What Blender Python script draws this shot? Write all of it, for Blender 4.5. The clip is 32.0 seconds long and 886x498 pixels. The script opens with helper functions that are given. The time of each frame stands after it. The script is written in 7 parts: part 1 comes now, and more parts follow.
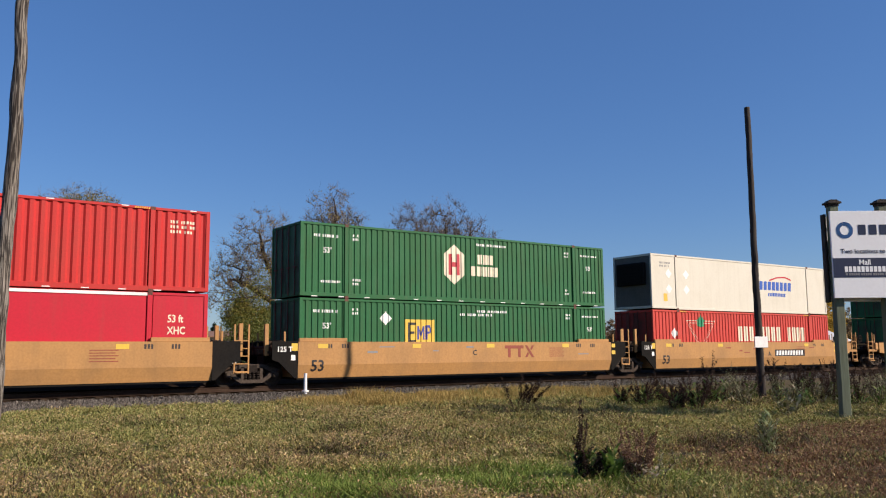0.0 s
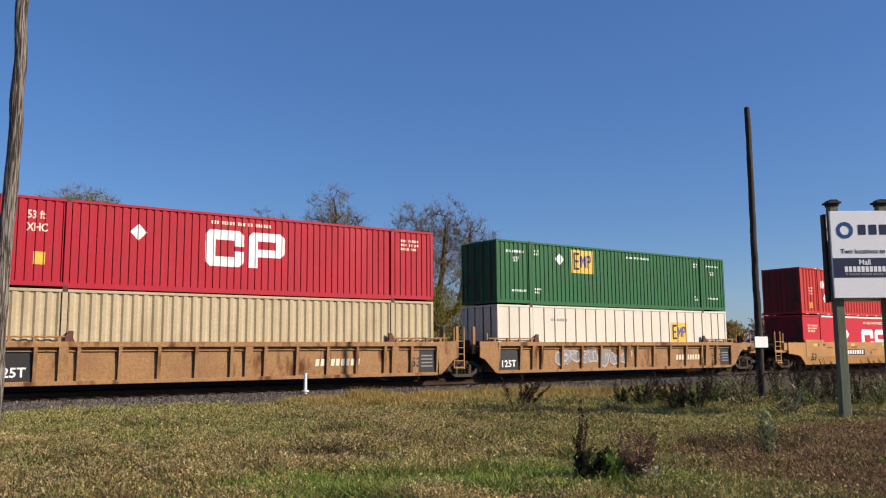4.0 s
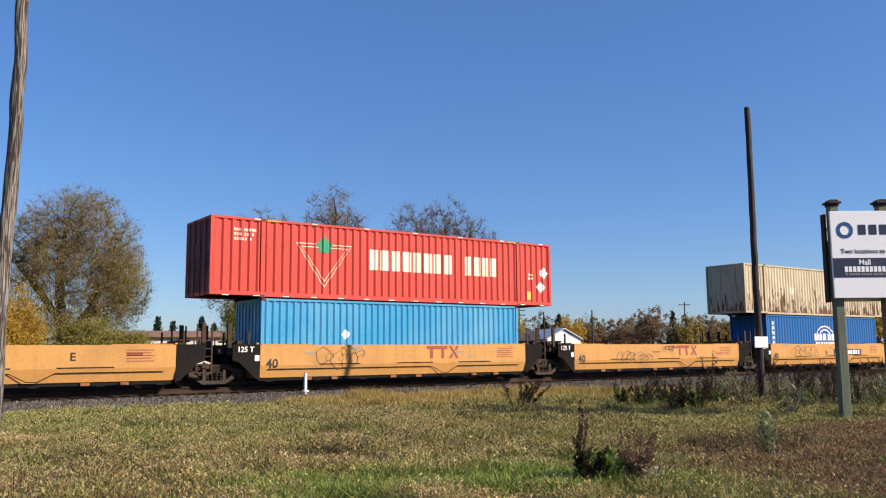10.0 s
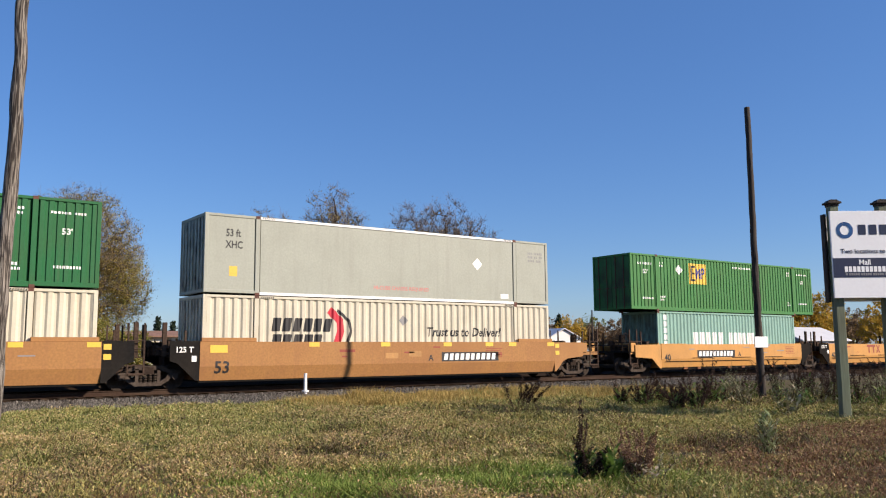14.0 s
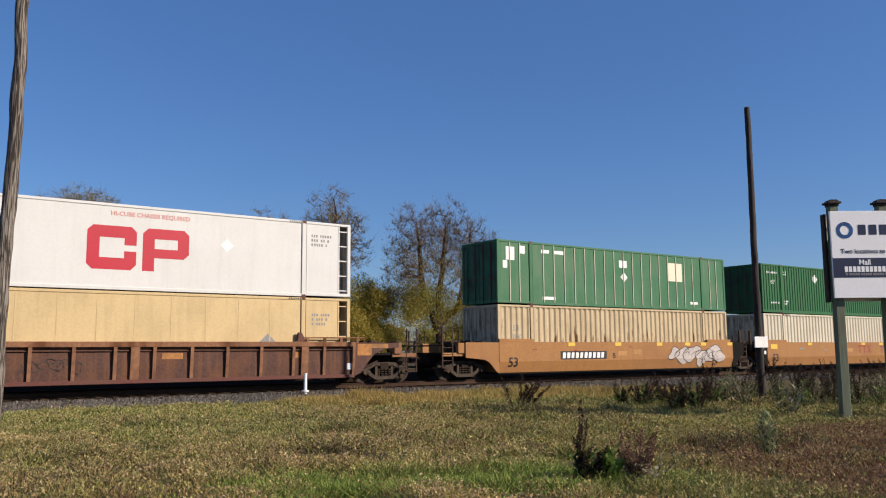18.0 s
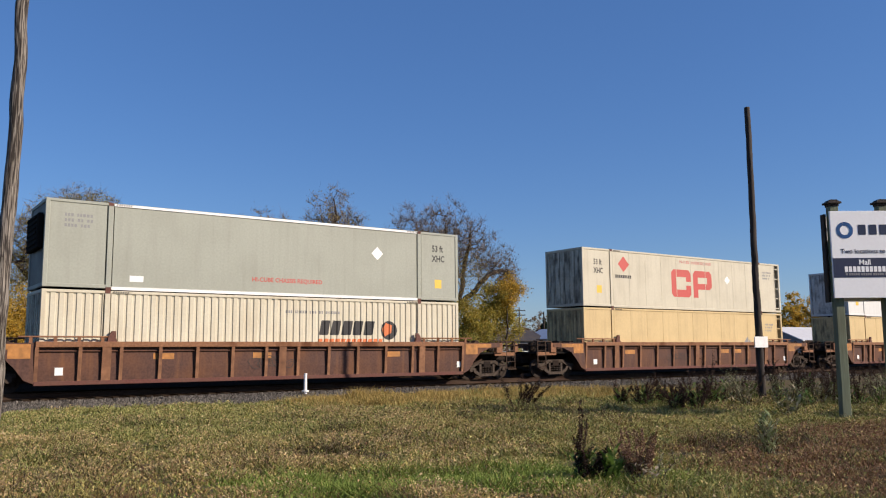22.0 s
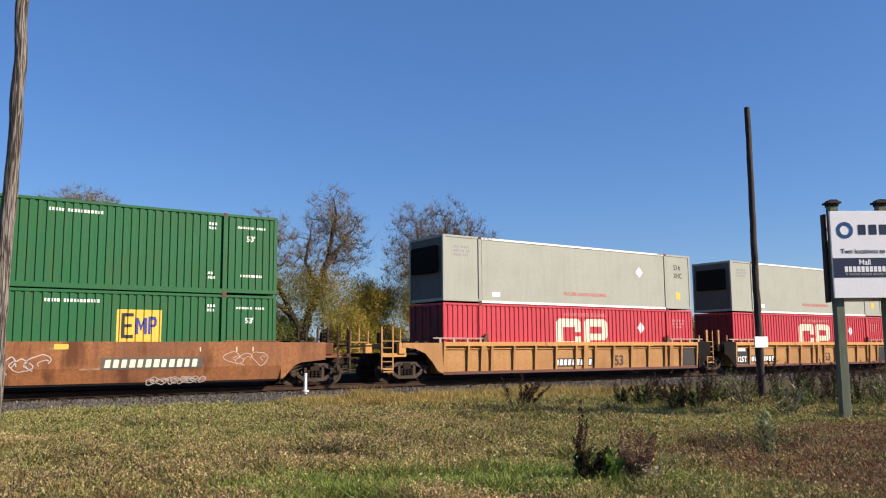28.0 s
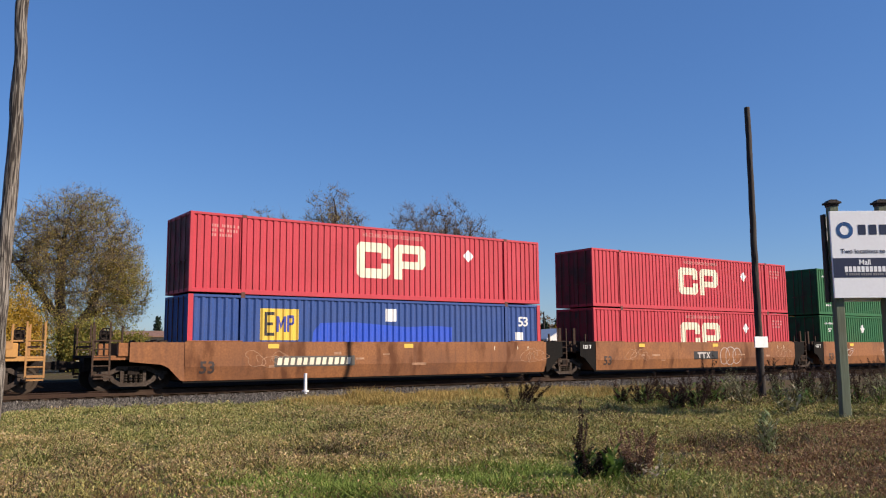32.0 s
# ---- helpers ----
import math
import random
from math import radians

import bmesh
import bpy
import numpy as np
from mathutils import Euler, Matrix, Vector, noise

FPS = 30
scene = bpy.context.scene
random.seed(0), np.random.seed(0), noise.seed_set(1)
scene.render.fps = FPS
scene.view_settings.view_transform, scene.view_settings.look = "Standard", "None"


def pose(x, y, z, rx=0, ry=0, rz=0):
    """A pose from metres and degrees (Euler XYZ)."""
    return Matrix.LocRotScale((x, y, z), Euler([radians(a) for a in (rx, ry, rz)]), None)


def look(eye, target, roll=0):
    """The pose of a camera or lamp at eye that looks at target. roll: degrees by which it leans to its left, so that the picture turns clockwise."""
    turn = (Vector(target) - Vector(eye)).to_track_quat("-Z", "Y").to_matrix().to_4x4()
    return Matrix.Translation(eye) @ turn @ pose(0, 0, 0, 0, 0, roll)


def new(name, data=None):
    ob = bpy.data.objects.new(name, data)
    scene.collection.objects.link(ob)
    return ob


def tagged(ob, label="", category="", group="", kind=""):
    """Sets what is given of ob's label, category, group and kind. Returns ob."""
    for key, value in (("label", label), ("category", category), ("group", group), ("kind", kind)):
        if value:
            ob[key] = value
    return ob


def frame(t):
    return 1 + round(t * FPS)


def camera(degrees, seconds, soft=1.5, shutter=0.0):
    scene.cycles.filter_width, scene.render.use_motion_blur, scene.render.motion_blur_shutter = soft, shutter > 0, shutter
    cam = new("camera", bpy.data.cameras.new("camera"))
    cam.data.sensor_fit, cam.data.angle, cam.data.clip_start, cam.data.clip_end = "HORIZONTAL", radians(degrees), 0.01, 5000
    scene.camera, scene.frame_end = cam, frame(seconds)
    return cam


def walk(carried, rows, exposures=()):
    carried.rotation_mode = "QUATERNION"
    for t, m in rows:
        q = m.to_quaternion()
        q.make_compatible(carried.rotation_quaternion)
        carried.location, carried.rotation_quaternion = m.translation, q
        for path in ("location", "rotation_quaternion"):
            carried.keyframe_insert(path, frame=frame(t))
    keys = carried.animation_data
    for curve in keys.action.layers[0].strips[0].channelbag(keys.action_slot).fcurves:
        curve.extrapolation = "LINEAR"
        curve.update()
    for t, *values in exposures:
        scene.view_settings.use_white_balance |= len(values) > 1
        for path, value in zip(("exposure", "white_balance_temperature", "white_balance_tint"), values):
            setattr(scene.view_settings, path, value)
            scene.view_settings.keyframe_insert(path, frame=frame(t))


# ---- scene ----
import functools

EYE = (0.0, 0.0, 1.186)
AIM = look(EYE, (5.7446, 8.0924, 2.416), -0.44)
cam = camera(56.14, 32.0, soft=1.15)
walk(cam, [(0.0, AIM), (32.0, AIM)], exposures=[(0.0, 0.46, 5700, 13), (1.0, 0.31, 5700, 13), (3.0, 0.45, 5700, 13), (6.0, 0.50, 5700, 13), (7.0, 0.58, 5700, 13), (8.0, 0.76, 5700, 13), (9.0, 0.78, 5700, 13), (10.0, 0.80, 5700, 13), (12.0, 0.73, 5700, 13), (14.0, 0.74, 5700, 13), (17.0, 0.75, 5700, 13), (18.0, 0.44, 5700, 13), (19.0, 0.46, 5700, 13), (20.0, 0.38, 5700, 13), (21.0, 0.46, 5700, 13), (22.0, 0.50, 5700, 13), (23.0, 0.60, 5700, 13), (24.0, 0.71, 5700, 13), (25.0, 0.61, 5700, 13), (28.0, 0.74, 5700, 13), (29.0, 0.87, 5700, 13), (30.0, 0.61, 5700, 13), (32.0, 0.60, 5700, 13)])

# how far the train has run along the track, in metres, at each time
RUN = [(0.0, -210.06), (4.0, -157.41), (8.0, -104.85), (12.0, -52.39), (16.0, 0.0), (20.0, 52.33), (24.0, 104.61), (28.0, 156.79), (32.0, 208.76)]
TRACK_Y = 29.65

# ---- light: a clear autumn sky, the sun behind and to the side of the viewer ----
SUN_UP, SUN_AZ = 27.8, math.degrees(math.atan2(8.85, -11.7))
world = bpy.data.worlds.new("sky")
scene.world = world
world.use_nodes = True
sky = world.node_tree.nodes.new("ShaderNodeTexSky")
sky.sky_type, sky.sun_disc = "NISHITA", False
sky.sun_elevation, sky.sun_rotation = radians(SUN_UP), radians(SUN_AZ)
sky.altitude, sky.air_density, sky.dust_density, sky.ozone_density = 250, 1.0, 0.5, 2.6
background = world.node_tree.nodes["Background"]
background.inputs["Strength"].default_value = 0.069
deeper = world.node_tree.nodes.new("ShaderNodeHueSaturation")
deeper.inputs["Saturation"].default_value, deeper.inputs["Hue"].default_value = 1.19, 0.504
world.node_tree.links.new(sky.outputs[0], deeper.inputs["Color"])
haze = world.node_tree.nodes.new("ShaderNodeMix")
haze.data_type = "RGBA"
haze.inputs[0].default_value, haze.inputs[7].default_value = 0.28, (1.42, 2.62, 5.5, 1)
world.node_tree.links.new(deeper.outputs[0], haze.inputs[6])
world.node_tree.links.new(haze.outputs[2], background.inputs["Color"])
sun = new("sun", bpy.data.lights.new("sun", "SUN"))
sun.data.energy, sun.data.angle, sun.data.color = 5.0, radians(0.55), (1.0, 0.80, 0.57)
sun.matrix_basis = look((8.85, -11.7, 14.67 * math.tan(radians(SUN_UP))), (0, 0, 0))

# ---- materials ----
def mat(name, base, rough=0.55, metal=0.0, var=0.12, scale=0.8, dirt=(0.16, 0.12, 0.08), amount=0.25, streak=0.0, grain=14.0,
        bump=0.15, island=0.0, rust=0.0, rust_scale=2.0, low=None, spec=0.4, stretch=1.0, crack=0.0):
    """A weathered surface: base colour with fine grain, broad dirt, optional run-down streaks and rust."""
    m = bpy.data.materials.new(name)
    m.use_nodes = True
    nt = m.node_tree
    n, l = nt.nodes, nt.links
    bsdf = n["Principled BSDF"]
    tc, info = n.new("ShaderNodeTexCoord"), n.new("ShaderNodeObjectInfo")
    mul = n.new("ShaderNodeVectorMath")
    mul.operation = "MULTIPLY_ADD"
    comb = n.new("ShaderNodeCombineXYZ")
    for i in range(3):
        l.new(info.outputs["Random"], comb.inputs[i])
    l.new(comb.outputs[0], mul.inputs[0])
    mul.inputs[1].default_value = (37.0, 23.0, 0.0)
    l.new(tc.outputs["Object"], mul.inputs[2])
    vec = mul.outputs[0]

    def noise_node(sc, detail, zs=1.0):
        mp = n.new("ShaderNodeMapping")
        mp.inputs["Scale"].default_value = (1, 1, zs)
        l.new(vec, mp.inputs["Vector"])
        t = n.new("ShaderNodeTexNoise")
        t.inputs["Scale"].default_value, t.inputs["Detail"].default_value = sc, detail
        l.new(mp.outputs[0], t.inputs["Vector"])
        return t.outputs["Fac"]

    def ramp(fac, a, b, lo=0.0, hi=1.0):
        r = n.new("ShaderNodeMapRange")
        r.inputs["From Min"].default_value, r.inputs["From Max"].default_value = a, b
        r.inputs["To Min"].default_value, r.inputs["To Max"].default_value = lo, hi
        l.new(fac, r.inputs["Value"])
        return r.outputs[0]

    def mix(fac, a, b):
        x = n.new("ShaderNodeMix")
        x.data_type = "RGBA"
        for s, v in ((0, fac), (6, a), (7, b)):
            if isinstance(v, (tuple, list)):
                x.inputs[s].default_value = (*v, 1)
            elif isinstance(v, (int, float)):
                x.inputs[s].default_value = v
            else:
                l.new(v, x.inputs[s])
        return x.outputs[2]

    base, dirt = tuple(c * 0.71 for c in base), tuple(c * 0.71 for c in dirt)
    dark, light = tuple(c * (1 - var) for c in base), tuple(min(1, c * (1 + var)) for c in base)
    fine = noise_node(grain, 5, stretch)
    col = mix(ramp(fine, 0.3, 0.7), dark, light)
    if island:
        geo = n.new("ShaderNodeNewGeometry")
        col = mix(ramp(geo.outputs["Random Per Island"], 0, 1, 0, 1), tuple(c * (1 - island) for c in base), col)
    broad = noise_node(scale, 4)
    col = mix(ramp(broad, 0.45, 0.75, 0, amount), col, dirt)
    if streak:
        col = mix(ramp(noise_node(5.0, 3, 0.07), 0.5, 0.8, 0, streak), col, dirt)
    if crack:
        # dark splits along the grain, and paler worn wood between them
        col = mix(ramp(noise_node(crack * 0.45, 4, 0.06), 0.45, 0.7, 0, 0.7), col, (0.33, 0.30, 0.26))
        col = mix(ramp(noise_node(crack, 4, 0.035), 0.47, 0.54, 0, 0.95), col, (0.018, 0.013, 0.010))
    roughness = rough
    if rust:
        spots = noise_node(rust_scale, 6, 0.22 if low else 0.35)
        mask = ramp(spots, 0.60 - 0.12 * rust, 0.66, 0, 1)
        if low:
            # rust runs that grow denser towards the foot of the wall
            sep = n.new("ShaderNodeSeparateXYZ")
            l.new(tc.outputs["Object"], sep.inputs[0])
            band = n.new("ShaderNodeMath")
            band.operation = "ADD"
            l.new(spots, band.inputs[0])
            l.new(ramp(sep.outputs["Z"], low, 0.2, 0, 0.26), band.inputs[1])
            mask = ramp(band.outputs[0], 0.68, 0.76, 0, 0.9)
        col = mix(mask, col, (0.105, 0.042, 0.018))
        roughness = ramp(mask, 0, 1, rough, 0.9)
    l.new(col, bsdf.inputs["Base Color"])
    bsdf.inputs["Metallic"].default_value = metal
    bsdf.inputs["Specular IOR Level"].default_value = spec
    if isinstance(roughness, float):
        l.new(ramp(broad, 0.3, 0.7, max(0.05, rough - 0.08), min(1, rough + 0.1)), bsdf.inputs["Roughness"])
    else:
        l.new(roughness, bsdf.inputs["Roughness"])
    if bump:
        b = n.new("ShaderNodeBump")
        b.inputs["Strength"].default_value, b.inputs["Distance"].default_value = bump, 0.02
        l.new(fine, b.inputs["Height"])
        l.new(b.outputs[0], bsdf.inputs["Normal"])
    return m


M = {}
def paint(key, base, **kw):
    M[key] = mat(key, base, **{"rough": 0.6, "spec": 0.25, "streak": 0.18, "bump": 0.04, **kw})
    return M[key]


paint("box_red", (0.62, 0.035, 0.03), var=0.07, amount=0.15)
paint("box_orange_red", (0.68, 0.072, 0.05), var=0.07, amount=0.15)
paint("box_crimson", (0.50, 0.012, 0.035), var=0.08, amount=0.14)
paint("box_vivid_red", (0.62, 0.014, 0.038), var=0.07, amount=0.14)
paint("box_pink_red", (0.60, 0.05, 0.075), var=0.07, amount=0.14)
paint("box_green", (0.022, 0.15, 0.047), var=0.1, amount=0.15)
paint("box_light_green", (0.065, 0.235, 0.06), var=0.1, amount=0.15)
paint("box_white", (0.75, 0.70, 0.54), var=0.05, amount=0.22, streak=0.3, dirt=(0.40, 0.31, 0.18))
paint("box_bright_white", (0.82, 0.83, 0.80), var=0.03, amount=0.12, dirt=(0.50, 0.50, 0.46))
paint("box_cream", (0.71, 0.665, 0.52), var=0.05, amount=0.16)
paint("box_pale", (0.84, 0.80, 0.67), var=0.04, amount=0.12, dirt=(0.50, 0.44, 0.32))
paint("unit_grey", (0.13, 0.125, 0.11), var=0.15, amount=0.35, dirt=(0.07, 0.06, 0.05))
paint("box_tan", (0.74, 0.57, 0.29), var=0.06, amount=0.18)
paint("box_grey", (0.43, 0.45, 0.38), var=0.06, amount=0.2, streak=0.3, dirt=(0.30, 0.30, 0.25))
paint("box_rusty_beige", (0.69, 0.60, 0.41), var=0.12, amount=0.34, rust=1.0, rust_scale=6.5, low=1.9, streak=0.5, dirt=(0.24, 0.125, 0.055))
paint("box_beige", (0.60, 0.50, 0.31), var=0.1, amount=0.35, streak=0.35, dirt=(0.33, 0.24, 0.14))
paint("box_dirty_cream", (0.66, 0.54, 0.33), var=0.08, amount=0.4, streak=0.45, rust=0.9, rust_scale=5.0, low=2.3, dirt=(0.31, 0.21, 0.12))
paint("box_blue", (0.012, 0.148, 0.46), var=0.08, amount=0.12)
paint("box_sky_blue", (0.045, 0.33, 0.62), var=0.1, scale=0.5, amount=0.45, streak=0.4, rough=0.4, spec=0.5, dirt=(0.16, 0.45, 0.66))
paint("box_teal", (0.30, 0.50, 0.42), var=0.1, amount=0.3, streak=0.3, dirt=(0.22, 0.33, 0.27))
paint("box_navy", (0.035, 0.085, 0.30), var=0.12, amount=0.3, streak=0.35, dirt=(0.09, 0.12, 0.26))
paint("box_faded_green", (0.05, 0.19, 0.085), var=0.12, scale=0.45, amount=0.5, streak=0.4, dirt=(0.20, 0.30, 0.19))
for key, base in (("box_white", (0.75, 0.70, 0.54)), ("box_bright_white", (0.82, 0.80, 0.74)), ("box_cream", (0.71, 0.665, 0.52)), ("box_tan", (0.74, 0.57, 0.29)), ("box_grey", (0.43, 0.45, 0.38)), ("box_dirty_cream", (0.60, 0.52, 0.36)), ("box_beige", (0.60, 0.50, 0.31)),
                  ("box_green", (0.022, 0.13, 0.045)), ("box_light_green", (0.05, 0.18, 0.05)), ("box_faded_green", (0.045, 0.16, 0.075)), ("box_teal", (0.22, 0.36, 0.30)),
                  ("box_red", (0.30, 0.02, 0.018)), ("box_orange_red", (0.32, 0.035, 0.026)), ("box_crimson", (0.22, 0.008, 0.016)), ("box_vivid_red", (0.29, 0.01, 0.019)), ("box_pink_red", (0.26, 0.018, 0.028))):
    # ends streaked with soot and brake dust, the darkened bases painting in their shade
    paint(key + "_soot_shade", base, var=0.15, scale=1.4, amount=0.9, streak=0.95, dirt=(0.05, 0.04, 0.032))
paint("chalk_faint", (0.50, 0.29, 0.17), var=0.3, grain=6, amount=0.4)
paint("seam_brown", (0.26, 0.20, 0.14), var=0.2, amount=0.4)
paint("rail_pale", (0.52, 0.45, 0.36), var=0.15, amount=0.5, dirt=(0.20, 0.13, 0.09))
paint("car_yellow", (0.66, 0.34, 0.09), var=0.08, amount=0.25, rough=0.6)
paint("car_dirty_yellow", (0.50, 0.27, 0.09), var=0.15, scale=0.5, amount=0.6, rough=0.65, streak=0.45, dirt=(0.30, 0.15, 0.065))
paint("car_maroon", (0.15, 0.055, 0.042), var=0.2, amount=0.4, rough=0.7)
paint("car_tan", (0.56, 0.30, 0.10), var=0.1, amount=0.3, rough=0.6)
paint("car_orange", (0.42, 0.21, 0.066), var=0.14, scale=0.5, amount=0.55, streak=0.4, dirt=(0.30, 0.14, 0.065), rough=0.65)
paint("car_rusty", (0.42, 0.24, 0.10), var=0.22, dirt=(0.22, 0.11, 0.06), streak=0.4, amount=0.4, rough=0.75, rust=0.3, rust_scale=1.5)
paint("rib_rust", (0.29, 0.145, 0.075), var=0.3, grain=5, amount=0.6, dirt=(0.10, 0.05, 0.035), rough=0.8)
paint("car_old_brown", (0.108, 0.055, 0.041), var=0.25, amount=0.3, rough=0.75, rust=0.0, streak=0.35, dirt=(0.34, 0.15, 0.055))
paint("car_faded_brown", (0.34, 0.142, 0.05), var=0.22, scale=0.45, amount=0.75, rough=0.7, streak=0.6, rust=0.4, rust_scale=1.3, dirt=(0.15, 0.068, 0.04))
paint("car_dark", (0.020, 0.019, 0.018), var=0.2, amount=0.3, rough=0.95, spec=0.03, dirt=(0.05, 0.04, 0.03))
paint("car_rust_top", (0.30, 0.145, 0.07), var=0.25, amount=0.5, rough=0.75, rust=0.5, rust_scale=1.2, dirt=(0.12, 0.06, 0.045))
M["casting"] = mat("casting", (0.15, 0.06, 0.042), rough=0.8, var=0.3, amount=0.5, dirt=(0.06, 0.04, 0.035), bump=0.2)
# truck_cast paler, iron darker: the trucks' sun and shade put into the colours
M["truck_cast"] = mat("truck_cast", (0.09, 0.07, 0.055), spec=0.1, rough=0.85, var=0.35, amount=0.6, dirt=(0.05, 0.036, 0.028), bump=0.3)
M["iron"] = mat("iron", (0.034, 0.027, 0.023), spec=0.04, rough=0.95, var=0.3, amount=0.5, dirt=(0.09, 0.055, 0.036), bump=0.3)
M["wheel_steel"] = mat("wheel_steel", (0.05, 0.038, 0.03), rough=0.8, spec=0.1, var=0.2, amount=0.4)
M["gear_brown"] = mat("gear_brown", (0.085, 0.058, 0.042), spec=0.05, rough=0.9, var=0.4, amount=0.6, dirt=(0.04, 0.03, 0.026), bump=0.2)
M["tread"] = mat("tread", (0.45, 0.43, 0.41), rough=0.3, metal=0.9, var=0.1, amount=0.1, bump=0)
M["rail_steel"] = mat("rail_steel", (0.06, 0.036, 0.025), rough=0.75, spec=0.08, var=0.2, amount=0.4)
M["mark_white"] = mat("mark_white", (1.05, 1.04, 1.0), rough=0.5, var=0.05, amount=0.12, bump=0)
M["mark_cream"] = mat("mark_cream", (0.98, 0.88, 0.66), rough=0.5, var=0.05, amount=0.2, bump=0)
M["mark_black"] = mat("mark_black", (0.02, 0.02, 0.022), rough=0.5, var=0.1, amount=0.1, bump=0)
M["mark_grey"] = mat("mark_grey", (0.30, 0.30, 0.30), rough=0.5, var=0.1, amount=0.1, bump=0)
M["mark_red"] = mat("mark_red", (0.58, 0.02, 0.045), rough=0.5, var=0.06, amount=0.1, bump=0)
M["mark_faded_red"] = mat("mark_faded_red", (0.62, 0.10, 0.08), rough=0.5, var=0.06, amount=0.2, bump=0)
M["mark_rust_red"] = mat("mark_rust_red", (0.34, 0.065, 0.035), rough=0.6, var=0.1, amount=0.2, bump=0)
M["mark_yellow"] = mat("mark_yellow", (0.90, 0.60, 0.06), rough=0.5, var=0.06, amount=0.12, bump=0)
M["mark_faint"] = mat("mark_faint", (0.68, 0.27, 0.24), rough=0.5, var=0.1, amount=0.3, bump=0)
M["mark_blue"] = mat("mark_blue", (0.045, 0.06, 0.36), rough=0.5, var=0.06, amount=0.1, bump=0)
M["mark_bright_blue"] = mat("mark_bright_blue", (0.03, 0.12, 0.55), rough=0.5, var=0.06, amount=0.1, bump=0)
M["mark_overpaint"] = mat("mark_overpaint", (0.02, 0.085, 0.62), rough=0.5, var=0.1, amount=0.3, bump=0, dirt=(0.035, 0.085, 0.30))
M["mark_green"] = mat("mark_green", (0.02, 0.32, 0.14), rough=0.5, var=0.06, amount=0.1, bump=0)
M["mark_orange"] = mat("mark_orange", (0.75, 0.20, 0.05), rough=0.5, var=0.06, amount=0.1, bump=0)
M["scribble"] = mat("scribble", (0.05, 0.035, 0.03), rough=0.6, var=0.2, amount=0.1, bump=0)
M["scribble_pale"] = mat("scribble_pale", (0.62, 0.56, 0.52), rough=0.6, var=0.2, amount=0.2, bump=0)


# ---- mesh helpers ----
def box(bm, x0, x1, y0, y1, z0, z1, bev=0.0):
    r = bmesh.ops.create_cube(bm, size=1.0, matrix=Matrix.Translation(((x0 + x1) / 2, (y0 + y1) / 2, (z0 + z1) / 2)) @ Matrix.Diagonal((abs(x1 - x0), abs(y1 - y0), abs(z1 - z0), 1)))
    if bev:
        edges = list({e for v in r["verts"] for e in v.link_edges})
        bmesh.ops.bevel(bm, geom=edges, offset=bev, segments=1, affect="EDGES")


def prism(bm, pts, y0, y1):
    """A polygon in the xz plane, drawn out from y0 to y1."""
    a = [bm.verts.new((x, y0, z)) for x, z in pts]
    b = [bm.verts.new((x, y1, z)) for x, z in pts]
    n = len(pts)
    bm.faces.new(a), bm.faces.new(b[::-1])
    for i in range(n):
        bm.faces.new((a[(i + 1) % n], a[i], b[i], b[(i + 1) % n]))


def prism_x(bm, pts, x0, x1):
    """A polygon in the yz plane, drawn out from x0 to x1."""
    a = [bm.verts.new((x0, y, z)) for y, z in pts]
    b = [bm.verts.new((x1, y, z)) for y, z in pts]
    n = len(pts)
    bm.faces.new(a), bm.faces.new(b[::-1])
    for i in range(n):
        bm.faces.new((a[(i + 1) % n], a[i], b[i], b[(i + 1) % n]))


def tube(bm, p, q, r0, r1=None, seg=8, cap=True):
    p, q = Vector(p), Vector(q)
    r1 = r0 if r1 is None else r1
    z = (q - p).normalized()
    x = z.orthogonal().normalized()
    y = z.cross(x)
    rings = []
    for c, r in ((p, r0), (q, r1)):
        rings.append([bm.verts.new(c + r * (math.cos(k * 2 * math.pi / seg) * x + math.sin(k * 2 * math.pi / seg) * y)) for k in range(seg)])
    for k in range(seg):
        bm.faces.new((rings[0][k], rings[0][(k + 1) % seg], rings[1][(k + 1) % seg], rings[1][k]))
    if cap:
        bm.faces.new(rings[0][::-1]), bm.faces.new(rings[1])


def lathe(bm, profile, seg=24):
    """A profile of (y, radius) turned about the y axis."""
    rings = [[bm.verts.new((r * math.cos(a * 2 * math.pi / seg), y, r * math.sin(a * 2 * math.pi / seg))) for a in range(seg)] for y, r in profile]
    for r0, r1 in zip(rings, rings[1:]):
        for k in range(seg):
            bm.faces.new((r0[k], r0[(k + 1) % seg], r1[(k + 1) % seg], r1[k]))
    bm.faces.new(rings[0]), bm.faces.new(rings[-1][::-1])


def finish(bm, name, smooth=False):
    bmesh.ops.recalc_face_normals(bm, faces=bm.faces)
    me = bpy.data.meshes.new(name)
    bm.to_mesh(me)
    bm.free()
    me.materials.append(None)
    if smooth:
        me.shade_smooth()
    return me


def part(name, shape, material, parent, label="", m=None):
    """One mesh object under a thing or a part; shape is a bmesh or a mesh shared with alike parts."""
    me = finish(shape, name) if isinstance(shape, bmesh.types.BMesh) else shape
    ob = new(name, me)
    ob.material_slots[0].link = "OBJECT"
    ob.material_slots[0].material = material
    if parent is not None:
        ob.parent = parent
    if m is not None:
        ob.matrix_basis = m
    return tagged(ob, label)


def raw_mesh(name, verts, faces, smooth=False):
    me = bpy.data.meshes.new(name)
    me.from_pydata(verts, [], faces)
    me.materials.append(None)
    if smooth:
        me.shade_smooth()
    return me


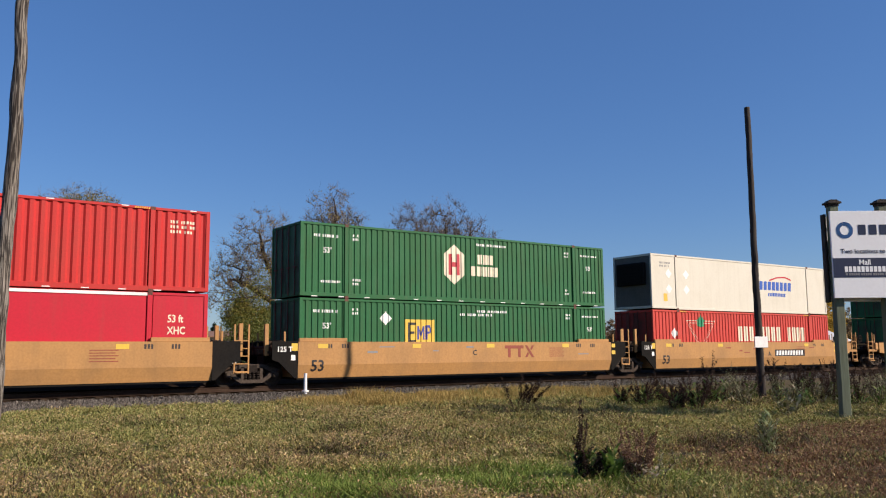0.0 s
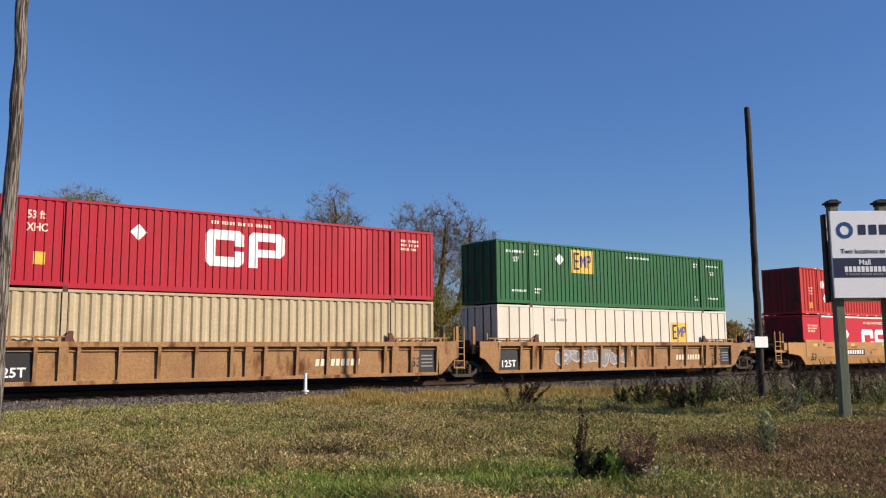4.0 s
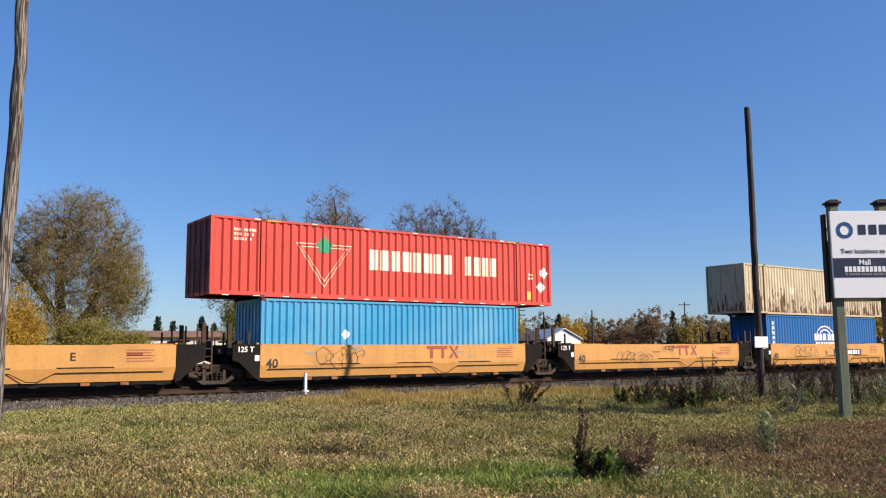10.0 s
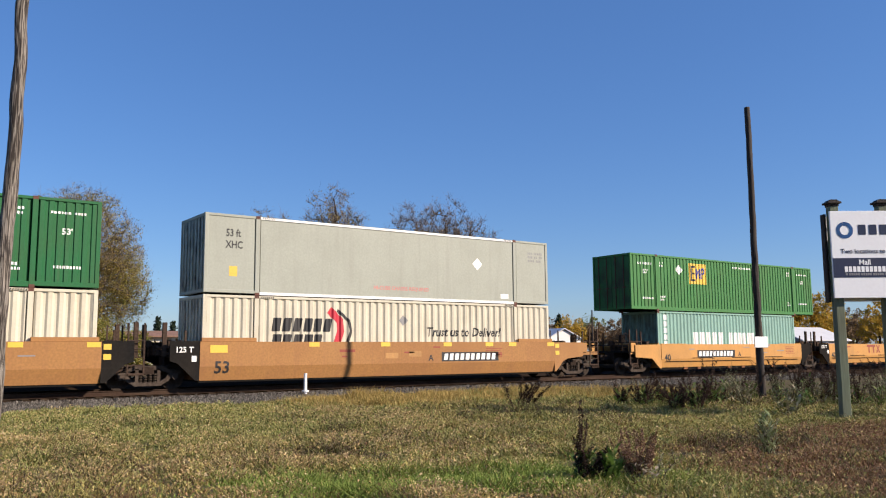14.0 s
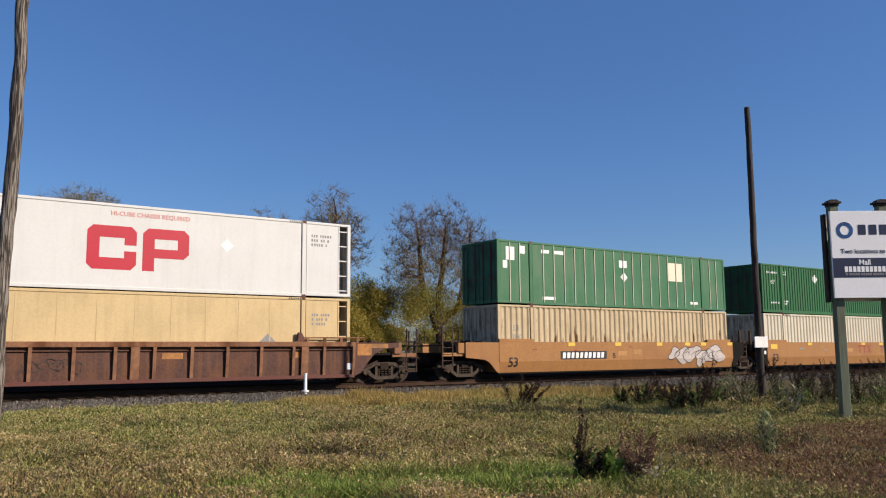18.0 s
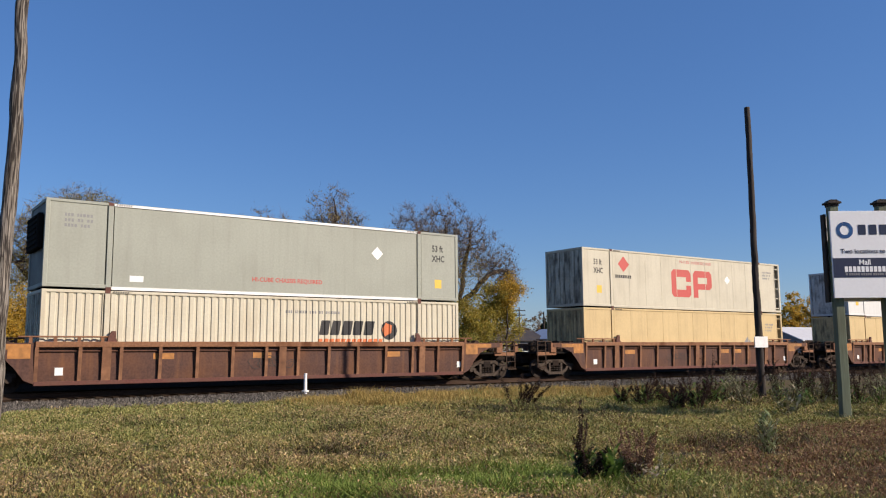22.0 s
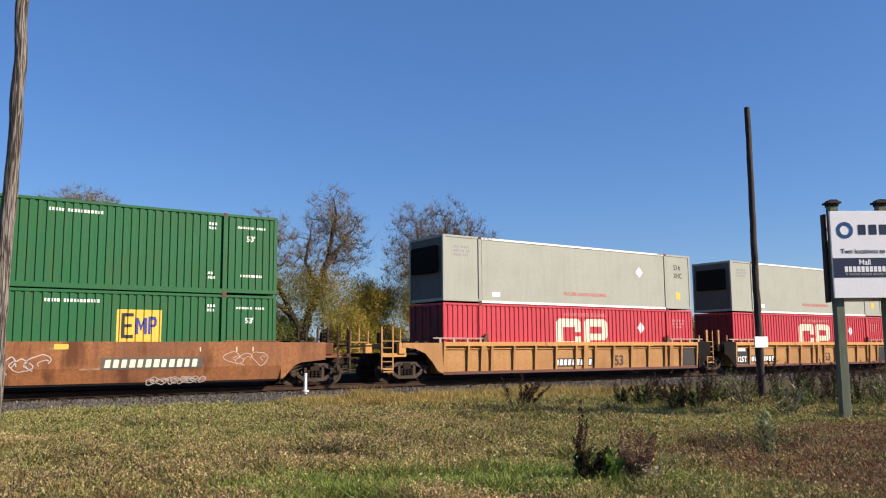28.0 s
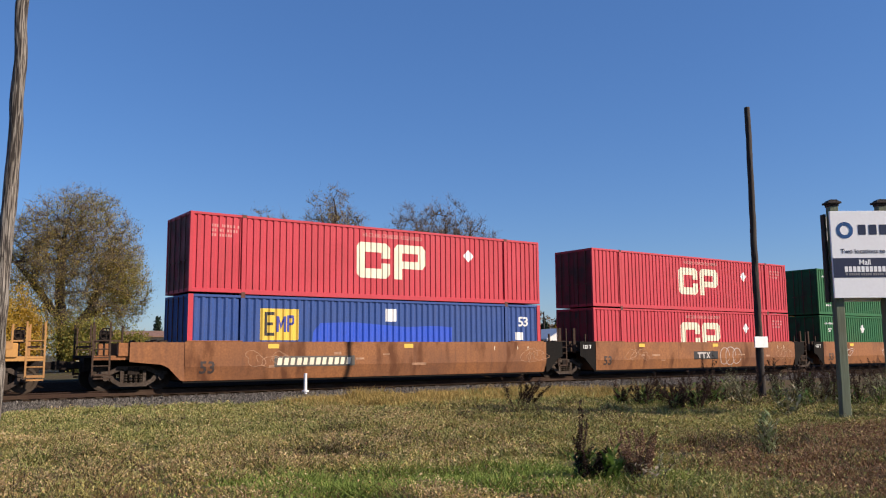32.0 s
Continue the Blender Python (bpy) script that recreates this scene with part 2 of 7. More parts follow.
def quads_mesh(name, co, per=4):
    """Loose polygons of per corners each, from an array of corner points."""
    co = np.asarray(co, dtype=np.float32).reshape(-1, 3)
    n = len(co) // per
    me = bpy.data.meshes.new(name)
    me.vertices.add(len(co)), me.loops.add(len(co)), me.polygons.add(n)
    me.vertices.foreach_set("co", co.ravel())
    me.loops.foreach_set("vertex_index", np.arange(len(co), dtype=np.int32))
    me.polygons.foreach_set("loop_start", np.arange(0, len(co), per, dtype=np.int32))
    me.update(calc_edges=True)
    me.materials.append(None)
    return me


def shape_of(*args, **kw):
    bm = bmesh.new()
    box(bm, *args, **kw)
    return bm


@functools.lru_cache(None)
def lettering(text):
    """Words as a flat mesh in the xz plane, 1 m high capitals, starting at x = 0."""
    cu = bpy.data.curves.new("words", "FONT")
    cu.body, cu.size, cu.resolution_u, cu.offset = text, 1.38, 2, 0.03
    ob = bpy.data.objects.new("words", cu)
    scene.collection.objects.link(ob)
    me = bpy.data.meshes.new_from_object(ob.evaluated_get(bpy.context.evaluated_depsgraph_get()))
    bpy.data.objects.remove(ob)
    me.transform(Matrix.Rotation(radians(90), 4, "X"))
    return me


# ---- containers ----
POST = 6.096
def wave(style):
    return {"fine": (0.26, 0.036), "wide": (0.33, 0.050), "medium": (0.28, 0.042), "flat": None, "panel": None, "batten": None}[style]


def edges_of(style):
    """Where a corrugation starts to fall, is down and starts to rise, as shares of its pitch."""
    return {"fine": (0.54, 0.65, 0.89), "wide": (0.36, 0.59, 0.80)}.get(style, (0.27, 0.50, 0.76))


def wave_depth(x, style):
    """How far in from the outer face the wall lies at x."""
    w = wave(style)
    if not w:
        return 0.0
    p, d = w
    f = (x / p) % 1.0
    i, j, k = edges_of(style)
    for a, b, u, v in ((0, i, 0, 0), (i, j, 0, 1), (j, k, 1, 1), (k, 1.0, 1, 0)):
        if f <= b:
            return d * (u + (v - u) * (f - a) / (b - a))
    return 0.0


def breaks(x0, x1, style):
    w = wave(style)
    xs = {x0, x1}
    if w:
        p = w[0]
        for k in range(math.floor(x0 / p) - 1, math.ceil(x1 / p) + 1):
            for f in (0.0,) + edges_of(style):
                x = (k + f) * p
                if x0 + 0.01 < x < x1 - 0.01:
                    xs.add(x)
    return sorted(xs)


@functools.lru_cache(None)
def wall_mesh(x0, x1, z0, z1, style):
    """A side wall with its corrugations, outer face at y = 0, 0.05 m thick."""
    bm = bmesh.new()
    xs = breaks(x0, x1, style)
    rows = []
    for x in xs:
        y = wave_depth(x, style) + 0.026
        rows.append([bm.verts.new(c) for c in ((x, y, z0), (x, y, z1), (x, 0.085, z1), (x, 0.085, z0))])
    for a, b in zip(rows, rows[1:]):
        for k in range(4):
            bm.faces.new((a[k], b[k], b[(k + 1) % 4], a[(k + 1) % 4]))
    bm.faces.new(rows[0]), bm.faces.new(rows[-1][::-1])
    return finish(bm, "side_wall")


@functools.lru_cache(None)
def box_mesh(*a):
    return finish(shape_of(*a[:6], bev=a[6] if len(a) > 6 else 0), "block")


@functools.lru_cache(None)
def end_mesh(w, h, kind):
    """An end wall at x = 0 that faces -x."""
    bm = bmesh.new()
    box(bm, 0.03, 0.08, -w / 2 + 0.12, w / 2 - 0.12, 0.16, h - 0.12)
    return finish(bm, "end_wall")


def container(name, L, W, H, style, paint_key, X, base, label, ends="doors", ladder=False, tape=False, frame_key=None):
    """A container centred on the origin of its length and width, its foot at z = 0."""
    root = tagged(new("container"), label, "container", "containers on the train")
    root.location = (X, TRACK_Y, base)
    root["x0"] = X
    body, frame_m = M[paint_key], M[frame_key or paint_key]
    end_m = M.get(paint_key + "_soot_shade", body)
    e = L / 2
    long = L > 13
    xin = e - 0.12
    reach = xin - (0.42 if ladder else 0.0)
    spans = [(-xin, -POST - 0.12), (-POST + 0.12, POST - 0.12), (POST + 0.12, reach)] if long else [(-xin, xin)]
    for side in (-1, 1):
        turn = pose(0, side * W / 2, 0) if side < 0 else Matrix.Translation((0, W / 2, 0)) @ Matrix.Scale(-1, 4, (0, 1, 0))
        for a, b in spans:
            wall = part("side_wall", wall_mesh(a, b, 0.15, H - 0.10, style), body, root, m=turn)
            if style in ("panel", "batten"):
                step, wid, out = (1.22, 0.03, 0.006) if style == "panel" else (0.66, 0.04, 0.02)
                n = max(1, round((b - a) / step))
                for k in range(1, n):
                    part("batten", box_mesh(-wid / 2, wid / 2, 0.026 - out, 0.035, 0.15, H - 0.10), body if style == "panel" else M["seam_brown"], wall, m=pose(a + (b - a) * k / n, 0, 0))
        mid = POST if long else e - 0.08
        part("bottom_rail", box_mesh(-mid, mid, -0.03, 0.03, 0.035, 0.21 if style in ("fine", "wide") else 0.15, 0.012), frame_m, root, m=pose(0, side * (W / 2 - 0.03), 0))
        for q in ((-1, 1) if long else ()):
            # the overhanging ends stand higher than the middle
            part("end_rail", box_mesh(-(e - POST) / 2 + 0.04, (e - POST) / 2 - 0.04, -0.03, 0.03, 0.07, 0.22 if style in ("fine", "wide") else 0.19, 0.012), frame_m, root, m=pose(q * (e + POST) / 2, side * (W / 2 - 0.03), 0))
        part("top_rail", box_mesh(-e + 0.08, e - 0.08, -0.035, 0.035, H - 0.10, H - 0.004, 0.012), frame_m, root, m=pose(0, side * (W / 2 - 0.035), 0))
        for x in ((-e + 0.07, e - 0.07) + ((-POST, POST) if long else ())):
            part("post", box_mesh(-0.07, 0.07, -0.05, 0.05, 0.07 if long else 0.035, H, 0.012) if abs(x) > POST + 0.1 or not long else box_mesh(-0.085, 0.085, -0.055, 0.055, 0.035, H, 0.01), frame_m, root, m=pose(x, side * (W / 2 - 0.048), 0))
        for x in ((-POST, POST) if long else (-e + 0.09, e - 0.09)):
            for z in (0.06, H - 0.05):
                part("corner_casting", box_mesh(-0.09, 0.09, -0.08, 0.08, -0.062, 0.064, 0.015), M["casting"], root, m=pose(x, side * (W / 2 - 0.070), z))
    bm = bmesh.new()
    box(bm, -e + 0.05, e - 0.05, -W / 2 + 0.06, W / 2 - 0.06, H - 0.06, H - 0.02)
    part("roof", bm, body, root)
    part("floor", shape_of(-e + 0.05, e - 0.05, -W / 2 + 0.05, W / 2 - 0.05, 0.13, 0.18), M["iron"], root)
    for sx in (-1, 1):
        turn = pose(-e, 0, 0) if sx < 0 else pose(e, 0, 0, rz=180)
        part("end_sill", box_mesh(0.0, 0.1, -W / 2 + 0.1, W / 2 - 0.1, 0.07 if long else 0.035, 0.20, 0.01), frame_m, root, m=turn)
        part("end_header", box_mesh(0.0, 0.1, -W / 2 + 0.1, W / 2 - 0.1, H - 0.12, H - 0.006, 0.01), frame_m, root, m=turn)
        kind = ends if sx < 0 else "ribs"
        if kind == "doors":
            for d in (-1, 1):
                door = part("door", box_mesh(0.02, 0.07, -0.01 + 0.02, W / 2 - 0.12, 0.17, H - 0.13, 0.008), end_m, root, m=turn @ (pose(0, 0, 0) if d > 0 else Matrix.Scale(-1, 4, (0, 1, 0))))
                for y in (0.3, 0.85):
                    part("locking_bar", bar_mesh(H), M["casting"], door, m=pose(-0.012, y, 0))
        else:
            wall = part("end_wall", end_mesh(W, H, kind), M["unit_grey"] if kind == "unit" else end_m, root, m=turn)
            if kind == "unit":
                part("cooling_unit", box_mesh(-0.16, 0.028, -0.95, 0.95, 1.3, 2.45, 0.04), M["car_dark"], wall, "dark cooling unit")
                for k in range(6):
                    part("louvre", box_mesh(-0.19, -0.162, -0.8, 0.8, -0.03, 0.03), M["car_dark"], wall, m=pose(0, 0, 1.48 + 0.17 * k))
            if kind == "ribs":
                for k in range(7):
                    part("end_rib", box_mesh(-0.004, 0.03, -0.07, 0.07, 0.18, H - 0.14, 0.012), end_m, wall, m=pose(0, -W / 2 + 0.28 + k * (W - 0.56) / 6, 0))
    if ladder:
        frame_part = part("end_frame", box_mesh(-0.03, 0.03, -0.03, 0.03, 0.1, H - 0.1, 0.008), frame_m, root, m=pose(reach + 0.04, -W / 2 + 0.05, 0))
        for k in range(5):
            part("brace", box_mesh(0, 0.36, -0.02, 0.02, -0.02, 0.02), frame_m, root, m=pose(reach + 0.02, -W / 2 + 0.05, 0.3 + k * (H - 0.6) / 4))
        part("bulkhead", shape_of(reach, reach + 0.05, -W / 2 + 0.07, W / 2 - 0.07, 0.15, H - 0.1), M["mark_grey"], root)
    if tape:
        dash = box_mesh(-0.12, 0.12, -0.004, 0.01, 0.0, 0.03)
        for k in range(14):
            x = -e + 0.6 + k * (L - 1.2) / 13
            part("reflective_strip", dash, M["mark_white"], root, m=pose(x, -W / 2, 0.058))
            if style == "wide" and k % 2:
                part("reflective_strip", dash, M["mark_white"], root, m=pose(x, -W / 2, H - 0.043))
    if long and paint_key in ("box_grey", "box_cream", "box_bright_white", "box_tan", "box_white", "box_red", "box_orange_red"):
        for x in (-POST, POST):
            bm = bmesh.new()
            for k in range(7):
                q = x + 0.16 * (1 if x < 0 else -1) + 0.075 * k * (1 if x < 0 else -1)
                prism(bm, [(q, H - 0.085), (q + 0.035, H - 0.085), (q + 0.06, H - 0.02), (q + 0.025, H - 0.02)], -W / 2 - 0.010, -W / 2 + 0.01)
            part("hazard_stripe", bm, M["mark_black" if paint_key not in ("box_red", "box_orange_red", "box_crimson", "box_pink_red", "box_green") else "mark_yellow"], root, "slanted warning stripes")
    root["style"], root["w"] = style, W
    return root


@functools.lru_cache(None)
def bar_mesh(H):
    bm = bmesh.new()
    tube(bm, (0, 0, 0.1), (0, 0, H - 0.06), 0.022, seg=6)
    box(bm, -0.03, 0.02, -0.12, 0.12, 1.15, 1.2)
    return finish(bm, "locking_bar")


# ---- markings that lie on a container's wall or on a car's side ----
def drape(bm, box_ob, x, z):
    """Lays a flat shape, drawn in the xz plane, on the wall at x, z and bends it into the corrugation."""
    style, w = box_ob["style"], box_ob["w"]
    bmesh.ops.translate(bm, verts=bm.verts, vec=(x, 0, z))
    if wave(style):
        lo, hi = min(v.co.x for v in bm.verts), max(v.co.x for v in bm.verts)
        for c in breaks(lo, hi, style)[1:-1]:
            bmesh.ops.bisect_plane(bm, geom=bm.verts[:] + bm.edges[:] + bm.faces[:], plane_co=(c, 0, 0), plane_no=(1, 0, 0))
    for v in bm.verts:
        v.co.y = -w / 2 + 0.026 + wave_depth(v.co.x, style) - 0.004
    return bm


def flat(bm, x0, x1, z0, z1):
    bm.faces.new([bm.verts.new(c) for c in ((x0, 0, z0), (x1, 0, z0), (x1, 0, z1), (x0, 0, z1))])


def flat_poly(bm, pts):
    bm.faces.new([bm.verts.new((x, 0, z)) for x, z in pts])


def arc(cx, cz, r, a0, a1, n=12, rz=None):
    return [(cx + r * math.cos(radians(a0 + (a1 - a0) * k / n)), cz + (rz or r) * math.sin(radians(a0 + (a1 - a0) * k / n))) for k in range(n + 1)]


def ribbon(bm, pts, w, closed=False):
    """A line of even width through points of the xz plane."""
    n = len(pts)
    rim = []
    for i, (x, z) in enumerate(pts):
        a = pts[i - 1] if i or closed else pts[i]
        b = pts[(i + 1) % n] if i < n - 1 or closed else pts[i]
        dx, dz = b[0] - a[0], b[1] - a[1]
        q = math.hypot(dx, dz) or 1
        rim.append((bm.verts.new((x - dz / q * w / 2, 0, z + dx / q * w / 2)), bm.verts.new((x + dz / q * w / 2, 0, z - dx / q * w / 2))))
    for i in range(n if closed else n - 1):
        a, b = rim[i], rim[(i + 1) % n]
        bm.faces.new((a[0], a[1], b[1], b[0]))


def blocks(bm, count, w, h, gap, lean=0.0, seed=1, stroke=0.26):
    """A row of plain solid blocks, letter-sized, in place of a name."""
    rng = random.Random(seed)
    x = 0.0
    for _ in range(count):
        ww = w * rng.uniform(0.86, 1.0)
        c = 0.07 * w
        flat_poly(bm, [(x, c), (x + c, 0), (x + ww - c, 0), (x + ww, c), (x + ww, h - c), (x + ww - c, h), (x + c, h), (x, h - c)])
        x += w + gap
    for v in bm.verts:
        v.co.x += lean * v.co.z
    return bm


def mark(box_ob, name, x, z, draw, material, label=""):
    bm = bmesh.new()
    draw(bm)
    drape(bm, box_ob, x, z)
    if name in ("name_blocks", "side_marks"):
        for piece in islands(bm):
            part("block", piece, M[material], box_ob)
        return None
    return part(name, bm, M[material], box_ob, label)


def islands(bm):
    """The loose pieces of a bmesh, each as a bmesh of its own."""
    left, out = set(bm.faces), []
    while left:
        stack, group = [left.pop()], []
        while stack:
            f = stack.pop()
            group.append(f)
            for e in f.edges:
                for g in e.link_faces:
                    if g in left:
                        left.discard(g)
                        stack.append(g)
        nb, seen = bmesh.new(), {}
        for f in group:
            for v in f.verts:
                if v not in seen:
                    seen[v] = nb.verts.new(v.co)
            nb.faces.new([seen[v] for v in f.verts])
        out.append(nb)
    bm.free()
    return out


def words(box_ob, text, x, z, h, material, squeeze=1.0, lean=0.0):
    bm = bmesh.new()
    bm.from_mesh(lettering(text))
    bmesh.ops.scale(bm, vec=(h * squeeze, 1, h), verts=bm.verts)
    for v in bm.verts:
        v.co.x += lean * v.co.z
    return part("lettering", drape(bm, box_ob, x, z), M[material], box_ob, f"lettering {text}")


def code_bars(box_ob, x, z, material, rows=3, w=1.1, h=0.10, seed=3):
    """Small unreadable lines as rows of little bars."""
    rng = random.Random(seed)
    bm = bmesh.new()
    for r in range(rows):
        q = 0.0
        ww = w * (1 - 0.12 * r)
        while q < ww - 0.06:
            s = rng.uniform(0.05, 0.08)
            flat(bm, q, q + s, -r * h * 1.7, -r * h * 1.7 + h)
            q += s + 0.035 + (0.08 if rng.random() < 0.2 else 0)
    return tagged(part("small_print", drape(bm, box_ob, x, z), M[material], box_ob, "unreadable printed lines"), kind="stuff")


def diamond(b, x, z, s=0.28, material="mark_white"):
    mark(b, "placard", x, z, lambda bm: flat_poly(bm, [(-s, 0), (0, -s), (s, 0), (0, s)]), material, "diamond placard")


def tag(b, x, z, w, h, material="mark_yellow"):
    mark(b, "label", x, z, lambda bm: flat(bm, -w / 2, w / 2, -h / 2, h / 2), material)


def band_path(bm, outer, inner):
    """A flat band between two paths of as many points."""
    o = [bm.verts.new((x, 0, z)) for x, z in outer]
    i = [bm.verts.new((x, 0, z)) for x, z in inner]
    for k in range(len(o) - 1):
        bm.faces.new((o[k], o[k + 1], i[k + 1], i[k]))


def ring_pair(b, x, z, h, material):
    """Emblem: a thick square bracket beside a thick square ring, corners cut."""
    def draw(bm):
        w, s, g, c = h * 1.08, h * 0.27, h * 0.14, h * 0.12
        lip = h * 0.43
        band_path(bm, [(w, lip), (w, c), (w - c, 0), (c, 0), (0, c), (0, h - c), (c, h), (w - c, h), (w, h - c), (w, h - lip)],
                  [(w - s, lip), (w - s, s), (w - s, s), (s, s), (s, s), (s, h - s), (s, h - s), (w - s, h - s), (w - s, h - s), (w - s, h - lip)])
        o = w + g
        f = h * 0.31
        band_path(bm, [(o, f), (o, h - c), (o + c, h), (o + w - c, h), (o + w, h - c), (o + w, f + c), (o + w - c, f), (o, f)],
                  [(o + s, f + s * 0.8), (o + s, h - s * 0.9), (o + s, h - s * 0.9), (o + w - s, h - s * 0.9), (o + w - s, h - s * 0.9), (o + w - s, f + s * 0.8), (o + w - s, f + s * 0.8), (o + s, f + s * 0.8)])
        flat(bm, o, o + s, 0, f)
        bmesh.ops.remove_doubles(bm, verts=bm.verts, dist=0.0005)
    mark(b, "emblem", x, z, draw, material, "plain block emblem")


def yellow_square(b, x, z, w=1.45, h=1.1):
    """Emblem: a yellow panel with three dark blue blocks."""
    mark(b, "emblem_panel", x, z, lambda bm: flat(bm, 0, w, 0, h), "mark_yellow", "yellow emblem panel")
    def draw(bm):
        flat(bm, 0.10 * w, 0.18 * w, 0.14 * h, 0.89 * h)
        for q, r in ((0.14, 0.24), (0.47, 0.56), (0.79, 0.89)):
            flat(bm, 0.18 * w, (0.33 if q == 0.47 else 0.37) * w, q * h, r * h)
    def draw2(bm):
        flat(bm, 0.41 * w, 0.475 * w, 0.26 * h, 0.76 * h), flat(bm, 0.605 * w, 0.67 * w, 0.26 * h, 0.76 * h)
        flat_poly(bm, [(0.475 * w, 0.76 * h), (0.475 * w, 0.60 * h), (0.54 * w, 0.34 * h), (0.605 * w, 0.60 * h), (0.605 * w, 0.76 * h), (0.54 * w, 0.52 * h)])
        flat(bm, 0.70 * w, 0.76 * w, 0.26 * h, 0.80 * h), flat(bm, 0.76 * w, 0.87 * w, 0.70 * h, 0.80 * h), flat(bm, 0.83 * w, 0.89 * w, 0.52 * h, 0.72 * h), flat(bm, 0.76 * w, 0.85 * w, 0.48 * h, 0.56 * h)
    bm = bmesh.new()
    draw(bm)
    drape(bm, b, x, z)
    bmesh.ops.translate(bm, verts=bm.verts, vec=(0, -0.004, 0))
    part("emblem", bm, M["mark_black"], b)
    bm = bmesh.new()
    draw2(bm)
    drape(bm, b, x, z)
    bmesh.ops.translate(bm, verts=bm.verts, vec=(0, -0.004, 0))
    part("emblem", bm, M["mark_blue"], b)


def triangle_sign(b, x, z, big, flipped=False):
    """Emblem: a pale triangle outline with a green leaf shape, and a row of pale blocks."""
    mark(b, "emblem_triangle", x, z, lambda bm: (ribbon(bm, [(0, 1.62), (2.35, 1.62), (1.17, 0)], 0.055, True), ribbon(bm, [(0.20, 1.50), (2.15, 1.50), (1.17, 0.22)], 0.045, True)), "mark_cream", "pale double triangle outline")
    bm = bmesh.new()
    flat_poly(bm, [(0.88, 1.36), (1.17, 1.28), (1.46, 1.36), (1.42, 1.55), (1.56, 1.66), (1.36, 1.72), (1.34, 1.84), (1.25, 1.78), (1.17, 2.0), (1.09, 1.78), (1.0, 1.84), (0.98, 1.72), (0.78, 1.66), (0.92, 1.55)])
    drape(bm, b, x, z)
    bmesh.ops.translate(bm, verts=bm.verts, vec=(0, -0.006, 0))
    part("emblem_leaf", bm, M["mark_green"], b, "green leaf shape")
    mark(b, "name_blocks", x + big[0], z + big[1], lambda bm: blocks(bm, 8, 0.42, 0.82, 0.10, seed=5), "mark_cream", "row of pale blocks")
    mark(b, "name_blocks", x + big[0] + 4.75, z + big[1], lambda bm: blocks(bm, 4, 0.36, 0.82, 0.10, seed=8), "mark_cream", "row of pale blocks")


# ---- well cars ----
WHEEL_R = 0.42
SIDE_Y = 1.515


@functools.lru_cache(None)
def wheelset_mesh():
    bm = bmesh.new()
    for s in (-1, 1):
        y = s * 0.76
        lathe(bm, [(y - 0.065, 0.20), (y - 0.07, 0.34), (y - 0.07, WHEEL_R), (y + 0.05, WHEEL_R), (y + 0.055, 0.34), (y + 0.02, 0.28), (y + 0.03, 0.13), (y + 0.08, 0.12)] if s > 0 else
              [(y - 0.08, 0.12), (y - 0.03, 0.13), (y - 0.02, 0.28), (y - 0.055, 0.34), (y - 0.05, WHEEL_R), (y + 0.07, WHEEL_R), (y + 0.07, 0.34), (y + 0.065, 0.20)], 28)
    tube(bm, (0, -1.02, 0), (0, 1.02, 0), 0.085, seg=10)
    for s in (-1, 1):
        for k in range(3):
            a = k * 2.094
            tube(bm, (0.05 * math.cos(a), s * 1.02, 0.05 * math.sin(a)), (0.05 * math.cos(a), s * 1.045, 0.05 * math.sin(a)), 0.018, seg=6)
    return finish(bm, "wheelset")


@functools.lru_cache(None)
def side_frame_mesh():
    bm = bmesh.new()
    # cast side frame with open windows: arched top member, dropped tension member, two columns, pedestals over the axles
    prism(bm, [(-1.14, 0.50), (-1.10, 0.62), (-0.74, 0.65), (-0.48, 0.80), (0.48, 0.80), (0.74, 0.65), (1.10, 0.62), (1.14, 0.50), (0.72, 0.52), (0.42, 0.66), (-0.42, 0.66), (-0.72, 0.52)], -0.08, 0.08)
    prism(bm, [(-0.78, 0.50), (-0.70, 0.30), (-0.42, 0.13), (0.42, 0.13), (0.70, 0.30), (0.78, 0.50), (0.66, 0.50), (0.58, 0.38), (0.36, 0.25), (-0.36, 0.25), (-0.58, 0.38), (-0.66, 0.50)], -0.09, 0.09)
    for s in (-1, 1):
        box(bm, s * 0.36 - 0.055, s * 0.36 + 0.055, -0.08, 0.08, 0.2, 0.7)
        prism(bm, [(s * 0.78, 0.52), (s * 0.70, 0.36), (s * 0.79, 0.34), (s * 0.84, 0.52)], -0.07, 0.07)
        box(bm, s * 0.89 - 0.13, s * 0.89 + 0.13, -0.1, 0.1, 0.36, 0.54, 0.02)
        tube(bm, (s * 0.89, -0.14, 0.42), (s * 0.89, 0.14, 0.42), 0.095, seg=10)
    return finish(bm, "side_frame")


@functools.lru_cache(None)
def spring_mesh():
    bm = bmesh.new()
    for k in range(4):
        for j in range(4):
            tube(bm, (-0.24 + 0.16 * k, 0, 0.24 + 0.085 * j), (-0.24 + 0.16 * k, 0, 0.285 + 0.085 * j), 0.068, seg=8)
    return finish(bm, "springs")


